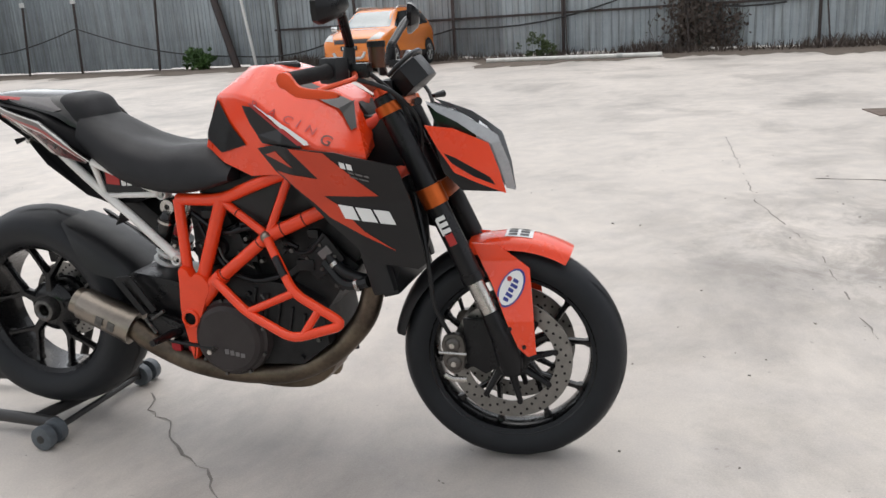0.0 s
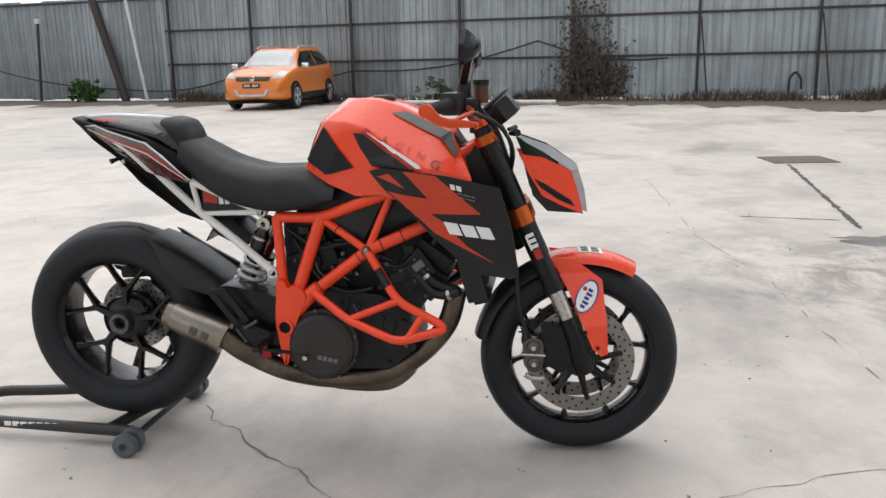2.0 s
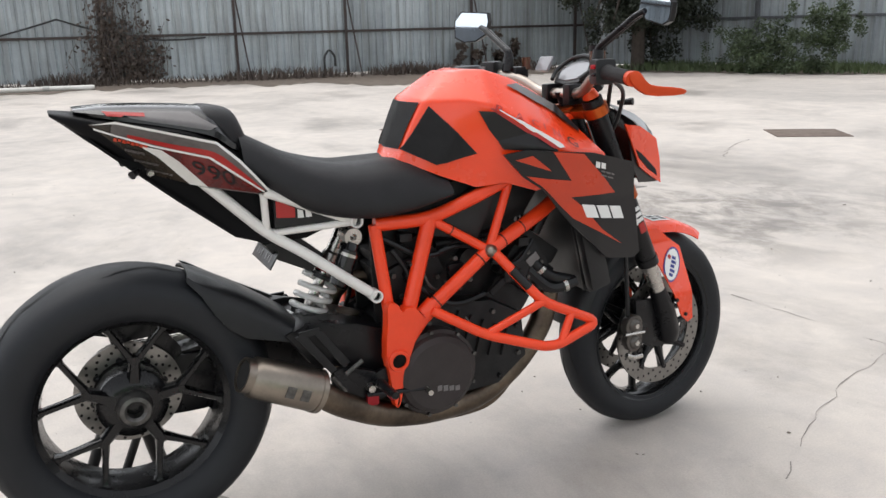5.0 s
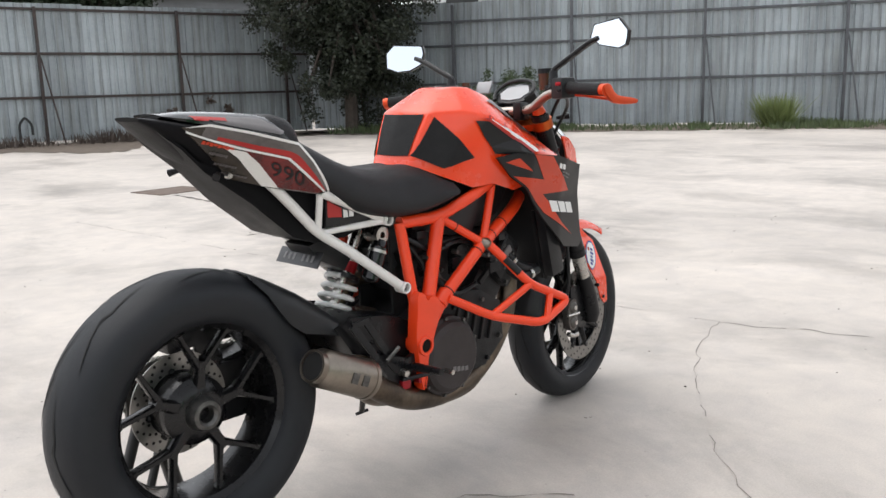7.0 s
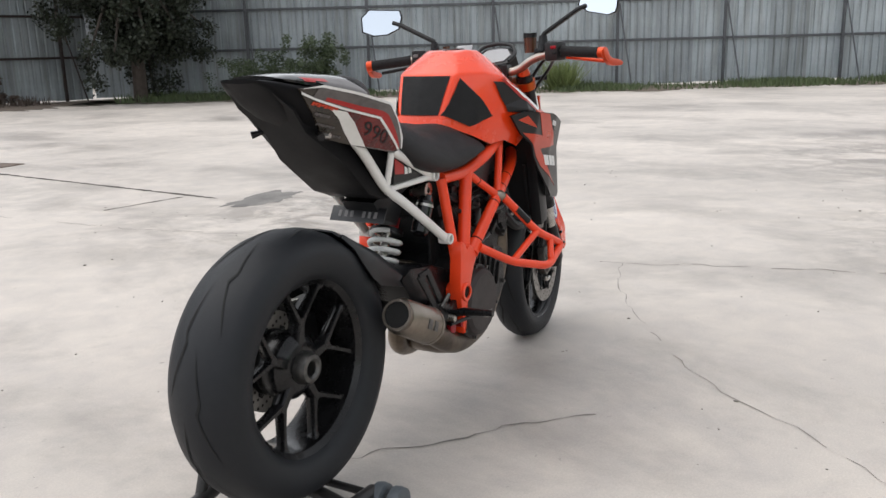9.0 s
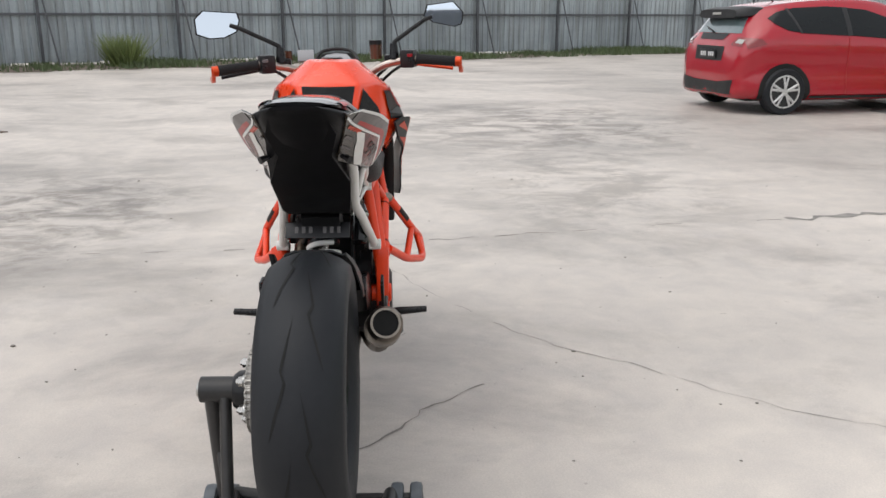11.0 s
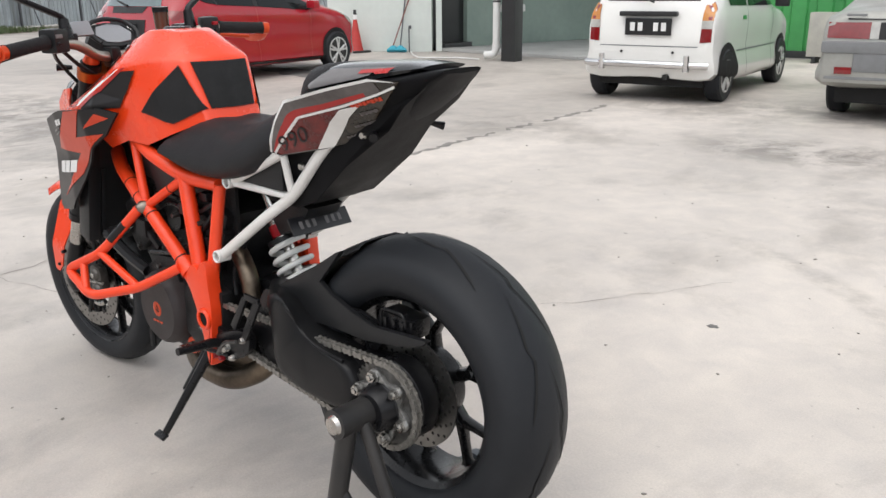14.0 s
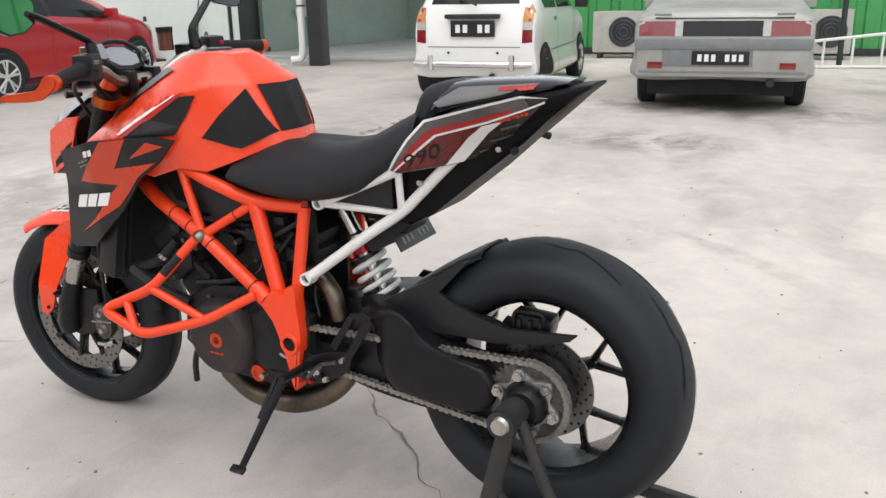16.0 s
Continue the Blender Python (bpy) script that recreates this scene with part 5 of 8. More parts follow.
part("hose_clip", tubes(([(1.095, -0.137, 0.512), (1.085, -0.135, 0.509)], 0.019), seg=14), M["steel"], eng)
for x, y, z, sx, sz in ((0.94, -0.118, 0.555, 0.05, 0.03), (1.0, -0.112, 0.60, 0.035, 0.028), (0.78, -0.115, 0.585, 0.04, 0.05), (0.66, 0.11, 0.57, 0.05, 0.04), (0.72, 0.118, 0.65, 0.045, 0.03), (0.95, 0.118, 0.56, 0.05, 0.045)):
    part("sensor_box", boxed((x, y, z), (sx, 0.02, sz), 0.004), M["satin"] if z > 0.56 else M["engine"], eng)
for s in (1, -1):
    for k in range(5):
        part("case_rib", boxed((0.770 + 0.036 * k, s * 0.122, 0.430 - 0.012 * k), (0.008, 0.014, 0.120 - 0.012 * k), 0.003, Matrix.Rotation(radians(14), 3, "Y")), M["engine"], eng)
    for k, (x, z) in enumerate(((0.625, 0.455), (0.690, 0.478), (0.760, 0.470), (0.880, 0.470), (0.950, 0.420), (0.955, 0.345), (0.900, 0.290))):
        part("case_bolt", lathe([(0, s * 0.130), (0.006, s * 0.129), (0.008, s * 0.118)], (x, 0, z), seg=8), M["dark_steel"] if k % 2 else M["satin"], eng)
    part("injector_rail", tubes(([(0.74, s * 0.085, 0.655), (0.93, s * 0.085, 0.665)], 0.010), seg=10), M["satin"], eng)
    for k in range(2):
        part("spark_cap", tubes(([(0.675 + 0.36 * k, s * 0.070, 0.665 - 0.02 * k), (0.660 + 0.41 * k, s * 0.075, 0.715 - 0.01 * k)], [0.016, 0.013]), seg=12), M["satin"], eng)
    part("coolant_hose", tubes((fillet([(0.99, s * 0.105, 0.60), (1.04, s * 0.128, 0.54), (1.11, s * 0.130, 0.52)], 0.04), 0.015), seg=12), M["black"], eng)
    part("hose_clip", tubes(([(1.02, s * 0.1205, 0.563), (1.027, s * 0.1225, 0.555)], 0.0168), seg=14), M["steel"], eng)
    part("wiring_loom", tubes((fillet([(0.60, s * 0.095, 0.69), (0.70, s * 0.118, 0.63), (0.80, s * 0.112, 0.66), (0.92, s * 0.118, 0.60)], 0.05), 0.007), seg=8), M["satin"], eng)
    part("loom_tape", tubes(([(0.735, s * 0.116, 0.643), (0.760, s * 0.114, 0.650)], 0.0085), seg=8), M["satin"], eng)
    part("bracket", boxed((0.90, s * 0.118, 0.535), (0.060, 0.012, 0.016), 0.003, Matrix.Rotation(radians(-35), 3, "Y")), M["engine"], eng)
    part("plug_connector", boxed((0.97, s * 0.118, 0.64), (0.030, 0.020, 0.022), 0.003), M["satin"], eng)
head_m = Matrix.Rotation(radians(-36), 3, "Y")
part("head_plate", boxed((0.985, -0.114, 0.575), (0.105, 0.018, 0.085), 0.010, head_m), M["engine"], eng)
part("head_pad", boxed((0.998, -0.1245, 0.590), (0.036, 0.004, 0.024), 0.004, head_m), M["decal_g"], eng, "pale grey cover pad")
for x, z in ((0.945, 0.572), (0.985, 0.545), (1.025, 0.580), (0.985, 0.610)):
    part("head_bolt", lathe([(0, -0.127), (0.005, -0.126), (0.007, -0.121)], (x, 0, z), seg=8), M["dark_steel"], eng)
for s in (1, -1):
    part("ecu_plug", boxed((0.655, s * 0.100, 0.688), (0.032, 0.024, 0.020), 0.004), M["satin"], eng)
    for x, z, x1, z1 in ((0.690, 0.600, 0.735, 0.545), (0.745, 0.570, 0.790, 0.545), (0.800, 0.470, 0.812, 0.430)):
        part("steel_pipe", tubes((fillet([(x, s * 0.128, z), (x + 0.012, s * 0.131, z1 + 0.02), (x1, s * 0.128, z1)], 0.02), 0.0032), seg=8), M["dark_steel"], eng)
    for x, z in ((0.66, 0.625), (0.815, 0.565), (0.775, 0.625), (0.905, 0.595), (0.70, 0.47)):
        part("engine_bolt", lathe([(0, s * 0.132), (0.006, s * 0.131), (0.008, s * 0.112)], (x, 0, z), seg=8), M["dark_steel"], eng)
part("reservoir_cap", boxed((0.535, -0.095, 0.470), (0.035, 0.03, 0.022), 0.005), M["red"], bike, "small red-orange reservoir")

# foot controls
for s in (1, -1):
    grp = thing_part("footrest", bike)
    part("hanger", slab(soften([(0.590, 0.395), (0.578, 0.342), (0.510, 0.346), (0.470, 0.395), (0.484, 0.406), (0.525, 0.374)], 1), s * 0.138, s * 0.152, bevel=0.003), M["satin"], grp)
    if s < 0:
        for out in ([(0.358, 0.506), (0.380, 0.512), (0.452, 0.412), (0.436, 0.404)], [(0.398, 0.514), (0.420, 0.514), (0.484, 0.424), (0.468, 0.412)], [(0.366, 0.516), (0.416, 0.520), (0.414, 0.506), (0.366, 0.502)]):
            part("heel_guard", slab(out, s * 0.150, s * 0.158, bevel=0.003), M["engine"], grp, "dark grey heel guard")
        part("rearset_block", slab(soften([(0.436, 0.400), (0.470, 0.412), (0.560, 0.380), (0.606, 0.352), (0.600, 0.330), (0.552, 0.305), (0.450, 0.330)], 1), s * 0.132, s * 0.150, bevel=0.005), M["satin"], grp)
        part("adjuster", boxed((0.534, s * 0.156, 0.318), (0.030, 0.014, 0.026), 0.005), M["red"], grp, "red anodised adjuster block")
        part("linkage", tubes(([(0.470, s * 0.160, 0.398), (0.512, s * 0.162, 0.424)], 0.0055), seg=8), M["dark_steel"], grp)
        part("pedal_spring", tubes(([(0.440, s * 0.152, 0.395), (0.470, s * 0.152, 0.352)], 0.006), seg=8), M["dark_steel"], grp)
    part("peg", tubes(([(0.545, s * 0.150, 0.358), (0.545, s * 0.190, 0.368), (0.545, s * 0.278, 0.374)], [0.010, 0.012, 0.009]), seg=12), M["satin"], grp)
    part("lever", tubes((fillet([(0.52, s * 0.160, 0.335), (0.60, s * 0.170, 0.330), (0.665, s * 0.172, 0.325)], 0.02), 0.006), seg=8), M["satin"], grp)
    part("lever_tip", tubes(([(0.665, s * 0.165, 0.325), (0.665, s * 0.205, 0.325)], 0.007), seg=10), M["steel"], grp)
    part("pivot_bolt", lathe([(0, s * 0.172), (0.009, s * 0.170), (0.012, s * 0.15)], (0.530, 0, 0.350), seg=10), M["steel"], grp)
    part("spacer", lathe([(0, s * 0.166), (0.010, s * 0.165), (0.012, s * 0.13)], (0.585, 0, 0.318), seg=10), M["red"], grp)
part("shift_rod", tubes(([(0.535, 0.166, 0.338), (0.640, 0.160, 0.372)], 0.004), seg=8), M["steel"], grp)
for out in ([(0.366, 0.502), (0.384, 0.512), (0.446, 0.408), (0.430, 0.398)], [(0.412, 0.508), (0.430, 0.508), (0.486, 0.424), (0.470, 0.414)], [(0.370, 0.514), (0.424, 0.516), (0.422, 0.502), (0.372, 0.500)]):
    part("heel_guard", slab(out, 0.164, 0.172, bevel=0.003), M["satin"], grp, "black heel guard")
part("rearset_block", slab(soften([(0.436, 0.400), (0.470, 0.412), (0.560, 0.380), (0.606, 0.352), (0.600, 0.330), (0.552, 0.305), (0.450, 0.350)], 1), 0.134, 0.156, bevel=0.005), M["satin"], grp)
for x, z, m in ((0.462, 0.388, "steel"), (0.512, 0.330, "steel"), (0.556, 0.318, "red"), (0.590, 0.345, "steel")):
    part("rearset_bolt", lathe([(0, 0.166), (0.006, 0.166), (0.008, 0.162), (0.009, 0.152)], (x, 0, z), seg=10), M[m], grp)
part("linkage", tubes((fillet([(0.470, 0.170, 0.386), (0.520, 0.172, 0.372), (0.556, 0.168, 0.330)], 0.02), 0.005), seg=8), M["dark_steel"], grp)
side = thing_part("side_stand", bike)
part("leg", tubes(([(0.655, 0.125, 0.300), (0.720, 0.240, 0.086)], [0.013, 0.009]), seg=10), M["satin"], side)
part("foot", boxed((0.728, 0.248, 0.080), (0.040, 0.020, 0.010), 0.003, Matrix.Rotation(radians(-25), 3, "X")), M["satin"], side)
part("return_spring", tubes(([(0.680, 0.130, 0.290), (0.700, 0.185, 0.195)], 0.007), seg=8), M["satin"], side)
part("stand_bracket", boxed((0.655, 0.115, 0.305), (0.06, 0.03, 0.04), 0.008), M["satin"], side)
part("stand_bolt", lathe([(0, 0.140), (0.008, 0.139), (0.009, 0.12)], (0.655, 0, 0.300), seg=10), M["steel"], side)

# front end, turned a little to the left about the steering head
ax0, ax1 = Vector((1.190, 0, 0.950)), Vector((1.452, 0, 0.355))
STEER = Matrix.Translation(ax0) @ Matrix.Rotation(radians(5.0), 4, (ax0 - ax1).normalized()) @ Matrix.Translation(-ax0)
for ob in bike.children:
    if ob.name.startswith("front_wheel") or (ob.name.startswith("brake_disc") and ob.data.vertices[0].co.x > 1):
        ob.matrix_basis = STEER


def fp(name, bm, m, label="", parent=None, **kw):
    """A part of the steered front end."""
    return part(name, bm, m, parent or bike, label, local=None if parent else STEER, **kw)


def along(f, y):
    p = ax0.lerp(ax1, f)
    return (p.x, y, p.z)


for s in (1, -1):
    leg = fp("fork_leg", tubes(([along(-0.05, s * 0.103), along(0.72, s * 0.103)], 0.0275), seg=20), M["satin"], "black fork leg", angle=50)
    part("inner_tube", tubes(([along(0.72, s * 0.103), along(0.90, s * 0.103)], 0.0225), seg=18), M["steel"], leg)
    part("fork_ring", tubes(([along(0.70, s * 0.103), along(0.735, s * 0.103)], 0.0300), seg=20), M["satin"], leg)
    part("fork_foot", tubes(([along(0.87, s * 0.103), along(0.98, s * 0.103), (1.466, s * 0.100, 0.300), (1.470, s * 0.098, 0.270)], [0.024, 0.030, 0.034, 0.026]), seg=16), M["satin"], leg)
    part("fork_cap", tubes(([along(-0.055, s * 0.103), along(-0.085, s * 0.103)], [0.022, 0.016]), seg=14), M["anod"], leg)
    fork_rot = Matrix.Rotation(radians(-23.8), 3, "Y")
    for k in range(3):
        c = Vector(along(0.455 + 0.026 * k, s * 0.1300))
        part("fork_sticker", boxed(c, (0.022, 0.0035, 0.011), 0.001, fork_rot), M["decal_w"], leg)
    part("fork_sticker", boxed(Vector(along(0.487, s * 0.1298)) + Vector((-0.011, 0, -0.004)), (0.006, 0.003, 0.045), 0.001, fork_rot), M["decal_w"], leg)
    part("fork_sticker", boxed(Vector(along(0.545, s * 0.1298)), (0.020, 0.003, 0.030), 0.001, fork_rot), M["decal_r"], leg)
    cal = slab(soften([(1.300, 0.372), (1.336, 0.376), (1.352, 0.356), (1.350, 0.288), (1.334, 0.268), (1.308, 0.270), (1.290, 0.298), (1.296, 0.322), (1.288, 0.346)], 1), s * 0.092, s * 0.118, bevel=0.006)
    cal = part("caliper", cal, M["gunmetal"], bike, "grey radial brake caliper", local=STEER)
    for u, w in ((1.320, 0.347), (1.322, 0.297)):
        part("caliper_piston", lathe([(0, s * 0.128), (0.011, s * 0.1275), (0.015, s * 0.1255), (0.019, s * 0.122), (0.022, s * 0.112)], (u, 0, w), seg=20), M["gunmetal"], cal)
        part("piston_cap", lathe([(0, s * 0.1300), (0.007, s * 0.1298), (0.008, s * 0.127)], (u, 0, w), seg=14), M["steel"], cal)
    part("caliper_pin", tubes(([(1.284, s * 0.118, 0.326), (1.356, s * 0.118, 0.322)], 0.005), seg=8), M["steel"], cal)
    part("caliper_bolt", tubes((fillet([(1.296, s * 0.112, 0.262), (1.316, s * 0.116, 0.252), (1.352, s * 0.112, 0.250)], 0.01), 0.008), seg=10), M["steel"], cal)
    part("caliper_mount", slab([(1.345, 0.41), (1.44, 0.40), (1.47, 0.30), (1.40, 0.26), (1.350, 0.29)], s * 0.082, s * 0.096, bevel=0.005), M["satin"], leg)
    part("brake_hose", tubes((fillet([(1.31, s * 0.10, 0.37), (1.28, s * 0.13, 0.45), (1.27, s * 0.13, 0.60), (1.24, s * 0.10, 0.74)], 0.05), 0.006), seg=8), M["black"], leg)
up = (ax0 - ax1).normalized()
for f, nm, hw in ((0.0, "top_clamp", 0.013), (0.365, "bottom_clamp", 0.026)):
    root = fp(nm, tubes(([along(f - 0.022, 0.0), along(f + 0.022, 0.0)], 0.034), seg=20), M["clamp"], "copper orange anodised fork clamp")
    for s in (1, -1):
        part("clamp_ring", tubes(([Vector(along(f, s * 0.103)) + up * hw, Vector(along(f, s * 0.103)) - up * hw], 0.0335), seg=24), M["clamp"], root, angle=50)
    bridge = slab(soften([(-0.026, -0.110), (0.026, -0.110), (0.040, -0.050), (0.040, 0.050), (0.026, 0.110), (-0.026, 0.110), (-0.036, 0.045), (-0.036, -0.045)], 1), -hw * 0.85, hw * 0.85, "z", bevel=0.003)
    part("clamp_bridge", bridge, M["clamp"], root, local=Matrix.Translation(along(f, 0)) @ Matrix.Rotation(radians(-23.8), 4, "Y"), angle=40)
fp("steering_stem", tubes(([along(0.02, 0), along(0.37, 0)], 0.028), seg=16), M["satin"])

# headlight mask
def mask_y(x, z):
    return max(0.012, 0.118 - 0.30 * max(0, x - 1.30) - 0.10 * max(0, 0.80 - z))


mask = fp("headlight", slab([(1.270, 0.955), (1.330, 0.935), (1.405, 0.880), (1.440, 0.745), (1.352, 0.748), (1.318, 0.840)], -0.055, 0.055, bevel=0.012), M["gloss"], "angular headlight mask")
for s in (1, -1):
    part("mask_side", panel([(1.278, 0.908), (1.345, 0.897), (1.428, 0.856), (1.450, 0.790), (1.465, 0.728), (1.400, 0.758), (1.345, 0.788), (1.308, 0.850)], mask_y, s, 0.005), M["orange"], mask, "orange headlight side panel")
    part("mask_vent", panel([(1.322, 0.838), (1.350, 0.824), (1.428, 0.772), (1.440, 0.752), (1.390, 0.776), (1.340, 0.812)], lambda x, z: mask_y(x, z) + 0.0016, s, 0.002), M["groove"], mask, "dark vent slot")
    part("mask_lower", panel([(1.300, 0.862), (1.335, 0.812), (1.395, 0.764), (1.455, 0.732), (1.360, 0.742), (1.318, 0.790)], lambda x, z: mask_y(x, z) - 0.006, s, 0.005), M["decal_b"], mask)
    part("lens_half", panel([(1.270, 0.962), (1.366, 0.927), (1.446, 0.872), (1.470, 0.800), (1.482, 0.728), (1.462, 0.736), (1.450, 0.790), (1.432, 0.852), (1.352, 0.908), (1.300, 0.936)], lambda x, z: max(0.0, mask_y(x, z) - 0.004 - 0.55 * max(0, (z - 0.86)) - 0.5 * max(0, x - 1.40)), s, 0.004), M["lamp_lens"], mask, "clear grey lamp lens")
fp("lens_front", hull([(1.395, 0.0, 0.905, 0.055, 0.880, 0.07, 0.83, 0.055, 0.76, 0.0, 0.745), (1.430, 0.0, 0.872, 0.045, 0.855, 0.055, 0.81, 0.045, 0.745, 0.0, 0.735), (1.456, 0.0, 0.80, 0.022, 0.79, 0.026, 0.76, 0.02, 0.735, 0.0, 0.730)], 0.02), M["lamp_lens"])

# front mudguard
def arc_skin(c, r, a0, a1, w, n=16, drop=0.03):
    bm = bmesh.new()
    rows = []
    for k in range(n + 1):
        th = radians(a0 + (a1 - a0) * k / n)
        row = []
        for y, dr in ((-w, -drop), (-w * 0.92, -drop * 0.35), (-w * 0.6, 0), (0, 0.006), (w * 0.6, 0), (w * 0.92, -drop * 0.35), (w, -drop)):
            row.append(bm.verts.new((c[0] + (r + dr) * math.cos(th), y, c[2] + (r + dr) * math.sin(th))))
        rows.append(row)
    for a, b in zip(rows, rows[1:]):
        for k in range(6):
            bm.faces.new((a[k], a[k + 1], b[k + 1], b[k]))
    bmesh.ops.recalc_face_normals(bm, faces=bm.faces)
    bmesh.ops.solidify(bm, geom=bm.faces[:], thickness=0.004)
    return bm


guard = fp("front_mudguard", arc_skin(FW, 0.322, 60, 108, 0.074), M["orange"], "orange front mudguard with oval sticker", angle=50)
part("rear_guard", arc_skin(FW, 0.316, 108, 168, 0.070), M["black"], guard, angle=50)
for s in (1, -1):
    lo = panel([(1.375, 0.606), (1.440, 0.600), (1.520, 0.540), (1.530, 0.430), (1.535, 0.330), (1.515, 0.322), (1.490, 0.345), (1.455, 0.430), (1.424, 0.506), (1.400, 0.55)], lambda x, z: 0.078 + 0.05 * max(0, min(1, (0.56 - z) / 0.15)), s, 0.004)
    wing = part("guard_side", lo, M["orange"], guard, angle=50)
    cxs, czs = 1.474, 0.494
    ring = [(0.029 * math.cos(2 * math.pi * k / 20), 0.051 * math.sin(2 * math.pi * k / 20)) for k in range(20)]
    tilt = radians(-30)
    rot = [(cxs + a * math.cos(tilt) - b * math.sin(tilt), czs + a * math.sin(tilt) + b * math.cos(tilt)) for a, b in ring]
    inner = [(cxs + (x - cxs) * 0.86, czs + (z - czs) * 0.90) for x, z in rot]
    if s < 0:
        part("oval_sticker", decal(wing, rot, s, 0.002), M["blue"], guard, "white oval sticker with a blue rim")
        part("oval_field", decal(wing, inner, s, 0.0028), M["decal_w"], guard)
        for q in range(5):
            v0 = -0.034 + 0.0125 * q
            bar = [(-0.005, v0), (0.009 + 0.004 * (q % 2), v0), (0.009 + 0.004 * (q % 2), v0 + 0.0085), (-0.005, v0 + 0.0085)]
            bar = [(cxs + a * math.cos(tilt) - b * math.sin(tilt), czs + a * math.sin(tilt) + b * math.cos(tilt)) for a, b in bar]
            part("sticker_bar", decal(wing, bar, s, 0.0036), M["blue"], guard)
        dot = [(cxs - 0.004 + 0.007 * math.cos(k), czs + 0.022 + 0.007 * math.sin(k)) for k in range(6)]
        part("sticker_dot", decal(wing, dot, s, 0.0036), M["decal_r"], guard)
    for x, z in ((1.470, 0.395), (1.505, 0.348)):
        part("guard_bolt", lathe([(0, s * 0.134), (0.005, s * 0.133), (0.006, s * 0.120)], (x, 0, z), seg=10), M["satin"], guard)
film = decal(guard, [(1.455, -0.045), (1.455, 0.045), (1.525, 0.045), (1.525, -0.045)], 1, 0.0015, axis="z")
part("guard_sticker", film, M["decal_w"], guard, "white sticker with dark bars")
for r in range(2):
    for k in range(4):
        x0, y0 = 1.463 + 0.030 * r, -0.038 + 0.020 * k
        part("sticker_bar", decal(guard, [(x0, y0), (x0, y0 + 0.014), (x0 + 0.022, y0 + 0.014), (x0 + 0.022, y0)], 1, 0.0024, axis="z"), M["decal_b"], guard)

# handlebar
hb = [(1.046, 0.385, 1.038), (1.098, 0.245, 1.050), (1.138, 0.150, 1.032), (1.162, 0.085, 0.992), (1.162, -0.085, 0.992), (1.138, -0.150, 1.032), (1.098, -0.245, 1.050), (1.046, -0.385, 1.038)]
bars = fp("handlebar", tubes((fillet(hb, 0.04, 5), 0.0135), seg=14), M["bar"], "bare alloy handlebar", angle=60)
for s in (1, -1):
    part("bar_clamp", boxed((1.165, s * 0.045, 0.990), (0.05, 0.028, 0.055), 0.008), M["satin"], bars)
    part("grip", tubes(([(1.092, s * 0.262, 1.0485), (1.088, s * 0.273, 1.0475), (1.049, s * 0.377, 1.0385), (1.046, s * 0.386, 1.038)], [0.019, 0.0165, 0.0165, 0.018]), seg=18), M["pad"], bars, "black rubber grip")
    part("switch_pod", boxed((1.100, s * 0.234, 1.050), (0.052, 0.050, 0.060), 0.012, Matrix.Rotation(radians(20 * s), 3, "Z")), M["black"], bars)
    part("switch", boxed((1.074, s * 0.236, 1.062), (0.012, 0.018, 0.010), 0.003), M["red"] if s < 0 else M["decal_g"], bars)
    part("switch", boxed((1.072, s * 0.238, 1.044), (0.010, 0.012, 0.008), 0.003), M["satin"], bars)
    part("lever", tubes((fillet([(1.140, s * 0.205, 1.040), (1.158, s * 0.255, 1.030), (1.110, s * 0.385, 1.012)], 0.03), [0.007] * 4 + [0.006] * 3), seg=8), M["anod"] if s < 0 else M["satin"], bars)
    blade = slab(soften([(-0.016, 0.010), (-0.004, 0.018), (0.012, 0.014), (0.026, -0.006), (0.042, -0.017), (0.112, -0.024), (0.134, -0.032), (0.120, -0.042), (0.034, -0.040), (0.006, -0.024), (-0.014, -0.006)], 1), -0.006, 0.006, bevel=0.003)
    part("lever_guard", blade, M["anod"], bars, "orange lever guard", local=Matrix.Translation((1.046, s * 0.400, 1.037)) @ Matrix.Rotation(radians(11 * s), 4, "Z"))
    part("bar_end", tubes(([(1.047, s * 0.384, 1.038), (1.041, s * 0.402, 1.036)], 0.017), seg=16), M["anod"], bars)
    part("master_cylinder", boxed((1.148, s * 0.180, 1.046), (0.045, 0.05, 0.035), 0.008), M["satin"], bars)
    # mirrors
    mx, my, mz = (1.140, 0.362, 1.188) if s < 0 else (1.132, 0.384, 1.183)
    stem = [(1.122, s * 0.188, 1.050), (1.128, s * 0.188, 1.104), (mx + 0.008, s * (my - 0.064), mz - 0.014), (mx + 0.012, s * (my - 0.04), mz - 0.006)]
    blade = tubes(([Vector(q) + Vector((0.0045, 0, 0)) for q in fillet(stem, 0.010)], 0.0072), ([Vector(q) - Vector((0.0045, 0, 0)) for q in fillet(stem, 0.010)], 0.0072), seg=10)
    mir = fp("mirror", blade, M["satin"], "black angular bar mirror")
    part("stem_base", tubes(([(1.122, s * 0.188, 1.052), (1.127, s * 0.188, 1.100)], [0.017, 0.013]), seg=12), M["satin"], mir)
    oval = [(-0.068, 0.006), (-0.035, 0.043), (0.056, 0.034), (0.069, -0.002), (0.034, -0.026), (-0.038, -0.041), (-0.060, -0.034), (-0.066, -0.018)] if s < 0 else [(-0.073, 0.018), (-0.044, 0.044), (0.068, 0.034), (0.074, 0.010), (0.062, -0.028), (0.020, -0.046), (-0.030, -0.048), (-0.072, -0.032)]
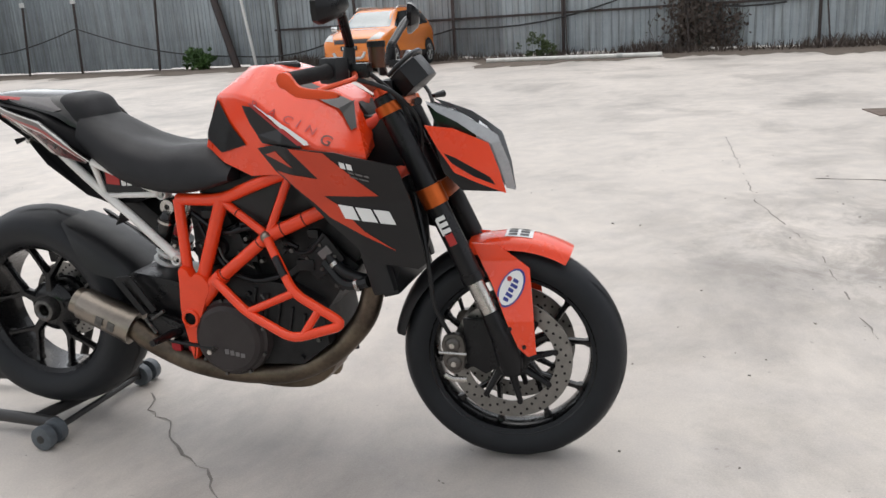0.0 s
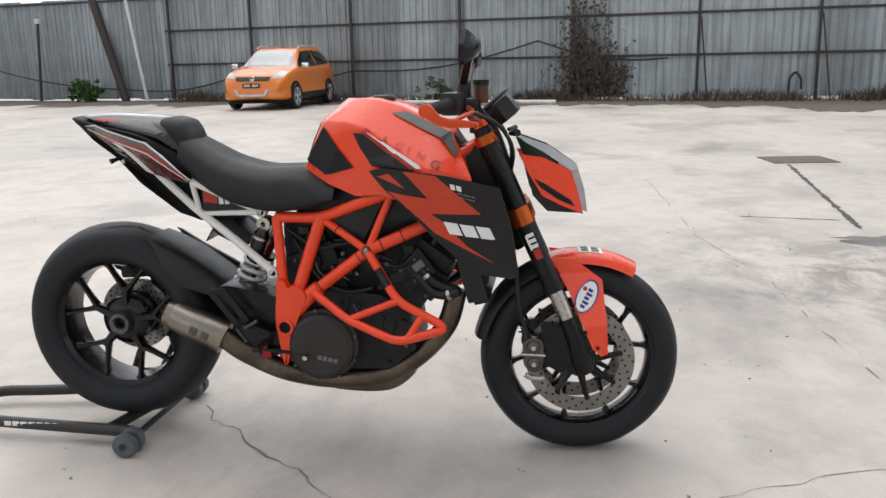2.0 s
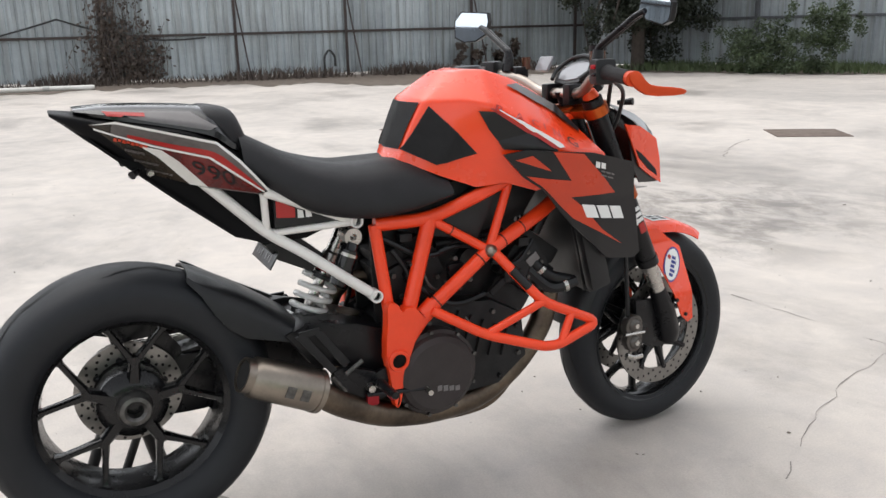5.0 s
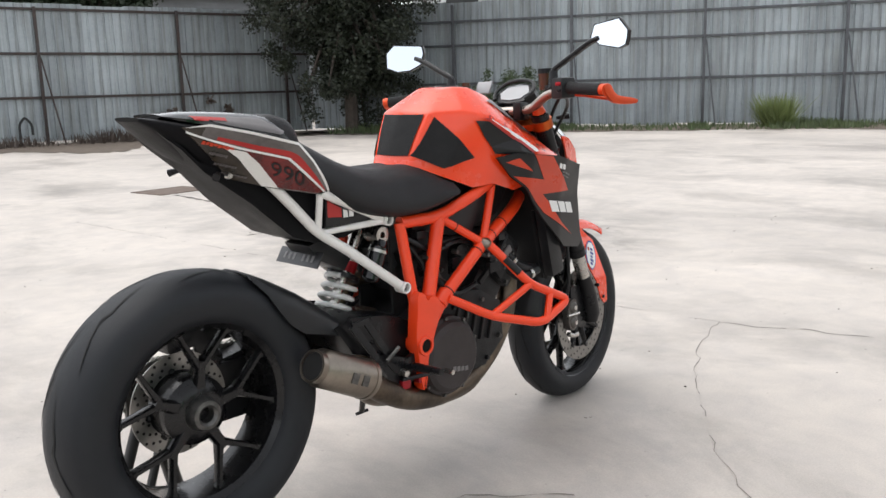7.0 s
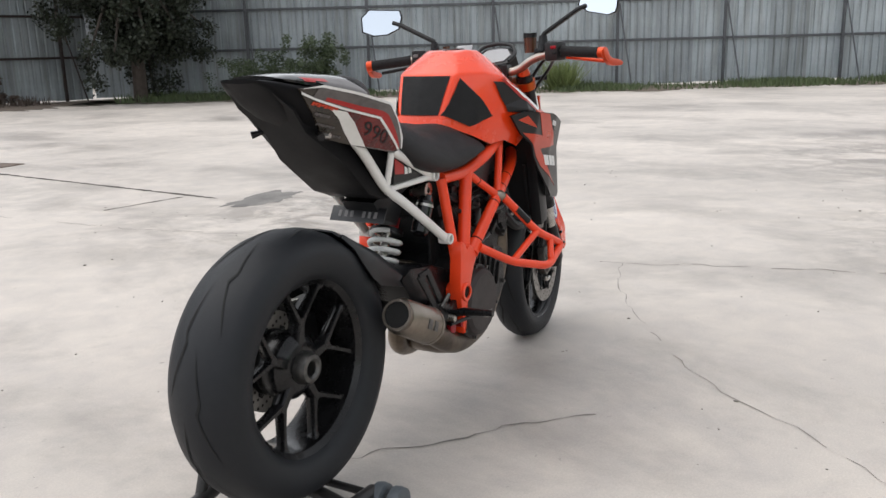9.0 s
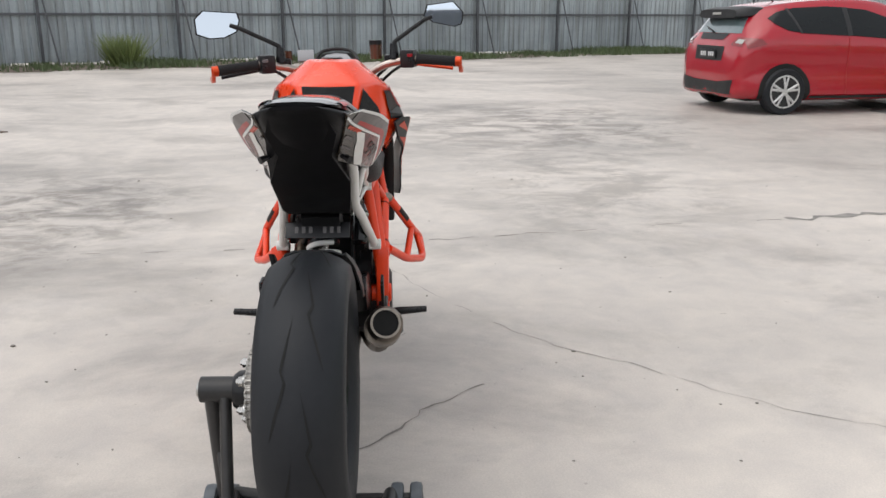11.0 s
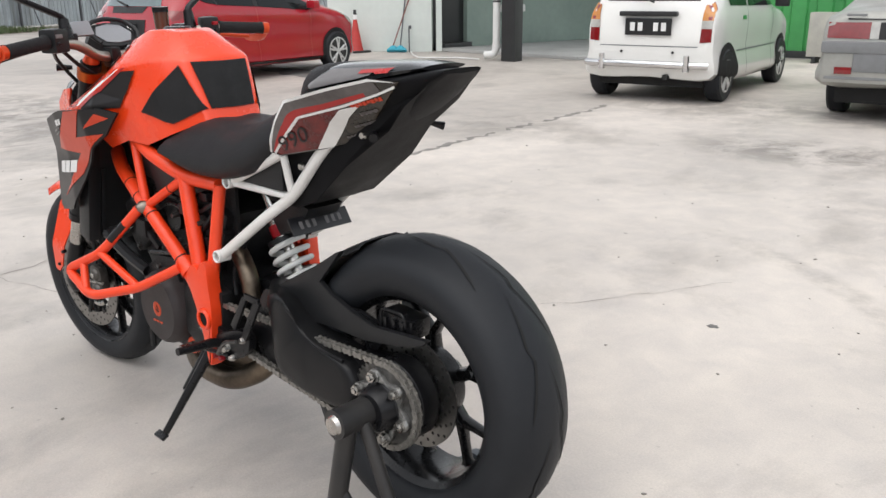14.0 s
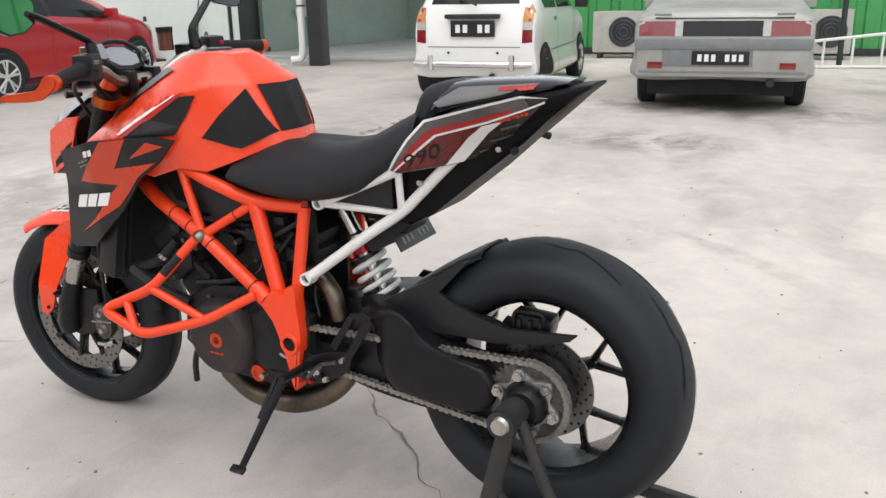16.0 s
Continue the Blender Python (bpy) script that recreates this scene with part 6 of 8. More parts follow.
    tiltm = Matrix.Translation((mx, s * my, mz)) @ Matrix.Rotation(radians(12 if s > 0 else -12), 4, "Z") @ Matrix.Rotation(radians(3.8 if s > 0 else 3.5), 4, "Y")
    rings = []
    bm = bmesh.new()
    for x, k in ((0.0, 1.0), (0.012, 0.98), (0.030, 0.62), (0.036, 0.3)):
        rings.append([bm.verts.new((x, -s * a * k, b * k)) for a, b in oval])
    for p, q in zip(rings, rings[1:]):
        for k in range(8):
            bm.faces.new((p[k], p[(k + 1) % 8], q[(k + 1) % 8], q[k]))
    bm.faces.new(rings[0])
    bm.faces.new(rings[-1])
    part("mirror_shell", bm, M["satin"], mir, local=tiltm, angle=30)
    bm = bmesh.new()
    bm.faces.new([bm.verts.new((-0.0012, -s * a * 0.93, b * 0.92)) for a, b in oval])
    part("mirror_glass", bm, M["mirror"], mir, "bright mirror glass", local=tiltm, smooth=False)
# brake fluid pots, dash, small screen, lock
fp("fluid_pot", tubes(([(1.175, -0.130, 1.050), (1.175, -0.130, 1.098)], [0.020, 0.021]), seg=18), M["pot"], "brown brake fluid pot")
fp("pot_lid", tubes(([(1.175, -0.130, 1.098), (1.175, -0.130, 1.112)], 0.0225), seg=18), M["satin"])
fp("fluid_pot", tubes(([(1.170, 0.165, 1.055), (1.170, 0.165, 1.088)], 0.013), seg=14), M["pot"])
dash_m = Matrix.Translation((1.210, 0.005, 1.046)) @ Matrix.Rotation(radians(-38), 4, "Y")
dash = part("dash", slab([(-0.040, -0.050), (-0.048, 0.0), (-0.040, 0.050), (0.0, 0.072), (0.042, 0.050), (0.052, 0.0), (0.042, -0.050), (0.0, -0.072)], -0.062, 0.0, "z", bevel=0.010), M["black"], bike, "black dash with grey screen", local=STEER @ dash_m)
part("dash_screen", slab([(-0.030, -0.036), (-0.036, 0.0), (-0.030, 0.036), (0.0, 0.054), (0.032, 0.036), (0.040, 0.0), (0.032, -0.036), (0.0, -0.054)], 0.0005, 0.0025, "z"), M["screen"], dash)
part("dash_hood", tubes((fillet([(-0.035, -0.056, 0.004), (0.0, -0.074, 0.005), (0.044, -0.052, 0.008), (0.054, 0.0, 0.010), (0.044, 0.052, 0.008), (0.0, 0.074, 0.005), (-0.035, 0.056, 0.004)], 0.02), 0.006), seg=8), M["black"], dash)
part("small_screen", boxed((1.190, 0.108, 1.068), (0.010, 0.056, 0.042), 0.004, Matrix.Rotation(radians(30), 3, "Y")), M["screen"], bike, "small grey gauge screen", local=STEER)
fp("ignition", tubes(([along(-0.03, 0), along(-0.09, 0)], 0.024), seg=16), M["satin"])
cables = (
    [(1.14, -0.22, 1.03), (1.22, -0.18, 1.00), (1.27, -0.10, 0.92), (1.25, -0.05, 0.82)], [(1.14, 0.22, 1.03), (1.23, 0.17, 0.99), (1.27, 0.08, 0.90), (1.24, 0.05, 0.80)],
    [(1.13, 0.20, 1.02), (1.16, 0.14, 0.97), (1.17, 0.06, 0.93)], [(1.17, -0.19, 1.04), (1.22, -0.12, 0.98), (1.26, -0.06, 0.86)],
)
for pts in cables:
    fp("cable", tubes((fillet(pts, 0.06), 0.0055), seg=8), M["black"])
for s in (1, -1):
    fp("front_indicator", tubes(([(1.255, s * 0.115, 0.965), (1.275, s * 0.150, 0.968)], [0.006, 0.010]), seg=10), M["satin"])


# ---- paddock stand ----
M["stand"] = mat("stand_black_paint", (0.020, 0.020, 0.021), 0.45, metal=0.2, color2=(0.035, 0.033, 0.032), scale=15, bump=0.05)
M["caster"] = mat("grey_caster", (0.10, 0.115, 0.13), 0.5, var=0.3, scale=40)
stand = thing("paddock_stand", "black tubular one-sided paddock stand under the swingarm", "paddock stand", pose(0, 0, 0))
loop = [(0.085, -0.190, 0.055), (-0.42, -0.150, 0.045), (-0.575, -0.130, 0.045), (-0.635, -0.02, 0.048), (-0.575, 0.085, 0.048), (-0.42, 0.105, 0.048), (0.085, 0.195, 0.055)]
part("base_loop", tubes((fillet(loop, 0.09, 6), 0.019), seg=14), M["stand"], stand, angle=60)
part("cross_tube", tubes(([(0.00, -0.168, 0.052), (0.09, 0.195, 0.058)], 0.018), seg=12), M["stand"], stand)
part("axle", tubes(([(0.095, -0.245, 0.040), (0.095, 0.250, 0.040)], 0.010), seg=10), M["stand"], stand)
part("pin_sleeve", tubes(([(0.018, 0.156, 0.371), (0.018, 0.238, 0.371)], 0.030), seg=22), M["stand"], stand)
part("pin_end", tubes(([(0.018, 0.238, 0.371), (0.018, 0.246, 0.371)], [0.021, 0.017]), seg=18), M["steel"], stand)
part("pin", tubes(([(0.018, 0.05, 0.371), (0.018, 0.157, 0.371)], 0.016), seg=14), M["steel"], stand)
part("leg", tubes(([(0.012, 0.212, 0.360), (0.080, 0.215, 0.060)], 0.020), seg=12), M["stand"], stand)
part("leg", tubes(([(0.0, 0.180, 0.360), (-0.120, 0.165, 0.055)], 0.014), seg=12), M["stand"], stand)
part("brace", tubes(([(0.045, 0.213, 0.220), (-0.03, 0.18, 0.060)], 0.011), seg=10), M["stand"], stand)
for y in (-0.252, -0.205, 0.205, 0.255):
    c = part("caster", lathe([(0.010, -0.015), (0.028, -0.016), (0.036, -0.013), (0.038, 0), (0.036, 0.013), (0.028, 0.016), (0.010, 0.015)], (0.095, y, 0.038), seg=26, closed=True), M["caster"], stand, "grey plastic caster", angle=30)
    for s in (-1, 1):
        part("caster_hub", lathe([(0, s * 0.018), (0.012, s * 0.017), (0.014, s * 0.012)], (0.095, y, 0.038), seg=12), M["stand"], c)
for k in range(7):
    x = -0.36 + 0.030 * k
    part("label_bar", boxed((x, -0.1735 - 0.0012 * k, 0.050 + 0.001 * k), (0.024, 0.003, 0.015), 0.001), M["decal_w"], stand)


# ---- ground marks ----
M["crack"] = mat("crack_dirt", (0.25, 0.23, 0.21), 0.95, var=0.4, scale=30)
M["joint"] = mat("damp_joint", (0.13, 0.12, 0.11), 0.85, color2=(0.33, 0.31, 0.285), scale=12)
M["grate"] = mat("rusty_cover", (0.10, 0.07, 0.055), 0.9, metal=0.0, color2=(0.19, 0.15, 0.125), scale=9, bump=0.3, bscale=50)
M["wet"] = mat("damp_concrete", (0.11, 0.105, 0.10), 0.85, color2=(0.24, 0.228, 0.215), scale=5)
M["slot"] = mat("slot_dirt", (0.060, 0.052, 0.046), 0.95, color2=(0.12, 0.105, 0.092), scale=12)


def crack(name, label, pts, width, m="crack", z=0.0015, jag=0.018, step=0.05, gap=0.0):
    """An uneven crack along ground points."""
    bm = bmesh.new()
    pts = [Vector((*p, z)) for p in pts]
    prev, d = None, 0.0
    for a, b in zip(pts, pts[1:]):
        n = max(1, int((b - a).length / step))
        t = (b - a).normalized()
        side = Vector((-t.y, t.x, 0))
        for k in range(n):
            d += step
            c = a.lerp(b, k / n) + side * jag * 2 * (noise.noise(Vector((d * 9, 3.1, len(pts)))) + 0.5 * noise.noise(Vector((d * 31, 7.7, 1))))
            w = width * max(0.12, 0.6 + 1.1 * noise.noise(Vector((d * 13, 1.7, 4.2))))
            if gap and noise.noise(Vector((d * 5, 9.9, 2.2))) > 0.5 - gap:
                prev = None
                continue
            cur = (bm.verts.new(c - side * w / 2), bm.verts.new(c + side * w / 2))
            if prev:
                bm.faces.new((prev[0], cur[0], cur[1], prev[1]))
            prev = cur
    return tagged(part(name, bm, M[m], smooth=False), label, "crack", kind="structure")


crack("crack", "dark jagged crack in the concrete", [(2.06, 5.79), (2.21, 3.15), (2.43, 2.12), (2.50, 1.16), (2.55, 0.62), (2.64, -0.15), (2.73, -0.30)], 0.0075, jag=0.009, gap=0.28)
crack("crack", "faint broken crack in the concrete", [(2.62, 0.02), (2.17, -0.11), (1.90, -0.25), (1.43, -0.55)], 0.0040, jag=0.012, gap=0.40)
crack("crack", "dark jagged crack in the concrete", [(1.43, -0.55), (1.18, -0.77), (1.00, -1.00), (0.87, -1.15)], 0.0042, jag=0.012, gap=0.06)
crack("crack", "fine crack in the concrete", [(0.87, -1.15), (0.645, -1.41), (0.46, -1.73), (0.30, -2.1)], 0.0030, jag=0.012, gap=0.25)
crack("crack", "fine crack in the concrete", [(0.16, 0.14), (0.38, -0.06), (0.51, -0.18), (0.69, -0.31), (0.86, -0.50)], 0.0085, jag=0.015, step=0.03, gap=0.06)
crack("crack", "fine crack beside the drain cover", [(6.25, 4.52), (5.80, 4.30), (5.19, 3.75)], 0.014, gap=0.1)
crack("joint", "dark worn joint between concrete slabs", [(2.73, -0.30), (2.90, -1.08), (3.09, -1.76), (3.18, -2.5)], 0.012, gap=0.45)
crack("joint", "dark worn joint between concrete slabs", [(3.18, -2.5), (3.26, -2.8), (3.47, -3.97), (3.67, -5.78), (3.81, -6.43)], 0.085, "joint", jag=0.03, gap=0.12)
crack("drain_slot", "narrow dark drain slot in the yard", [(3.60, 6.90), (3.30, 3.40)], 0.06, "slot", jag=0.004, z=0.002)
crack("drain_slot", "short dark drain slot in the yard", [(2.60, 3.88), (3.31, 3.76)], 0.025, "slot", jag=0.004, z=0.002, gap=0.1)


# loose grit and specks on the concrete
kg = random.Random(77)
grit = bmesh.new()
for _ in range(260):
    r = kg.uniform(0.6, 5.5)
    th = kg.uniform(0, 6.283)
    q = kg.uniform(0.002, 0.0055) * (1.8 if kg.random() < 0.06 else 1)
    m4 = Matrix.Translation((0.6 + r * math.cos(th), r * math.sin(th), q * 0.4)) @ Matrix.Rotation(kg.uniform(0, 6), 4, "Z") @ Matrix.Diagonal((q * kg.uniform(0.8, 2.0), q, q * 0.6, 1))
    bmesh.ops.create_icosphere(grit, subdivisions=1, radius=1, matrix=m4)
M["grit"] = mat("dark_grit", (0.14, 0.125, 0.11), 0.9, color2=(0.30, 0.28, 0.25), scale=3)
tagged(part("grit", grit, M["grit"], smooth=False), "small dark specks of grit on the concrete", "grit", kind="stuff")


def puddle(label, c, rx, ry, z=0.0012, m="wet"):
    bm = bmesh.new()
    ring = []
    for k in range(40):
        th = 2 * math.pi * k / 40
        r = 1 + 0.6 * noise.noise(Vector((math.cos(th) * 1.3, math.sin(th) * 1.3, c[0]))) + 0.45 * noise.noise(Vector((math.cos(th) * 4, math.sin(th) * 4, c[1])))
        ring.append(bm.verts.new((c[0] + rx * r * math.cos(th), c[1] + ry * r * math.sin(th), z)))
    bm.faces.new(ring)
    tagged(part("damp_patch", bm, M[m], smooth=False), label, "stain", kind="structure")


puddle("dark damp patch on the concrete", (3.42, 3.10), 0.40, 0.20)
puddle("small dark oil spot on concrete", (0.14, -1.56), 0.022, 0.014)
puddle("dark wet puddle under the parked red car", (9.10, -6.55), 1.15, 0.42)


def drain_cover(c, sx, sy, yaw, label):
    root = thing("drain_cover", label, "drain cover", pose(*c, 0, 0, 0, yaw))
    part("cover_plate", boxed((0, 0, 0.002), (sx, sy, 0.012), 0.003), M["grate"], root)
    for k in (-1, 1):
        part("cover_rim", boxed((0, k * (sy / 2 + 0.02), 0.003), (sx + 0.08, 0.035, 0.012), 0.003), M["grate"], root)
        part("cover_rim", boxed((k * (sx / 2 + 0.02), 0, 0.003), (0.035, sy, 0.012), 0.003), M["grate"], root)


drain_cover((3.78, 7.30), 0.62, 0.50, 8, "rusty square drain cover at the slot's end")
drain_cover((7.05, 4.55), 0.66, 0.52, -32, "rusty square drain cover set in concrete")

# ---- building ----
M["wall_white"] = mat("pale_wall_paint", (0.68, 0.73, 0.69), 0.8, color2=(0.57, 0.61, 0.58), scale=0.9, bump=0.1, bscale=25)
M["wall_green"] = mat("sage_wall_paint", (0.27, 0.34, 0.30), 0.75, color2=(0.20, 0.26, 0.23), scale=0.9, bump=0.1, bscale=25)
M["dark"] = mat("plain_dark", (0.025, 0.027, 0.028), 0.5, var=0.3, scale=3)
M["pvc"] = mat("white_pvc", (0.72, 0.72, 0.70), 0.4, var=0.12, scale=4)
M["green"] = mat("green_container_paint", (0.06, 0.33, 0.09), 0.45, color2=(0.045, 0.24, 0.07), scale=1.2)
M["far_white"] = mat("far_white_wall", (0.66, 0.67, 0.68), 0.8, color2=(0.52, 0.53, 0.54), scale=0.3)
M["far_grey"] = mat("far_grey_sheet", (0.20, 0.21, 0.22), 0.7, var=0.3, scale=0.5)
M["slab"] = mat("porch_concrete", (0.42, 0.42, 0.41), 0.8, color2=(0.32, 0.32, 0.31), scale=1.5, bump=0.2, bscale=60)


def wall_box(name, a, b, h, t, m, label, z0=0.0, kind="structure", cat="wall"):
    """An upright wall from a to b on plan, thickness to its right."""
    a, b = Vector((*a, 0)), Vector((*b, 0))
    yaw = math.degrees(math.atan2((b - a).y, (b - a).x))
    L = (b - a).length
    ob = part(name, boxed((L / 2, -t / 2, z0 + h / 2), (L, t, h), 0.008), m, local=pose(*a, 0, 0, yaw))
    return tagged(ob, label, cat, kind=kind)


A, B = (12.40, -9.55), (10.78, -10.80)
wall_box("wall_white", B, A, 3.4, 0.22, M["wall_white"], "pale painted rendered wall")
wall_box("wall_side", A, (15.4, -13.4), 3.4, 0.22, M["wall_white"], "pale painted rendered wall")
wall_box("wall_jamb", (10.88, -11.02), (10.80, -11.10), 3.4, 0.2, M["wall_white"], "pale door jamb of the building")
wall_box("wall_over_door", (10.86, -11.90), (10.86, -11.05), 0.8, 0.18, M["wall_green"], "sage painted wall above the door", z0=2.6)
# Flat dark panel, set a little back in the doorway.
wall_box("door_1", (10.98, -11.92), (10.98, -11.02), 2.6, 0.05, M["dark"], "flat dark panel filling the doorway", cat="door")
wall_box("door_step", (10.72, -11.90), (10.72, -11.10), 0.14, 0.2, M["dark"], "dark door step", cat="step")
wall_box("wall_green", (10.10, -16.2), (10.86, -11.90), 3.4, 0.2, M["wall_green"], "sage green painted porch wall")
wall_box("wall_end", (9.0, -16.3), (10.15, -16.2), 3.4, 0.2, M["wall_green"], "sage green painted end wall")
# Unseen roof slab, added to darken the porch below.
bm = slab([(7.95, -9.85), (10.75, -10.75), (10.75, -16.3), (6.9, -16.3), (7.0, -12.0)], 3.3, 3.45, "z")
tagged(part("ceiling", bm, M["wall_white"], smooth=False), "pale flat porch roof slab, unseen, added for shade", "roof", kind="structure")
bm = slab([(7.4, -10.9), (10.75, -11.0), (10.15, -16.2), (6.0, -16.2), (6.6, -12.4)], 0.002, 0.06, "z", bevel=0.01)
tagged(part("porch_floor", bm, M["slab"], smooth=False), "grey concrete porch floor", "floor", kind="structure")
wall_box("wall_far", (20, -24), (5, -20.5), 3.2, 0.2, M["wall_white"], "pale distant boundary wall")
# Unseen wall, added as a dark band for mirrors and gloss to reflect.
wall_box("wall_west", (-27.2, 27.0), (-24.0, -24.0), 4.4, 0.25, M["far_grey"], "plain grey wall, unseen, added for the mirrors to reflect")
pillar = thing("pillar", "black square porch pillar", "pillar", pose(8.14, -10.05, 0, 0, 0, 10))
part("shaft", boxed((0, 0, 1.65), (0.26, 0.26, 3.3), 0.01), M["dark"], pillar)
dp = thing("downpipe", "white plastic downpipe with an elbow", "downpipe", pose(8.50, -9.98, 0))
part("pipe", tubes((fillet([(-0.08, 0, 3.3), (-0.08, 0, 0.22), (-0.05, 0.02, 0.10), (0.10, 0.10, 0.09)], 0.09), 0.062), seg=16), M["pvc"], dp)
part("socket", tubes(([(-0.08, 0, 0.28), (-0.08, 0, 0.20)], 0.072), seg=16), M["pvc"], dp)
part("clip", tubes(([(-0.08, 0, 0.98), (-0.08, 0, 0.95)], 0.066), seg=16), M["dark"], dp)
tagged(part("wash_basin", boxed((10.25, -12.9, 0.78), (0.30, 0.5, 0.16), 0.05), M["pvc"], local=pose(0.25, 0, 0)), "small white wash basin on the porch wall", "basin")

M["cone"] = mat("cone_red", (0.50, 0.038, 0.03), 0.55, color2=(0.36, 0.03, 0.025), scale=6)
cone = thing("traffic_cone", "red traffic cone on a dark foot", "traffic cone", pose(11.78, -9.72, 0))
part("foot", boxed((0, 0, 0.02), (0.42, 0.42, 0.04), 0.01), M["dark"], cone)
part("body", lathe([(0.15, 0.04), (0.13, 0.08), (0.035, 0.62), (0, 0.62)], (0, 0, 0), "z", 24), M["cone"], cone)
part("band", lathe([(0.043, 0.62), (0.034, 0.71), (0, 0.71)], (0, 0, 0), "z", 24), M["decal_w"], cone)
part("tip", lathe([(0.034, 0.71), (0.028, 0.80), (0, 0.80)], (0, 0, 0), "z", 16), M["dark"], cone)
M["mop_blue"] = mat("blue_mop", (0.05, 0.38, 0.50), 0.8, var=0.3, scale=20)
M["stick"] = mat("red_brown_stick", (0.22, 0.07, 0.05), 0.5, var=0.2)
for k, (dx, lean, m) in enumerate(((0, 0.42, "stick"), (-0.10, 0.16, "post_g"))):
    mop = thing("mop", "long-handled mop leaning on the wall", "mop", pose(11.22 + dx, -10.18 + dx, 0, 0, 0, 38))
    part("handle", tubes(([(0, 0, 0.12), (0.06 - lean * 1.1, -0.28, 1.30 + 0.1 * k)], 0.013), seg=8), M[m], mop)
    part("head", hull([(-0.12, 0, 0.06, 0.04, 0.04, 0.0, 0.005), (0.0, 0, 0.14, 0.08, 0.06, 0.0, 0.005), (0.12, 0, 0.06, 0.04, 0.04, 0.0, 0.005)], 0.03), M["mop_blue"], mop)
tap = thing("standpipe", "thin grey water pipe with a tap", "water pipe", pose(11.05, -10.45, 0))
part("pipe", tubes((fillet([(0, 0, 0), (0, 0, 0.48), (-0.10, 0.06, 0.50)], 0.03), 0.012), seg=8), M["post_g"], tap)
part("tap", boxed((-0.11, 0.065, 0.47), (0.03, 0.03, 0.06), 0.006), M["post_g"], tap)
hz = thing("garden_hose", "pale hose lying on the concrete", "hose", pose(0, 0, 0))
part("hose_run", tubes((fillet([(10.9, -10.35, 0.015), (10.2, -9.75, 0.015), (9.75, -9.45, 0.015), (9.2, -9.9, 0.015), (8.7, -9.85, 0.015)], 0.15), 0.013), seg=8), M["pvc"], hz)

# container, air conditioners, rack
cy = lambda x: -13.4 - 0.172 * (5.3 - x)
cont = thing("shipping_container", "bright green corrugated container wall", "container", pose(5.30, cy(5.3), 0, 0, 0, 180 + math.degrees(math.atan(0.172))))
for i in range(10):
    if i == 0:
        cp = part("panel", ribbed_sheet(1.22, 2.6, 0.40, 0.045, 0.12), M["green"], cont, smooth=False)
        ob = cp
    else:
        ob = new("panel", cp.data)
        ob.parent = cont
    ob.matrix_basis = pose(i * 1.2, 0, 0.12)
part("bottom_rail", boxed((6, 0.03, 0.07), (12, 0.10, 0.12), 0.01), M["dark"], cont)
part("top_rail", boxed((6, 0.03, 2.75), (12, 0.10, 0.10), 0.01), M["green"], cont)
part("corner_post", boxed((-0.08, 0.03, 1.4), (0.16, 0.12, 2.8), 0.01), M["green"], cont)
M["ac"] = mat("ac_cream_steel", (0.44, 0.43, 0.38), 0.5, color2=(0.34, 0.33, 0.30), scale=5)
for x, y in ((3.92, -12.95), (0.75, -13.55)):
    ac = thing("air_conditioner", "cream outdoor air conditioner unit by the container", "air conditioner", pose(x, y, 0, 0, 0, 10), group="air conditioners by the container")
    part("case", boxed((0, 0, 0.44), (0.84, 0.32, 0.68), 0.02), M["ac"], ac)
    part("fan_grille", lathe([(0.0, 0.171), (0.24, 0.171), (0.25, 0.165), (0.25, 0.15)], (-0.10, 0, 0.44), seg=30), M["dark"], ac)
    for r in (0.07, 0.13, 0.19, 0.245):
        part("grille_ring", lathe([(r - 0.006, 0.172), (r, 0.178), (r + 0.006, 0.172)], (-0.10, 0, 0.44), seg=30), M["post_g"], ac)
    for k in (-1, 1):
        part("foot", boxed((k * 0.30, 0, 0.05), (0.06, 0.34, 0.10), 0.01), M["dark"], ac)
rack = thing("white_rail", "low white tubular railing standing on the concrete", "railing", pose(0.95, -11.75, 0, 0, 0, 197))
part("bottom_bar", tubes(([(0, 0, 0.03), (3.6, 0, 0.03)], 0.022), seg=8), M["pvc"], rack)
part("top_bar", tubes(([(0, 0, 0.36), (3.6, 0, 0.74)], 0.022), seg=8), M["pvc"], rack)
for k in range(10):
    x = 0.02 + 0.39 * k
    part("upright", tubes(([(x, 0, 0.03), (x, 0, 0.36 + 0.1056 * x)], 0.018), seg=8), M["pvc"], rack)
tagged(part("pole", tubes(([(0.36, -12.2, 0), (0.36, -12.2, 3.4)], 0.04), seg=12), M["dark"]), "thin black upright pole by the railing", "pole")

# by the fences
tagged(part("white_pipe", tubes(([(-4.6, 22.0, 0.13), (0.4, 21.0, 0.13), (0.45, 20.99, 0.13), (3.4, 20.45, 0.13)], 0.065), seg=12), M["pvc"]), "long white plastic pipe lying along the fence", "pipe")
for x, y, h, lean in ((-22.6, 24.1, 2.5, 0.22), (-20.2, 24.1, 2.5, 0.10), (-16.5, 23.6, 2.55, 0.20)):
    pole = thing("fence_pole", "thin dark pole leaning before the zinc sheets", "pole", pose(x, y, 0), group="thin poles by the fence")
    part("shaft", tubes(([(0, 0, 0), (lean, 0, h)], 0.045), seg=8), M["post"], pole)
    part("insulator", boxed((lean, -0.02, h + 0.05), (0.16, 0.10, 0.16), 0.02), M["pvc"], pole)
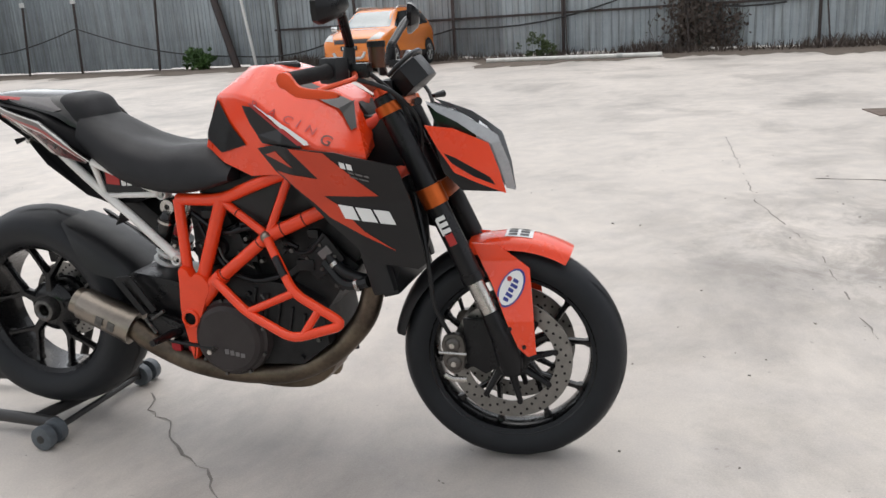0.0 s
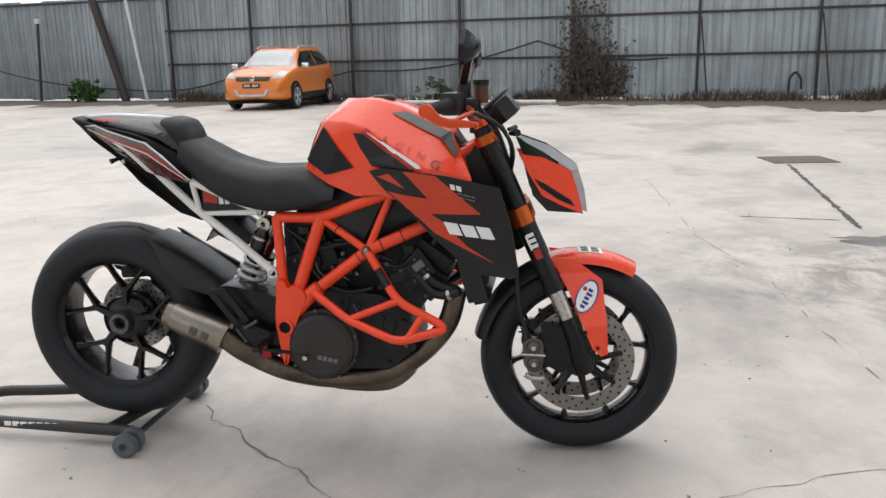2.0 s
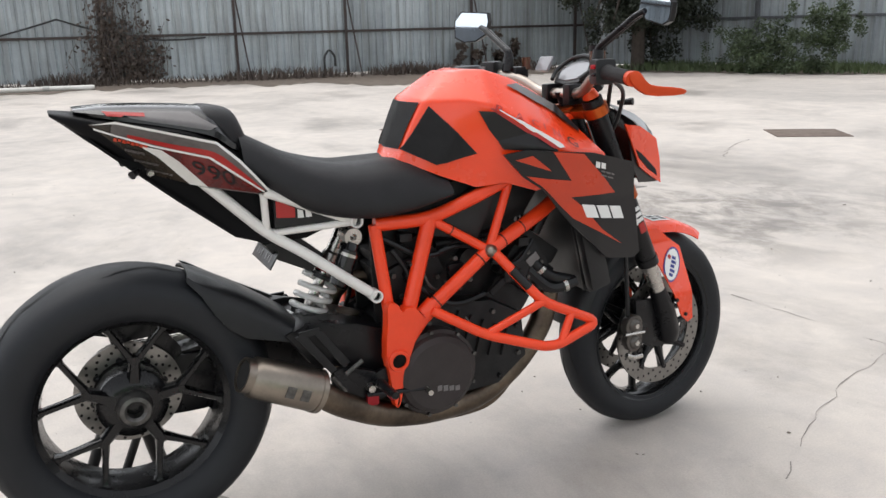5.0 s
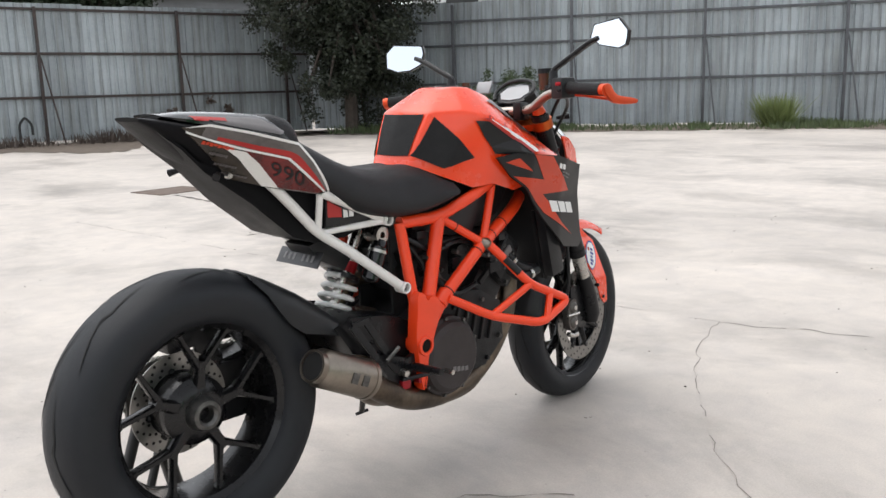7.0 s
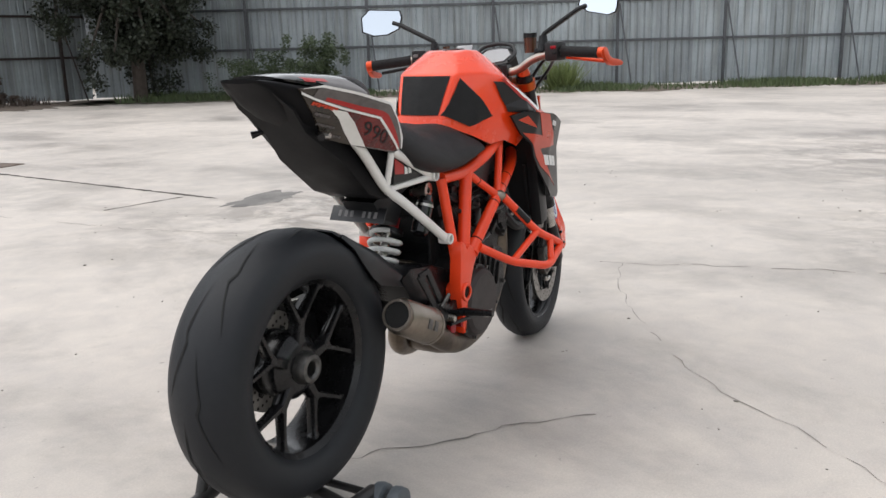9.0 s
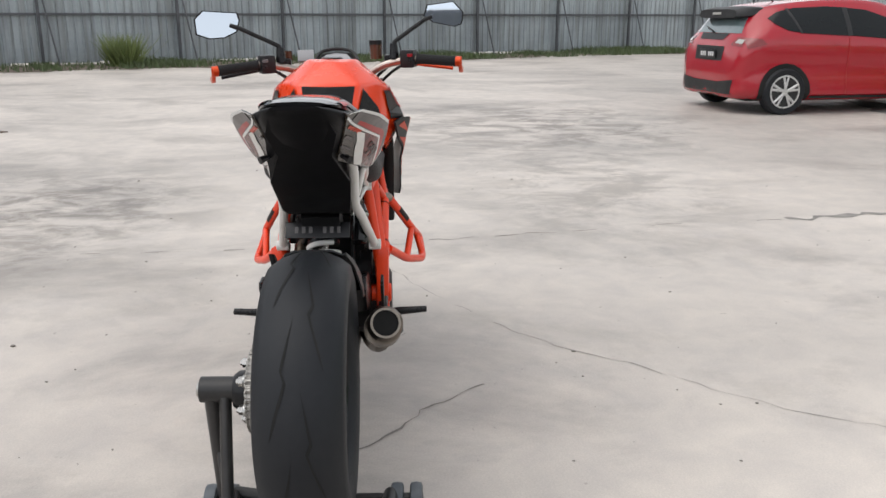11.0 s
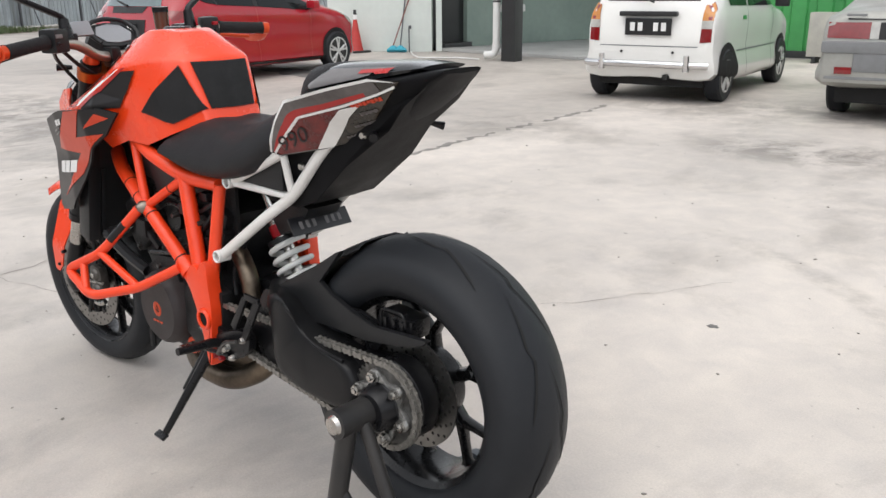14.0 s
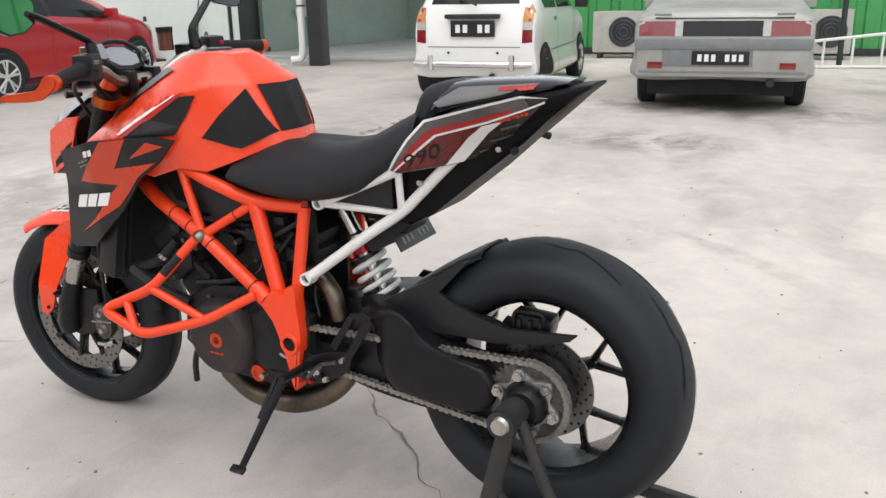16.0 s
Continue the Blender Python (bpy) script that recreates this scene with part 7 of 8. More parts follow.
tagged(part("leaning_pole", tubes(([(-13.2, 23.2, 0), (-14.3, 23.6, 3.3)], 0.13), seg=10), M["post"]), "thick rusty pole leaning on the fence", "pole")
tagged(part("thin_pipe", tubes(([(-12.3, 22.9, 0), (-12.75, 22.9, 3.3)], 0.05), seg=8), M["pvc"]), "tall white pipe leaning on the fence", "pipe")
wire = []
for a, b in (((-26, 23.9, 0.8), (-20.1, 24.0, 1.6)), ((-20.1, 24.0, 1.6), (-13.0, 23.2, 0.35)), ((-13.0, 23.2, 0.35), (-8.5, 22.4, 0.95)), ((-8.5, 22.4, 0.95), (-5.2, 21.8, 0.85)), ((-5.2, 21.8, 0.85), (0.2, 20.75, 1.55)), ((0.2, 20.75, 1.55), (4.0, 20.0, 1.1))):
    for k in range(8):
        p = Vector(a).lerp(Vector(b), k / 8)
        p.z -= 0.28 * math.sin(math.pi * k / 8)
        wire.append(p)
tagged(part("cable", tubes((wire, 0.022), seg=6), M["dark"]), "black cable sagging along the fence", "cable")
tagged(part("bent_hoop", tubes((fillet([(6.35, 19.5, 0), (6.35, 19.5, 0.5), (6.48, 19.48, 0.68), (6.62, 19.45, 0.5), (6.62, 19.45, 0.25)], 0.08), 0.03), seg=8), M["dark"]), "bent dark pipe hoop by the fence post", "pipe")

# ---- plants ----
def leaf_mat(name, c1, c2):
    m = mat(name, c1, 0.6, color2=c2, scale=2.5)
    return m


M["leaf_dark"] = leaf_mat("dark_leaves", (0.028, 0.048, 0.020), (0.014, 0.025, 0.012))
M["leaf_mid"] = leaf_mat("bush_leaves", (0.055, 0.082, 0.032), (0.026, 0.040, 0.018))
# Near-black green: shade within the dense crown is put into the leaf colour.
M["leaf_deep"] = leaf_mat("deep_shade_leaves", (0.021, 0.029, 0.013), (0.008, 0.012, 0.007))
M["leaf"] = leaf_mat("green_leaves", (0.075, 0.15, 0.035), (0.035, 0.075, 0.022))
M["leaf_pale"] = leaf_mat("pale_grass", (0.20, 0.25, 0.085), (0.12, 0.155, 0.055))
M["leaf_dull"] = leaf_mat("dull_grass", (0.095, 0.135, 0.050), (0.055, 0.075, 0.032))
M["dry"] = leaf_mat("dry_vines", (0.105, 0.078, 0.062), (0.055, 0.042, 0.036))
M["bark"] = mat("bark", (0.07, 0.055, 0.045), 0.9, var=0.4, scale=8, bump=0.6, bscale=30)
rng = random.Random(4)


def leaves(clumps, count, size, droop=0.0):
    """Many small bent leaves in clumps of (centre, radius)."""
    vs, fs = [], []
    weights = [r ** 2 for _, r in clumps]
    for _ in range(count):
        c, r = rng.choices(clumps, weights)[0]
        d = Vector((rng.gauss(0, 1), rng.gauss(0, 1), rng.gauss(0, 1))).normalized()
        p = Vector(c) + d * r * (rng.random() ** 0.45)
        s = size * rng.uniform(0.6, 1.4)
        a = Vector((rng.gauss(0, 1), rng.gauss(0, 1), rng.gauss(-droop, 0.6))).normalized()
        b = a.orthogonal().normalized()
        b = (Matrix.Rotation(rng.uniform(0, 6.28), 3, a) @ b) * s * 0.32
        i = len(vs)
        vs += [p, p + a * s * 0.5 + b, p + a * s, p + a * s * 0.5 - b]
        fs += [(i, i + 1, i + 2), (i, i + 2, i + 3)]
    me = bpy.data.meshes.new("leaves")
    me.from_pydata([tuple(v) for v in vs], [], fs)
    return me


def plant(name, label, cat, base, trunk, clumps, count, size, m, droop=0.0, limbs=True, crown="crown"):
    root = thing(name, label, cat, pose(*base))
    if trunk:
        h, r = trunk
        part("trunk", tubes(([(0, 0, 0), (0.08, 0.05, h * 0.4), (-0.05, 0.1, h * 0.8), (0, 0, h)], [r, r * 0.8, r * 0.6, r * 0.4]), seg=9), M["bark"], root)
        if limbs:
            for c, rr in clumps[::2]:
                s = Vector((0, 0, h * rng.uniform(0.45, 0.9)))
                part("limb", tubes(([s, s.lerp(Vector(c), 0.5) + Vector((0, 0, 0.15)), Vector(c)], [r * 0.45, r * 0.25, r * 0.1]), seg=6), M["bark"], root)
    me = leaves(clumps, count, size, droop)
    me.materials.append(m)
    ob = new(crown, me)
    ob.parent = root
    return root


def cloud(n, lo, hi, r0, r1, seed):
    k = random.Random(seed)
    return [((k.uniform(lo[0], hi[0]), k.uniform(lo[1], hi[1]), k.uniform(lo[2], hi[2])), k.uniform(r0, r1)) for _ in range(n)]


def tuft(n, centre, spread, r0, r1, seed, lift=0.0):
    """Clumps strewn with a bell curve, smaller towards the rim, for an uneven outline."""
    k = random.Random(seed)
    out = []
    for _ in range(n):
        d = [k.gauss(0, 0.5) for _ in range(3)]
        far = math.sqrt(sum(v * v for v in d))
        d = [v / max(1.0, far) for v in d]
        far = min(1.0, far)
        z = max(0.12, centre[2] + d[2] * spread[2] + lift * far)
        out.append(((centre[0] + d[0] * spread[0], centre[1] + d[1] * spread[1], z), r1 + (r0 - r1) * far))
    return out


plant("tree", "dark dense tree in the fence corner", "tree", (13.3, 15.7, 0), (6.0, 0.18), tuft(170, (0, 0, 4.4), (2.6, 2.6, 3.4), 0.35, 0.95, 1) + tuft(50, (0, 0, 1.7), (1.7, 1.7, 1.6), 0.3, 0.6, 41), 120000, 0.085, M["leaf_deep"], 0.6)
plant("bush", "tall leafy green bush by the fence", "bush", (14.9, 11.4, 0), None, tuft(30, (0, 0, 1.00), (0.75, 0.75, 1.05), 0.12, 0.30, 2), 6000, 0.055, M["leaf_mid"], 0.2)
plant("bush", "low green bush by the fence", "bush", (14.3, 12.8, 0), None, tuft(46, (0, 0, 0.50), (0.9, 1.6, 0.6), 0.14, 0.34, 3), 8000, 0.055, M["leaf_mid"], 0.2)
plant("dry_bush", "brown dead weeds at the fence foot", "dead plant", (10.6, 18.7, 0), None, tuft(26, (0.2, 0, 0.35), (1.2, 0.3, 0.6), 0.08, 0.2, 8), 1800, 0.11, M["dry"], 0.2)
plant("weed", "sparse green weeds at the fence foot", "weed", (-2.55, 20.4, 0), None, tuft(16, (0, 0, 0.25), (0.55, 0.25, 0.45), 0.08, 0.2, 31), 900, 0.07, M["leaf_dull"], 0.0)
pvc = thing("drain_pipe", "long white plastic pipe lying along the fence", "pipe", pose(-3.60, 19.25, 0.055, 0, 0, -8.6))
part("pipe", lathe([(0.047, 0.0), (0.055, 0.0), (0.055, 4.42), (0.047, 4.42)], (0, 0, 0), "x", 18, closed=True), mat("white_pvc", (0.78, 0.77, 0.74), 0.45, color2=(0.55, 0.53, 0.49), scale=5), pvc)
part("pipe_socket", lathe([(0.055, 3.36), (0.064, 3.36), (0.064, 3.50), (0.055, 3.50)], (0, 0, 0), "x", 18, closed=True), mat("grey_pvc", (0.50, 0.50, 0.48), 0.5, var=0.2), pvc)
plant("weed", "small green weed by the leaning pole", "weed", (-14.4, 22.9, 0), None, tuft(18, (0, 0, 0.3), (0.6, 0.3, 0.45), 0.08, 0.22, 9), 1300, 0.12, M["leaf"], -0.5)
for k, (x, y, h) in enumerate(((-1.5, 25.0, 6.0), (3.4, 25.5, 6.8), (7.6, 24.5, 6.2), (10.5, 23.8, 5.6), (-5.5, 26.5, 6.5))):
    plant("tree", "dark tree standing behind the fence", "tree", (x, y, 0), (h * 0.7, 0.15), cloud(30, (-2.2, -1.5, 2.9), (2.2, 1.5, h), 0.45, 1.0, 20 + k), 16000, 0.13, M["leaf_dark"], 0.4)
for base, n, sp_, seed in (((-0.5, 20.95, 3.0), 20, (0.9, 0.2, 0.5), 30), ((2.3, 20.35, 3.0), 26, (1.4, 0.2, 0.4), 31)):
    clumps = [((c[0], c[1], c[2] - 0.3), r) for c, r in tuft(n, (0, 0, 0.3), sp_, 0.06, 0.18, seed)]
    plant("hanging_vine", "green creeper hanging over the fence top", "creeper", base, None, clumps, 1100, 0.09, M["leaf_dark"], 1.2)

# dead vines: many thin stalks that climb the sheets, with dry leaves
vine = thing("dry_bush", "brown dead vines climbing the fence", "dead plant", pose(1.42, 20.42, 0))
kv = random.Random(12)
stalks = bmesh.new()
knots = []
for _ in range(130):
    x0 = kv.gauss(0.1, 0.42)
    h = kv.uniform(0.6, 1.9) * (1.35 if abs(x0 + 0.1) < 0.35 else 0.8)
    pts, p = [], Vector((x0, kv.uniform(-0.12, 0.1), 0))
    for q in range(6):
        pts.append(p.copy())
        p += Vector((kv.gauss(0, 0.09), kv.gauss(0, 0.02), h / 5))
        knots.append((tuple(p), 0.14))
    tube(stalks, pts, 0.008, 4, cap=False)
tagged(part("stem_tangle", stalks, M["dry"], vine), kind="stuff")
me = leaves(knots, 1700, 0.10, 0.8)
me.materials.append(M["dry"])
crown_ob = new("dead_leaves", me)
crown_ob.parent = vine


def blades(a, b, width, count, h0, h1, m, name, label, lean=0.25):
    """Blades of grass or dry stalks strewn along a strip."""
    a, b = Vector((*a, 0)), Vector((*b, 0))
    t = (b - a).normalized()
    side = Vector((-t.y, t.x, 0))
    vs, fs = [], []
    for _ in range(count):
        f = rng.random()
        dens = noise.noise(Vector((f * (b - a).length * 0.6, 5.5, h0)))
        if dens < -0.15 and rng.random() < 0.7:
            continue
        p = a.lerp(b, f) + side * width * (rng.random() ** 1.6)
        h = rng.uniform(h0, h1) * (0.7 + 0.9 * max(0, dens + 0.3))
        d = Vector((rng.gauss(0, lean), rng.gauss(0, lean), 1)) * h
        w = Vector((rng.gauss(0, 1), rng.gauss(0, 1), 0)).normalized() * rng.uniform(0.008, 0.02)
        i = len(vs)
        vs += [p - w, p + w, p + d * 0.6 + w * 0.7, p + d * 0.6 - w * 0.7, p + d]
        fs += [(i, i + 1, i + 2, i + 3), (i + 3, i + 2, i + 4)]
    me = bpy.data.meshes.new(name)
    me.from_pydata([tuple(v) for v in vs], [], fs)
    me.materials.append(m)
    tagged(new(name, me), label, "grass", kind="stuff")


blades((18.62, 6.65), (18.86, 7.20), -0.45, 700, 0.22, 0.62, M["leaf_pale"], "grass_tuft", "tall pale green grass tuft by the fence", 0.45)
blades((q_line(17) - 0.1, 17), (q_line(-9) - 0.1, -9), -2.5, 18000, 0.06, 0.18, M["leaf_dull"], "grass", "dull green grass strip at the fence foot")
blades((-11, p_line(-11) - 0.1), (12.5, p_line(12.5) - 0.1), -1.1, 6000, 0.06, 0.30, M["dry"], "dry_grass", "brown dry weeds at the fence foot", 0.4)
M["soil"] = mat("dry_soil", (0.165, 0.130, 0.102), 0.95, color2=(0.090, 0.074, 0.060), scale=5, bump=0.5, bscale=30)


def verge(label, a, b, width, rough, seed, z=0.006):
    """A strip of earth with a ragged inner edge that runs out on the concrete."""
    a, b = Vector((*a, z)), Vector((*b, z))
    t = (b - a).normalized()
    side = Vector((t.y, -t.x, 0))
    bm = bmesh.new()
    prev = None
    n = int((b - a).length / 0.12)
    for k in range(n + 1):
        p = a.lerp(b, k / n)
        d = k * 0.12
        w = width + rough * (noise.noise(Vector((d * 0.35, seed, 0.3))) + 0.6 * noise.noise(Vector((d * 1.3, seed, 4.1))) + 0.35 * noise.noise(Vector((d * 4.5, seed, 8.8))))
        cur = (bm.verts.new(p), bm.verts.new(p + side * max(0.15, w)))
        if prev:
            bm.faces.new((prev[0], cur[0], cur[1], prev[1]))
        prev = cur
    tagged(part("verge", bm, M["soil"], smooth=False), label, "verge", kind="structure")


verge("earthy grass verge along the fence", (q_line(18.0), 18.0), (q_line(-12), -12), 2.5, 1.0, 2.5)
verge("brown earthy strip along the fence", (-26, p_line(-26)), (13.8, p_line(13.8)), 3.0, 2.2, 7.5)

# ---- far buildings ----
shed = thing("warehouse", "low white-roofed warehouse behind the fence", "building", pose(17.5, 31, 0, 0, 0, -14))
part("wall", boxed((0, 0, 2.4), (14, 6, 4.8), 0.02), M["far_grey"], shed)
part("roof", slab([(-3.4, 4.7), (-3.4, 4.95), (0, 6.2), (3.4, 4.95), (3.4, 4.7), (0, 5.9)], -7.3, 7.3, "x"), M["far_white"], shed)
blk = thing("white_building", "pale building standing behind the fence", "building", pose(30, 17, 0, 0, 0, -62))
part("wall", boxed((0, 0, 2.9), (18, 6, 5.8), 0.02), M["far_white"], blk)
part("parapet", boxed((0, 0, 5.9), (18.3, 6.3, 0.3), 0.02), M["far_grey"], blk)
for k in range(6):
    part("window", boxed((-7 + 2.8 * k, -3.02, 4.5), (1.3, 0.08, 0.9), 0.01), M["dark"], blk)


# ---- cars ----
def paint(name, c, flake=0.0):
    return mat(name, c, 0.25, metal=flake, var=0.06, scale=3, coat=0.5)


M["car_red"] = paint("red_car_paint", (0.36, 0.007, 0.018))
M["car_white"] = paint("white_car_paint", (0.76, 0.75, 0.72))
M["car_silver"] = mat("faded_silver_paint", (0.37, 0.37, 0.345), 0.42, metal=0.3, color2=(0.29, 0.29, 0.265), scale=4, coat=0.2)
M["car_orange"] = paint("orange_car_paint", (0.72, 0.20, 0.02))
M["glass"] = mat("tinted_car_glass", (0.010, 0.012, 0.013), 0.05, var=0.2, scale=2, spec=0.28)
# Base colour made pale, so the sky's reflection is partly painted in.
M["screen_glass"] = mat("glass_painted_reflection", (0.16, 0.21, 0.22), 0.05, var=0.3, scale=1.5, coat=0.8)
M["trim"] = mat("black_car_trim", (0.014, 0.014, 0.015), 0.55, var=0.2, scale=12)
M["grey_trim"] = mat("grey_car_trim", (0.20, 0.205, 0.21), 0.5, var=0.2, scale=10)
M["lamp_red"] = mat("red_lamp", (0.22, 0.010, 0.012), 0.15, var=0.25, scale=30, coat=0.7)
M["lamp_amber"] = mat("amber_lamp", (0.55, 0.20, 0.02), 0.15, var=0.2, scale=30, coat=0.7)
M["lamp_clear"] = mat("clear_lamp", (0.48, 0.47, 0.44), 0.15, var=0.25, scale=25, coat=0.7)
M["alloy"] = mat("car_alloy", (0.62, 0.62, 0.61), 0.32, metal=0.35, var=0.2, scale=12)
M["chrome"] = mat("chrome", (0.72, 0.72, 0.72), 0.12, metal=1.0, var=0.1, scale=10)
M["arch"] = mat("car_hollow_shade", (0.008, 0.008, 0.008), 0.9, var=0.2)


def car_wheel(root, x, y, r, s, rim, dark=False):
    """A wheel with a tyre, a dished rim and five twin spokes; s is the side that it faces."""
    w = thing_part("wheel", root)
    part("tyre", lathe([(rim, -0.08), (r - 0.02, -0.085), (r, -0.06), (r, 0.06), (r - 0.02, 0.085), (rim, 0.08)], (x, y, r), seg=32, closed=True), M["rubber"], w)
    part("rim", lathe([(rim + 0.004, s * 0.080), (rim - 0.018, s * 0.078), (rim - 0.03, s * 0.03), (0.05, s * 0.01), (0.0, s * 0.01)], (x, y, r), seg=28), M["trim"], w)
    bm = lathe([(rim + 0.004, s * 0.083), (rim - 0.016, s * 0.084), (rim - 0.02, s * 0.06), (rim + 0.004, s * 0.06)], (x, y, r), seg=28, closed=True)
    part("rim_lip", bm, M["alloy"], w)
    for k in range(5):
        bm = bmesh.new()
        for f in (-0.17, 0.17):
            th = 2 * math.pi * k / 5 + 0.3
            tube(bm, [(x + 0.04 * math.cos(th), y + s * 0.075, r + 0.04 * math.sin(th)), (x + (rim - 0.01) * math.cos(th + f), y + s * 0.072, r + (rim - 0.01) * math.sin(th + f))], 0.019, 6)
        part("spoke", bm, M["alloy"], w)
    part("hub_cap", lathe([(0, s * 0.088), (0.04, s * 0.085), (0.055, s * 0.07)], (x, y, r), seg=16), M["alloy"], w)


def disc_out(cx, cz, r, n=20, a0=0.0, a1=360.0):
    return [(cx + r * math.cos(radians(a0 + (a1 - a0) * k / n)), cz + r * math.sin(radians(a0 + (a1 - a0) * k / n))) for k in range(n)]


def car_body(stations, m, root, label):
    """Stations: x, top z, roof half-width, belt z, belt half-width, sill z, sill half-width."""
    rows = []
    for x, zt, wr, zb, wb, zs, ws in stations:
        rows.append((x, 0.0, zt, wr * 0.72, zt - 0.012, wr, zt - 0.055, wb, zb, wb + 0.004, (zb + zs) / 2, ws, zs, 0.0, zs))
    return part("body", hull(rows, 0.04, 4), m, root, label, angle=40)


def number_bars(root, m, w, h, n=7):
    """A black number plate with pale bars, standing on its pose m, facing -x."""
    pl = part("number_plate", boxed((0, 0, 0), (0.012, w, h), 0.003), M["plate"], root, local=m)
    step = w * 0.84 / n
    for k in range(n):
        if k != n // 2:
            part("plate_bar", boxed((-0.007, -w * 0.42 + step * (k + 0.5), 0), (0.003, step * 0.62, h * 0.5)), M["decal_w"], pl)
    return pl


def side_set(root, body, sides, glass, arches, extra=()):
    for s in sides:
        for out in glass:
            part("side_window", decal(body, out, s, 0.006, 0.05), M["glass"], root)
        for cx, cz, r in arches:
            # flat near-black discs paint the shade of the wheel hollows
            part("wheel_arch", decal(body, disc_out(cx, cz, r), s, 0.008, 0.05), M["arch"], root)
        for nm, out, m in extra:
            part(nm, decal(body, out, s, 0.008, 0.05), m, root)


# red hatchback, seen from its rear and right
red = thing("car", "bright red five-door hatchback parked on the concrete", "car", pose(9.785, -5.80, 0, 0, 0, -80))
rb = car_body([
    (-1.83, 0.56, 0.50, 0.50, 0.56, 0.26, 0.52), (-1.81, 0.84, 0.52, 0.66, 0.66, 0.22, 0.62), (-1.74, 0.97, 0.54, 0.80, 0.75, 0.20, 0.70), (-1.62, 1.16, 0.52, 0.90, 0.79, 0.20, 0.76),
    (-1.46, 1.29, 0.53, 0.96, 0.82, 0.19, 0.79), (-1.00, 1.37, 0.56, 0.95, 0.835, 0.18, 0.80), (-0.30, 1.405, 0.58, 0.92, 0.84, 0.18, 0.81), (0.25, 1.365, 0.57, 0.90, 0.84, 0.18, 0.81),
    (0.72, 1.20, 0.57, 0.88, 0.835, 0.18, 0.80), (1.10, 1.02, 0.60, 0.86, 0.83, 0.18, 0.80), (1.45, 0.92, 0.62, 0.79, 0.80, 0.18, 0.77), (1.72, 0.80, 0.58, 0.68, 0.72, 0.18, 0.68), (1.88, 0.58, 0.42, 0.50, 0.52, 0.20, 0.48),
], M["car_red"], red, "glossy red car body")
side_set(red, rb, (-1,), [[(-1.42, 1.16), (-1.36, 1.09), (-1.22, 1.02), (-1.00, 0.985), (-0.40, 0.955), (-0.40, 1.295), (-0.62, 1.305), (-1.05, 1.285), (-1.28, 1.235)], [(-0.34, 1.29), (-0.06, 1.265), (0.50, 1.08), (0.80, 0.92), (0.60, 0.89), (-0.34, 0.955)]],
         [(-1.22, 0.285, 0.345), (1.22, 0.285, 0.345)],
         [("pillar", [(-0.405, 0.957), (-0.405, 1.295), (-0.335, 1.292), (-0.335, 0.953)], M["trim"]), ("window_frame", [(-1.02, 0.985), (-1.05, 0.983), (-1.16, 1.275), (-1.12, 1.28)], M["trim"]), ("sill_trim", [(-0.86, 0.235), (0.86, 0.235), (0.86, 0.20), (-0.86, 0.20)], M["trim"]), ("door_gap", [(-0.388, 0.94), (-0.380, 0.94), (-0.380, 0.25), (-0.388, 0.25)], M["decal_r"]), ("door_gap", [(0.66, 0.88), (0.668, 0.88), (0.650, 0.25), (0.642, 0.25)], M["decal_r"]),
          ("door_handle", [(-0.60, 0.88), (-0.45, 0.87), (-0.45, 0.845), (-0.60, 0.855)], M["car_red"]), ("headlamp", [(1.40, 0.84), (1.74, 0.70), (1.78, 0.62), (1.56, 0.70)], M["lamp_clear"]), ("rear_lamp", [(-1.72, 0.93), (-1.56, 0.92), (-1.50, 0.86), (-1.72, 0.80)], M["lamp_red"])])
part("rear_window", decal(rb, [(-0.56, 0.98), (0.56, 0.98), (0.47, 1.20), (-0.47, 1.20)], -1, 0.004, 0.1, "x"), M["screen_glass"], red)
part("spoiler", hull([(-1.74, 0.0, 1.275, 0.36, 1.268, 0.45, 1.235, 0.42, 1.170, 0.0, 1.165), (-1.60, 0.0, 1.305, 0.42, 1.295, 0.50, 1.250, 0.47, 1.17, 0.0, 1.17), (-1.40, 0.0, 1.318, 0.44, 1.300, 0.50, 1.262, 0.48, 1.20, 0.0, 1.20)], 0.04, 3), M["trim"], red, "black roof spoiler")
part("brake_lamp", boxed((-1.745, 0, 1.222), (0.02, 0.20, 0.03), 0.005), M["lamp_clear"], red)
part("rear_bumper_trim", decal(rb, [(-0.60, 0.24), (0.60, 0.24), (0.64, 0.42), (0.30, 0.38), (-0.30, 0.38), (-0.64, 0.42)], -1, 0.006, 0.1, "x"), M["trim"], red)
part("tailgate_panel", decal(rb, [(-0.34, 0.64), (0.34, 0.64), (0.36, 0.82), (-0.36, 0.82)], -1, 0.005, 0.1, "x"), M["trim"], red)
for s in (-1, 1):
    part("rear_lamp", decal(rb, [(s * 0.50, 0.84), (s * 0.70, 0.82), (s * 0.70, 0.93), (s * 0.54, 0.94)], -1, 0.005, 0.05, "x"), M["lamp_red"], red)
    part("lamp_clear", decal(rb, [(s * 0.56, 0.865), (s * 0.68, 0.855), (s * 0.68, 0.905), (s * 0.58, 0.91)], -1, 0.009, 0.05, "x"), M["lamp_clear"], red)
    part("wing_mirror", boxed((0.66, s * 0.92, 0.97), (0.13, 0.16, 0.12), 0.045), M["car_red"], red)
    for x in (-1.22, 1.22):
        car_wheel(red, x, s * 0.795, 0.285, s, 0.20)
number_bars(red, Matrix.Translation((-1.835, 0, 0.72)), 0.42, 0.11)
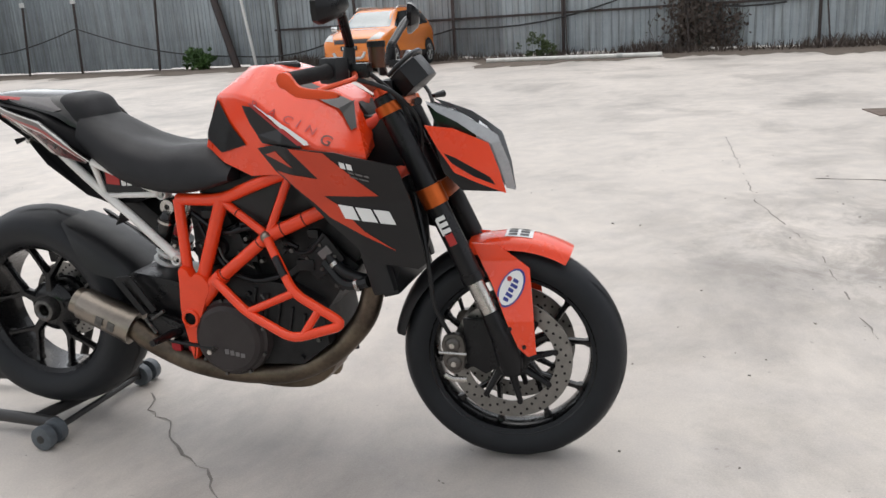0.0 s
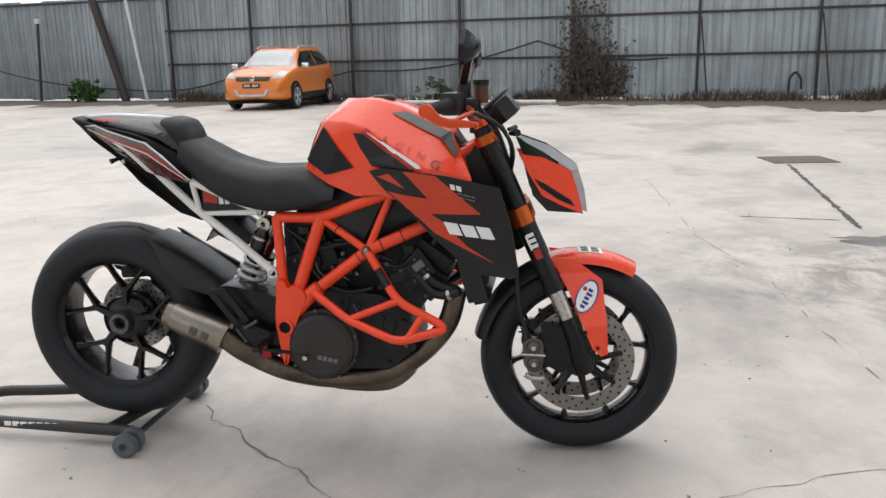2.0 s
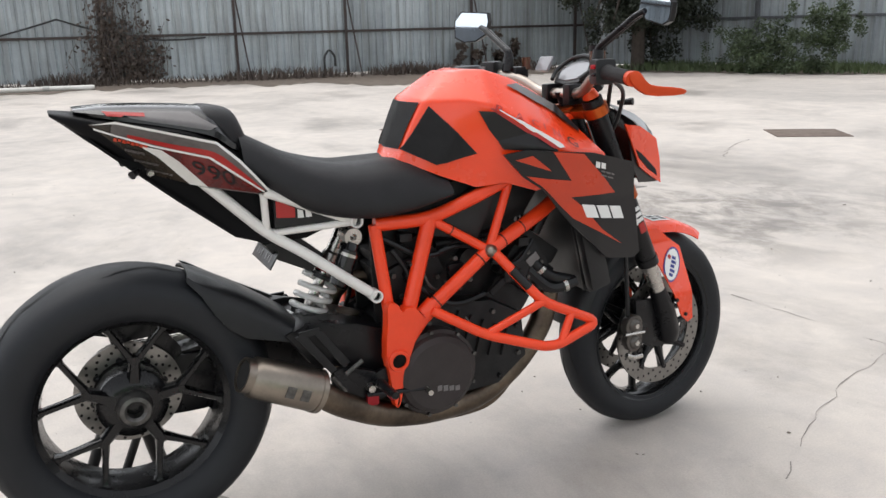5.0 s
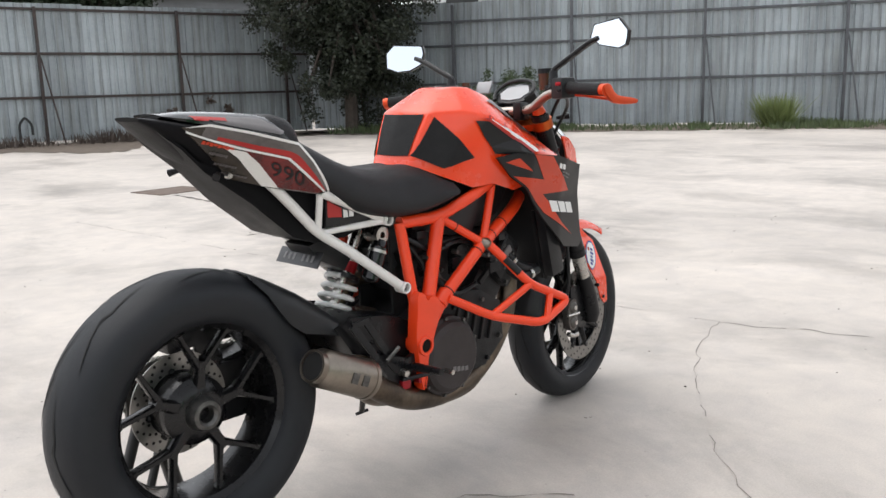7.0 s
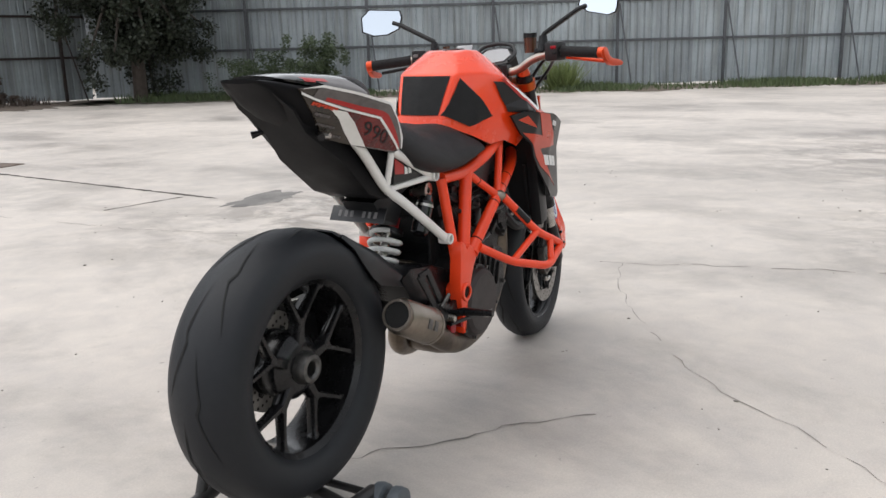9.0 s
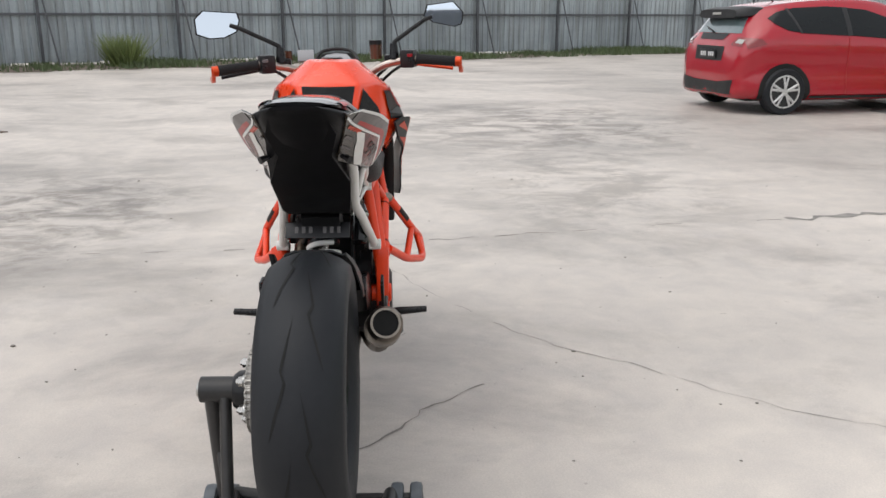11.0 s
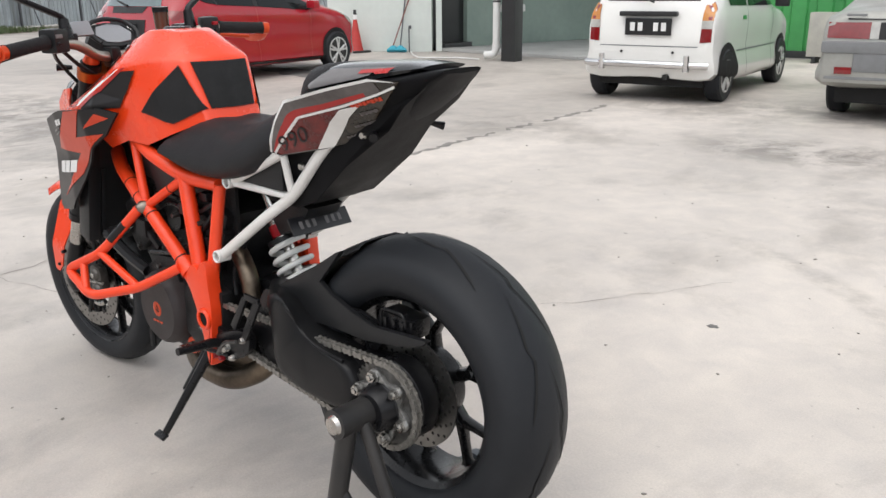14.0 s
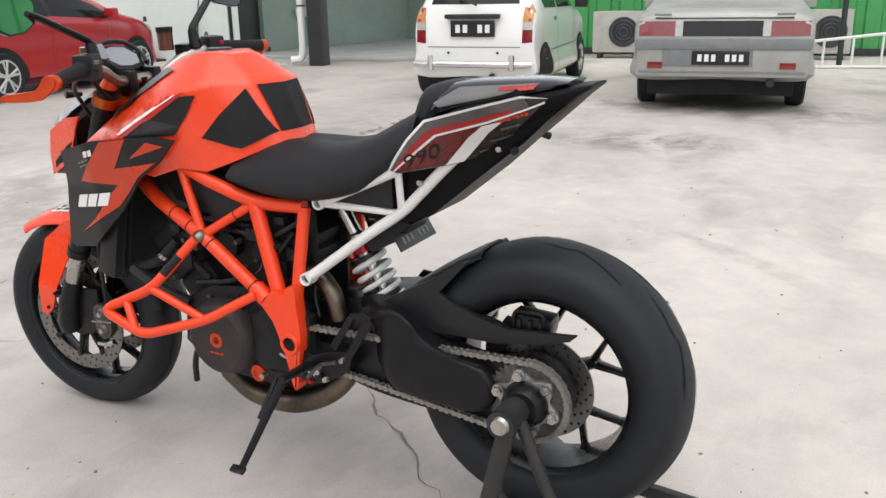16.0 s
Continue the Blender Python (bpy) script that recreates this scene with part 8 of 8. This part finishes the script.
part("handle_band", decal(rb, [(-0.30, 0.90), (0.30, 0.90), (0.34, 0.975), (-0.34, 0.975)], -1, 0.006, 0.05, "x"), M["trim"], red)
part("wiper", tubes(([(-1.76, 0.02, 0.99), (-1.68, 0.34, 1.05)], 0.012), seg=6), M["trim"], red)
part("aerial", tubes(([(-0.95, 0, 1.36), (-1.10, 0, 1.48)], 0.008), seg=6), M["trim"], red)

# small white hatchback, seen from its rear and right
wht = thing("car", "small white hatchback with chrome rear bumper bars", "car", pose(3.93, -8.42, 0, 0, 0, -80))
wb_ = car_body([
    (-1.585, 0.58, 0.56, 0.52, 0.60, 0.32, 0.58), (-1.57, 0.86, 0.58, 0.70, 0.655, 0.28, 0.64), (-1.52, 1.00, 0.56, 0.86, 0.675, 0.26, 0.66), (-1.36, 1.30, 0.52, 0.90, 0.69, 0.24, 0.675), (-1.22, 1.37, 0.53, 0.92, 0.695, 0.22, 0.68), (-0.6, 1.41, 0.55, 0.92, 0.70, 0.20, 0.685), (0.10, 1.40, 0.55, 0.91, 0.70, 0.20, 0.685), (0.45, 1.30, 0.54, 0.90, 0.70, 0.20, 0.68), (0.85, 1.02, 0.56, 0.88, 0.69, 0.20, 0.68), (1.25, 0.94, 0.58, 0.82, 0.68, 0.20, 0.66), (1.60, 0.80, 0.56, 0.70, 0.64, 0.22, 0.62), (1.76, 0.58, 0.46, 0.52, 0.54, 0.24, 0.50),
], M["car_white"], wht, "glossy white car body")
# The low grey strip on the side paints the shade of a body crease.
side_set(wht, wb_, (-1,), [[(-1.22, 1.26), (-0.52, 1.33), (-0.52, 0.97), (-1.10, 0.98)], [(-0.46, 1.33), (0.22, 1.30), (0.70, 1.00), (0.62, 0.96), (-0.46, 0.97)]], [(-1.14, 0.28, 0.335), (1.14, 0.28, 0.335)],
         [("door_gap", [(-0.50, 0.95), (-0.49, 0.95), (-0.49, 0.26), (-0.50, 0.26)], M["trim"]), ("door_gap", [(0.60, 0.93), (0.61, 0.93), (0.58, 0.26), (0.57, 0.26)], M["trim"]), ("door_handle", [(-0.70, 0.87), (-0.56, 0.87), (-0.56, 0.83), (-0.70, 0.83)], M["chrome"]), ("side_crease", [(-0.85, 0.52), (0.80, 0.52), (0.80, 0.505), (-0.85, 0.505)], M["grey_trim"])])
part("rear_window", decal(wb_, [(-0.50, 1.03), (0.50, 1.03), (0.44, 1.28), (-0.44, 1.28)], -1, 0.004, 0.1, "x"), M["glass"], wht)
part("plate_hood", boxed((-1.60, 0, 0.905), (0.07, 0.62, 0.05), 0.018), M["trim"], wht)
number_bars(wht, Matrix.Translation((-1.595, 0, 0.775)), 0.50, 0.17, 5)
part("tailgate_gap", decal(wb_, [(-0.53, 0.585), (0.53, 0.585), (0.53, 0.575), (-0.53, 0.575)], -1, 0.004, 0.1, "x"), M["grey_trim"], wht)
part("chrome_bar", tubes(([(-1.62, -0.66, 0.40), (-1.66, -0.58, 0.40), (-1.66, 0.58, 0.40), (-1.62, 0.66, 0.40)], 0.038), seg=12), M["chrome"], wht, "chrome bumper bar")
for s in (-1, 1):
    part("bumper_horn", tubes(([(-1.68, s * 0.46, 0.34), (-1.69, s * 0.46, 0.50)], [0.035, 0.03]), seg=10), M["chrome"], wht)
    lamp = [(s * 0.545, 0.62), (s * 0.655, 0.63), (s * 0.66, 0.95), (s * 0.625, 1.02), (s * 0.56, 0.99)]
    part("lamp_rim", decal(wb_, lamp, -1, 0.006, 0.1, "x"), M["lamp_red"], wht, "red lower lamp")
    part("lamp_clear", decal(wb_, [(s * 0.55, 0.76), (s * 0.656, 0.76), (s * 0.658, 0.84), (s * 0.552, 0.84)], -1, 0.010, 0.1, "x"), M["lamp_clear"], wht)
    part("lamp_amber", decal(wb_, [(s * 0.552, 0.84), (s * 0.658, 0.84), (s * 0.655, 0.95), (s * 0.625, 1.01), (s * 0.56, 0.98)], -1, 0.010, 0.1, "x"), M["lamp_amber"], wht)
    part("bumper_dot", lathe([(0, 0.004), (0.014, 0.004), (0.014, -0.01)], (-1.595, s * 0.28, 0.52), "x", 10), M["trim"], wht)
    part("wing_mirror", boxed((0.62, s * 0.80, 1.00), (0.10, 0.16, 0.12), 0.03), M["trim"], wht)
    for x in (-1.14, 1.14):
        car_wheel(wht, x, s * 0.640, 0.275, s, 0.175)
part("wiper", tubes(([(-1.60, -0.05, 1.02), (-1.54, 0.20, 1.12)], 0.012), seg=6), M["trim"], wht)
part("tail_pipe", tubes(([(-1.62, -0.22, 0.27), (-1.45, -0.22, 0.27)], 0.03), seg=12), M["trim"], wht)

# silver saloon, seen from its rear
slv = thing("car", "faded silver saloon with grey bumper, seen end-on", "car", pose(1.36, -8.80, 0, 0, 0, -80))
sb = car_body([
    (-2.00, 0.62, 0.70, 0.56, 0.76, 0.36, 0.74), (-1.97, 0.88, 0.74, 0.74, 0.795, 0.34, 0.77), (-1.90, 0.965, 0.74, 0.84, 0.81, 0.32, 0.785), (-1.55, 1.00, 0.74, 0.88, 0.82, 0.28, 0.80), (-1.30, 1.04, 0.72, 0.89, 0.825, 0.25, 0.80), (-0.85, 1.30, 0.58, 0.90, 0.825, 0.22, 0.805), (-0.50, 1.365, 0.58, 0.90, 0.825, 0.20, 0.805), (0.2, 1.36, 0.58, 0.89, 0.825, 0.20, 0.805), (0.75, 1.06, 0.62, 0.88, 0.82, 0.20, 0.80), (1.2, 0.95, 0.66, 0.84, 0.81, 0.20, 0.79), (1.8, 0.84, 0.66, 0.74, 0.78, 0.22, 0.76), (2.05, 0.62, 0.6, 0.56, 0.7, 0.25, 0.66),
], M["car_silver"], slv, "faded silver car body")
side_set(slv, sb, (-1, 1), [[(-0.95, 1.20), (-0.42, 1.29), (-0.42, 0.95), (-0.98, 0.95)], [(-0.36, 1.29), (0.18, 1.28), (0.62, 1.02), (0.60, 0.95), (-0.36, 0.95)]], [(-1.19, 0.29, 0.35), (1.19, 0.29, 0.35)])
part("rear_window", decal(sb, [(-0.56, 1.07), (0.56, 1.07), (0.48, 1.29), (-0.48, 1.29)], -1, 0.004, 0.1, "x"), M["glass"], slv)
part("lamp_panel", decal(sb, [(-0.36, 0.725), (0.36, 0.725), (0.36, 0.865), (-0.36, 0.865)], -1, 0.006, 0.1, "x"), M["trim"], slv)
part("bumper", boxed((-2.02, 0, 0.655), (0.10, 1.60, 0.10), 0.03), M["grey_trim"], slv, "grey plastic bumper strip")
part("bumper_lower", boxed((-2.00, 0, 0.48), (0.10, 1.56, 0.26), 0.03), M["car_silver"], slv)
part("bumper_line", boxed((-2.045, 0, 0.395), (0.02, 1.50, 0.025), 0.005), M["grey_trim"], slv)
part("boot_gap", decal(sb, [(-0.62, 0.895), (0.62, 0.895), (0.62, 0.885), (-0.62, 0.885)], -1, 0.008, 0.1, "x"), M["trim"], slv)
number_bars(slv, Matrix.Translation((-2.06, 0.0, 0.53)), 0.52, 0.13)
part("plate_recess", boxed((-2.052, 0.12, 0.53), (0.012, 0.82, 0.16), 0.01), M["grey_trim"], slv)
for s in (-1, 1):
    part("tail_lamp", decal(sb, [(s * 0.40, 0.725), (s * 0.77, 0.73), (s * 0.77, 0.86), (s * 0.40, 0.865)], -1, 0.007, 0.1, "x"), M["lamp_red"], slv)
    part("reverse_lamp", decal(sb, [(s * 0.36, 0.725), (s * 0.43, 0.725), (s * 0.43, 0.865), (s * 0.36, 0.865)], -1, 0.010, 0.1, "x"), M["lamp_clear"], slv)
    part("fog_lamp", boxed((-2.055, s * 0.60, 0.46), (0.02, 0.14, 0.06), 0.006), M["lamp_red"], slv)
    part("wing_mirror", boxed((0.62, s * 0.90, 0.98), (0.10, 0.18, 0.12), 0.03), M["car_silver"], slv)
    part("badge_bar", boxed((-1.99, s * 0.55, 0.925), (0.012, 0.16, 0.022), 0.003), M["grey_trim"], slv)
    for x in (-1.19, 1.19):
        car_wheel(slv, x, s * 0.735, 0.29, s, 0.17)
part("tail_pipe", tubes(([(-2.08, -0.46, 0.30), (-1.80, -0.46, 0.30)], 0.035), seg=12), M["trim"], slv)

# orange hatchback, seen from its front and left
orn = thing("car", "orange hatchback with black cladding by the fence", "car", pose(-6.42, 19.25, 0, 0, 0, -92))
ob_ = car_body([
    (-1.86, 0.62, 0.60, 0.56, 0.68, 0.32, 0.64), (-1.82, 0.95, 0.62, 0.80, 0.76, 0.28, 0.72), (-1.70, 1.25, 0.56, 0.94, 0.80, 0.26, 0.78), (-1.45, 1.47, 0.56, 1.00, 0.825, 0.24, 0.80), (-0.7, 1.52, 0.58, 1.00, 0.83, 0.24, 0.81), (0.0, 1.51, 0.58, 0.99, 0.83, 0.24, 0.81), (0.40, 1.42, 0.58, 0.98, 0.83, 0.24, 0.81), (1.02, 1.08, 0.64, 0.95, 0.825, 0.24, 0.80), (1.45, 0.99, 0.68, 0.88, 0.81, 0.24, 0.79), (1.80, 0.86, 0.66, 0.74, 0.77, 0.26, 0.75), (1.96, 0.70, 0.58, 0.62, 0.68, 0.28, 0.66), (2.02, 0.56, 0.52, 0.50, 0.62, 0.30, 0.60),
], M["car_orange"], orn, "glossy orange car body")
side_set(orn, ob_, (-1, 1), [[(-1.45, 1.30), (-1.1, 1.41), (-0.40, 1.43), (-0.40, 1.04), (-1.35, 1.08)], [(-0.34, 1.43), (0.22, 1.40), (0.85, 1.05), (0.82, 1.02), (-0.34, 1.03)]], [(-1.23, 0.32, 0.375), (1.23, 0.32, 0.375)],
         [("cladding", [(-0.88, 0.40), (0.88, 0.40), (0.88, 0.245), (-0.88, 0.245)], M["trim"])])
part("windscreen", decal(ob_, [(-0.66, 1.05), (0.66, 1.05), (0.54, 1.42), (-0.54, 1.42)], 1, 0.004, 0.1, "x"), M["screen_glass"], orn)
part("grille", decal(ob_, [(-0.42, 0.70), (0.42, 0.70), (0.46, 0.80), (-0.46, 0.80)], 1, 0.006, 0.1, "x"), M["trim"], orn)
part("badge", lathe([(0, 0.02), (0.06, 0.018), (0.065, 0)], (1.945, 0, 0.755), "x", 20), M["chrome"], orn)
part("front_cladding", decal(ob_, [(-0.66, 0.30), (0.66, 0.30), (0.70, 0.50), (0.42, 0.50), (0.42, 0.58), (-0.42, 0.58), (-0.42, 0.50), (-0.70, 0.50)], 1, 0.006, 0.1, "x"), M["trim"], orn)
part("skid_bar", tubes((fillet([(2.04, -0.42, 0.50), (2.06, -0.34, 0.36), (2.06, 0.34, 0.36), (2.04, 0.42, 0.50)], 0.06), 0.035), seg=8), M["alloy"], orn, "silver bumper bar")
number_bars(orn, Matrix.Translation((2.035, 0, 0.60)) @ Matrix.Rotation(math.pi, 4, "Z"), 0.44, 0.11)
for s in (-1, 1):
    part("headlamp", decal(ob_, [(s * 0.46, 0.76), (s * 0.74, 0.78), (s * 0.76, 0.90), (s * 0.62, 0.94)], 1, 0.006, 0.1, "x"), M["lamp_clear"], orn)
    part("roof_rail", tubes((fillet([(-1.2, s * 0.56, 1.49), (-1.1, s * 0.56, 1.55), (0.1, s * 0.56, 1.55), (0.25, s * 0.56, 1.48)], 0.06), 0.016), seg=8), M["alloy"], orn)
    part("wing_mirror", boxed((0.78, s * 0.95, 1.06), (0.12, 0.18, 0.13), 0.04), M["chrome"], orn)
    for x in (-1.23, 1.23):
        car_wheel(orn, x, s * 0.790, 0.315, s, 0.215)
# Low boxes added to keep light out, so the ground beneath goes dark.
for car, length, width in ((red, 3.3, 1.40), (wht, 2.9, 1.16), (slv, 3.7, 1.36), (orn, 3.4, 1.38)):
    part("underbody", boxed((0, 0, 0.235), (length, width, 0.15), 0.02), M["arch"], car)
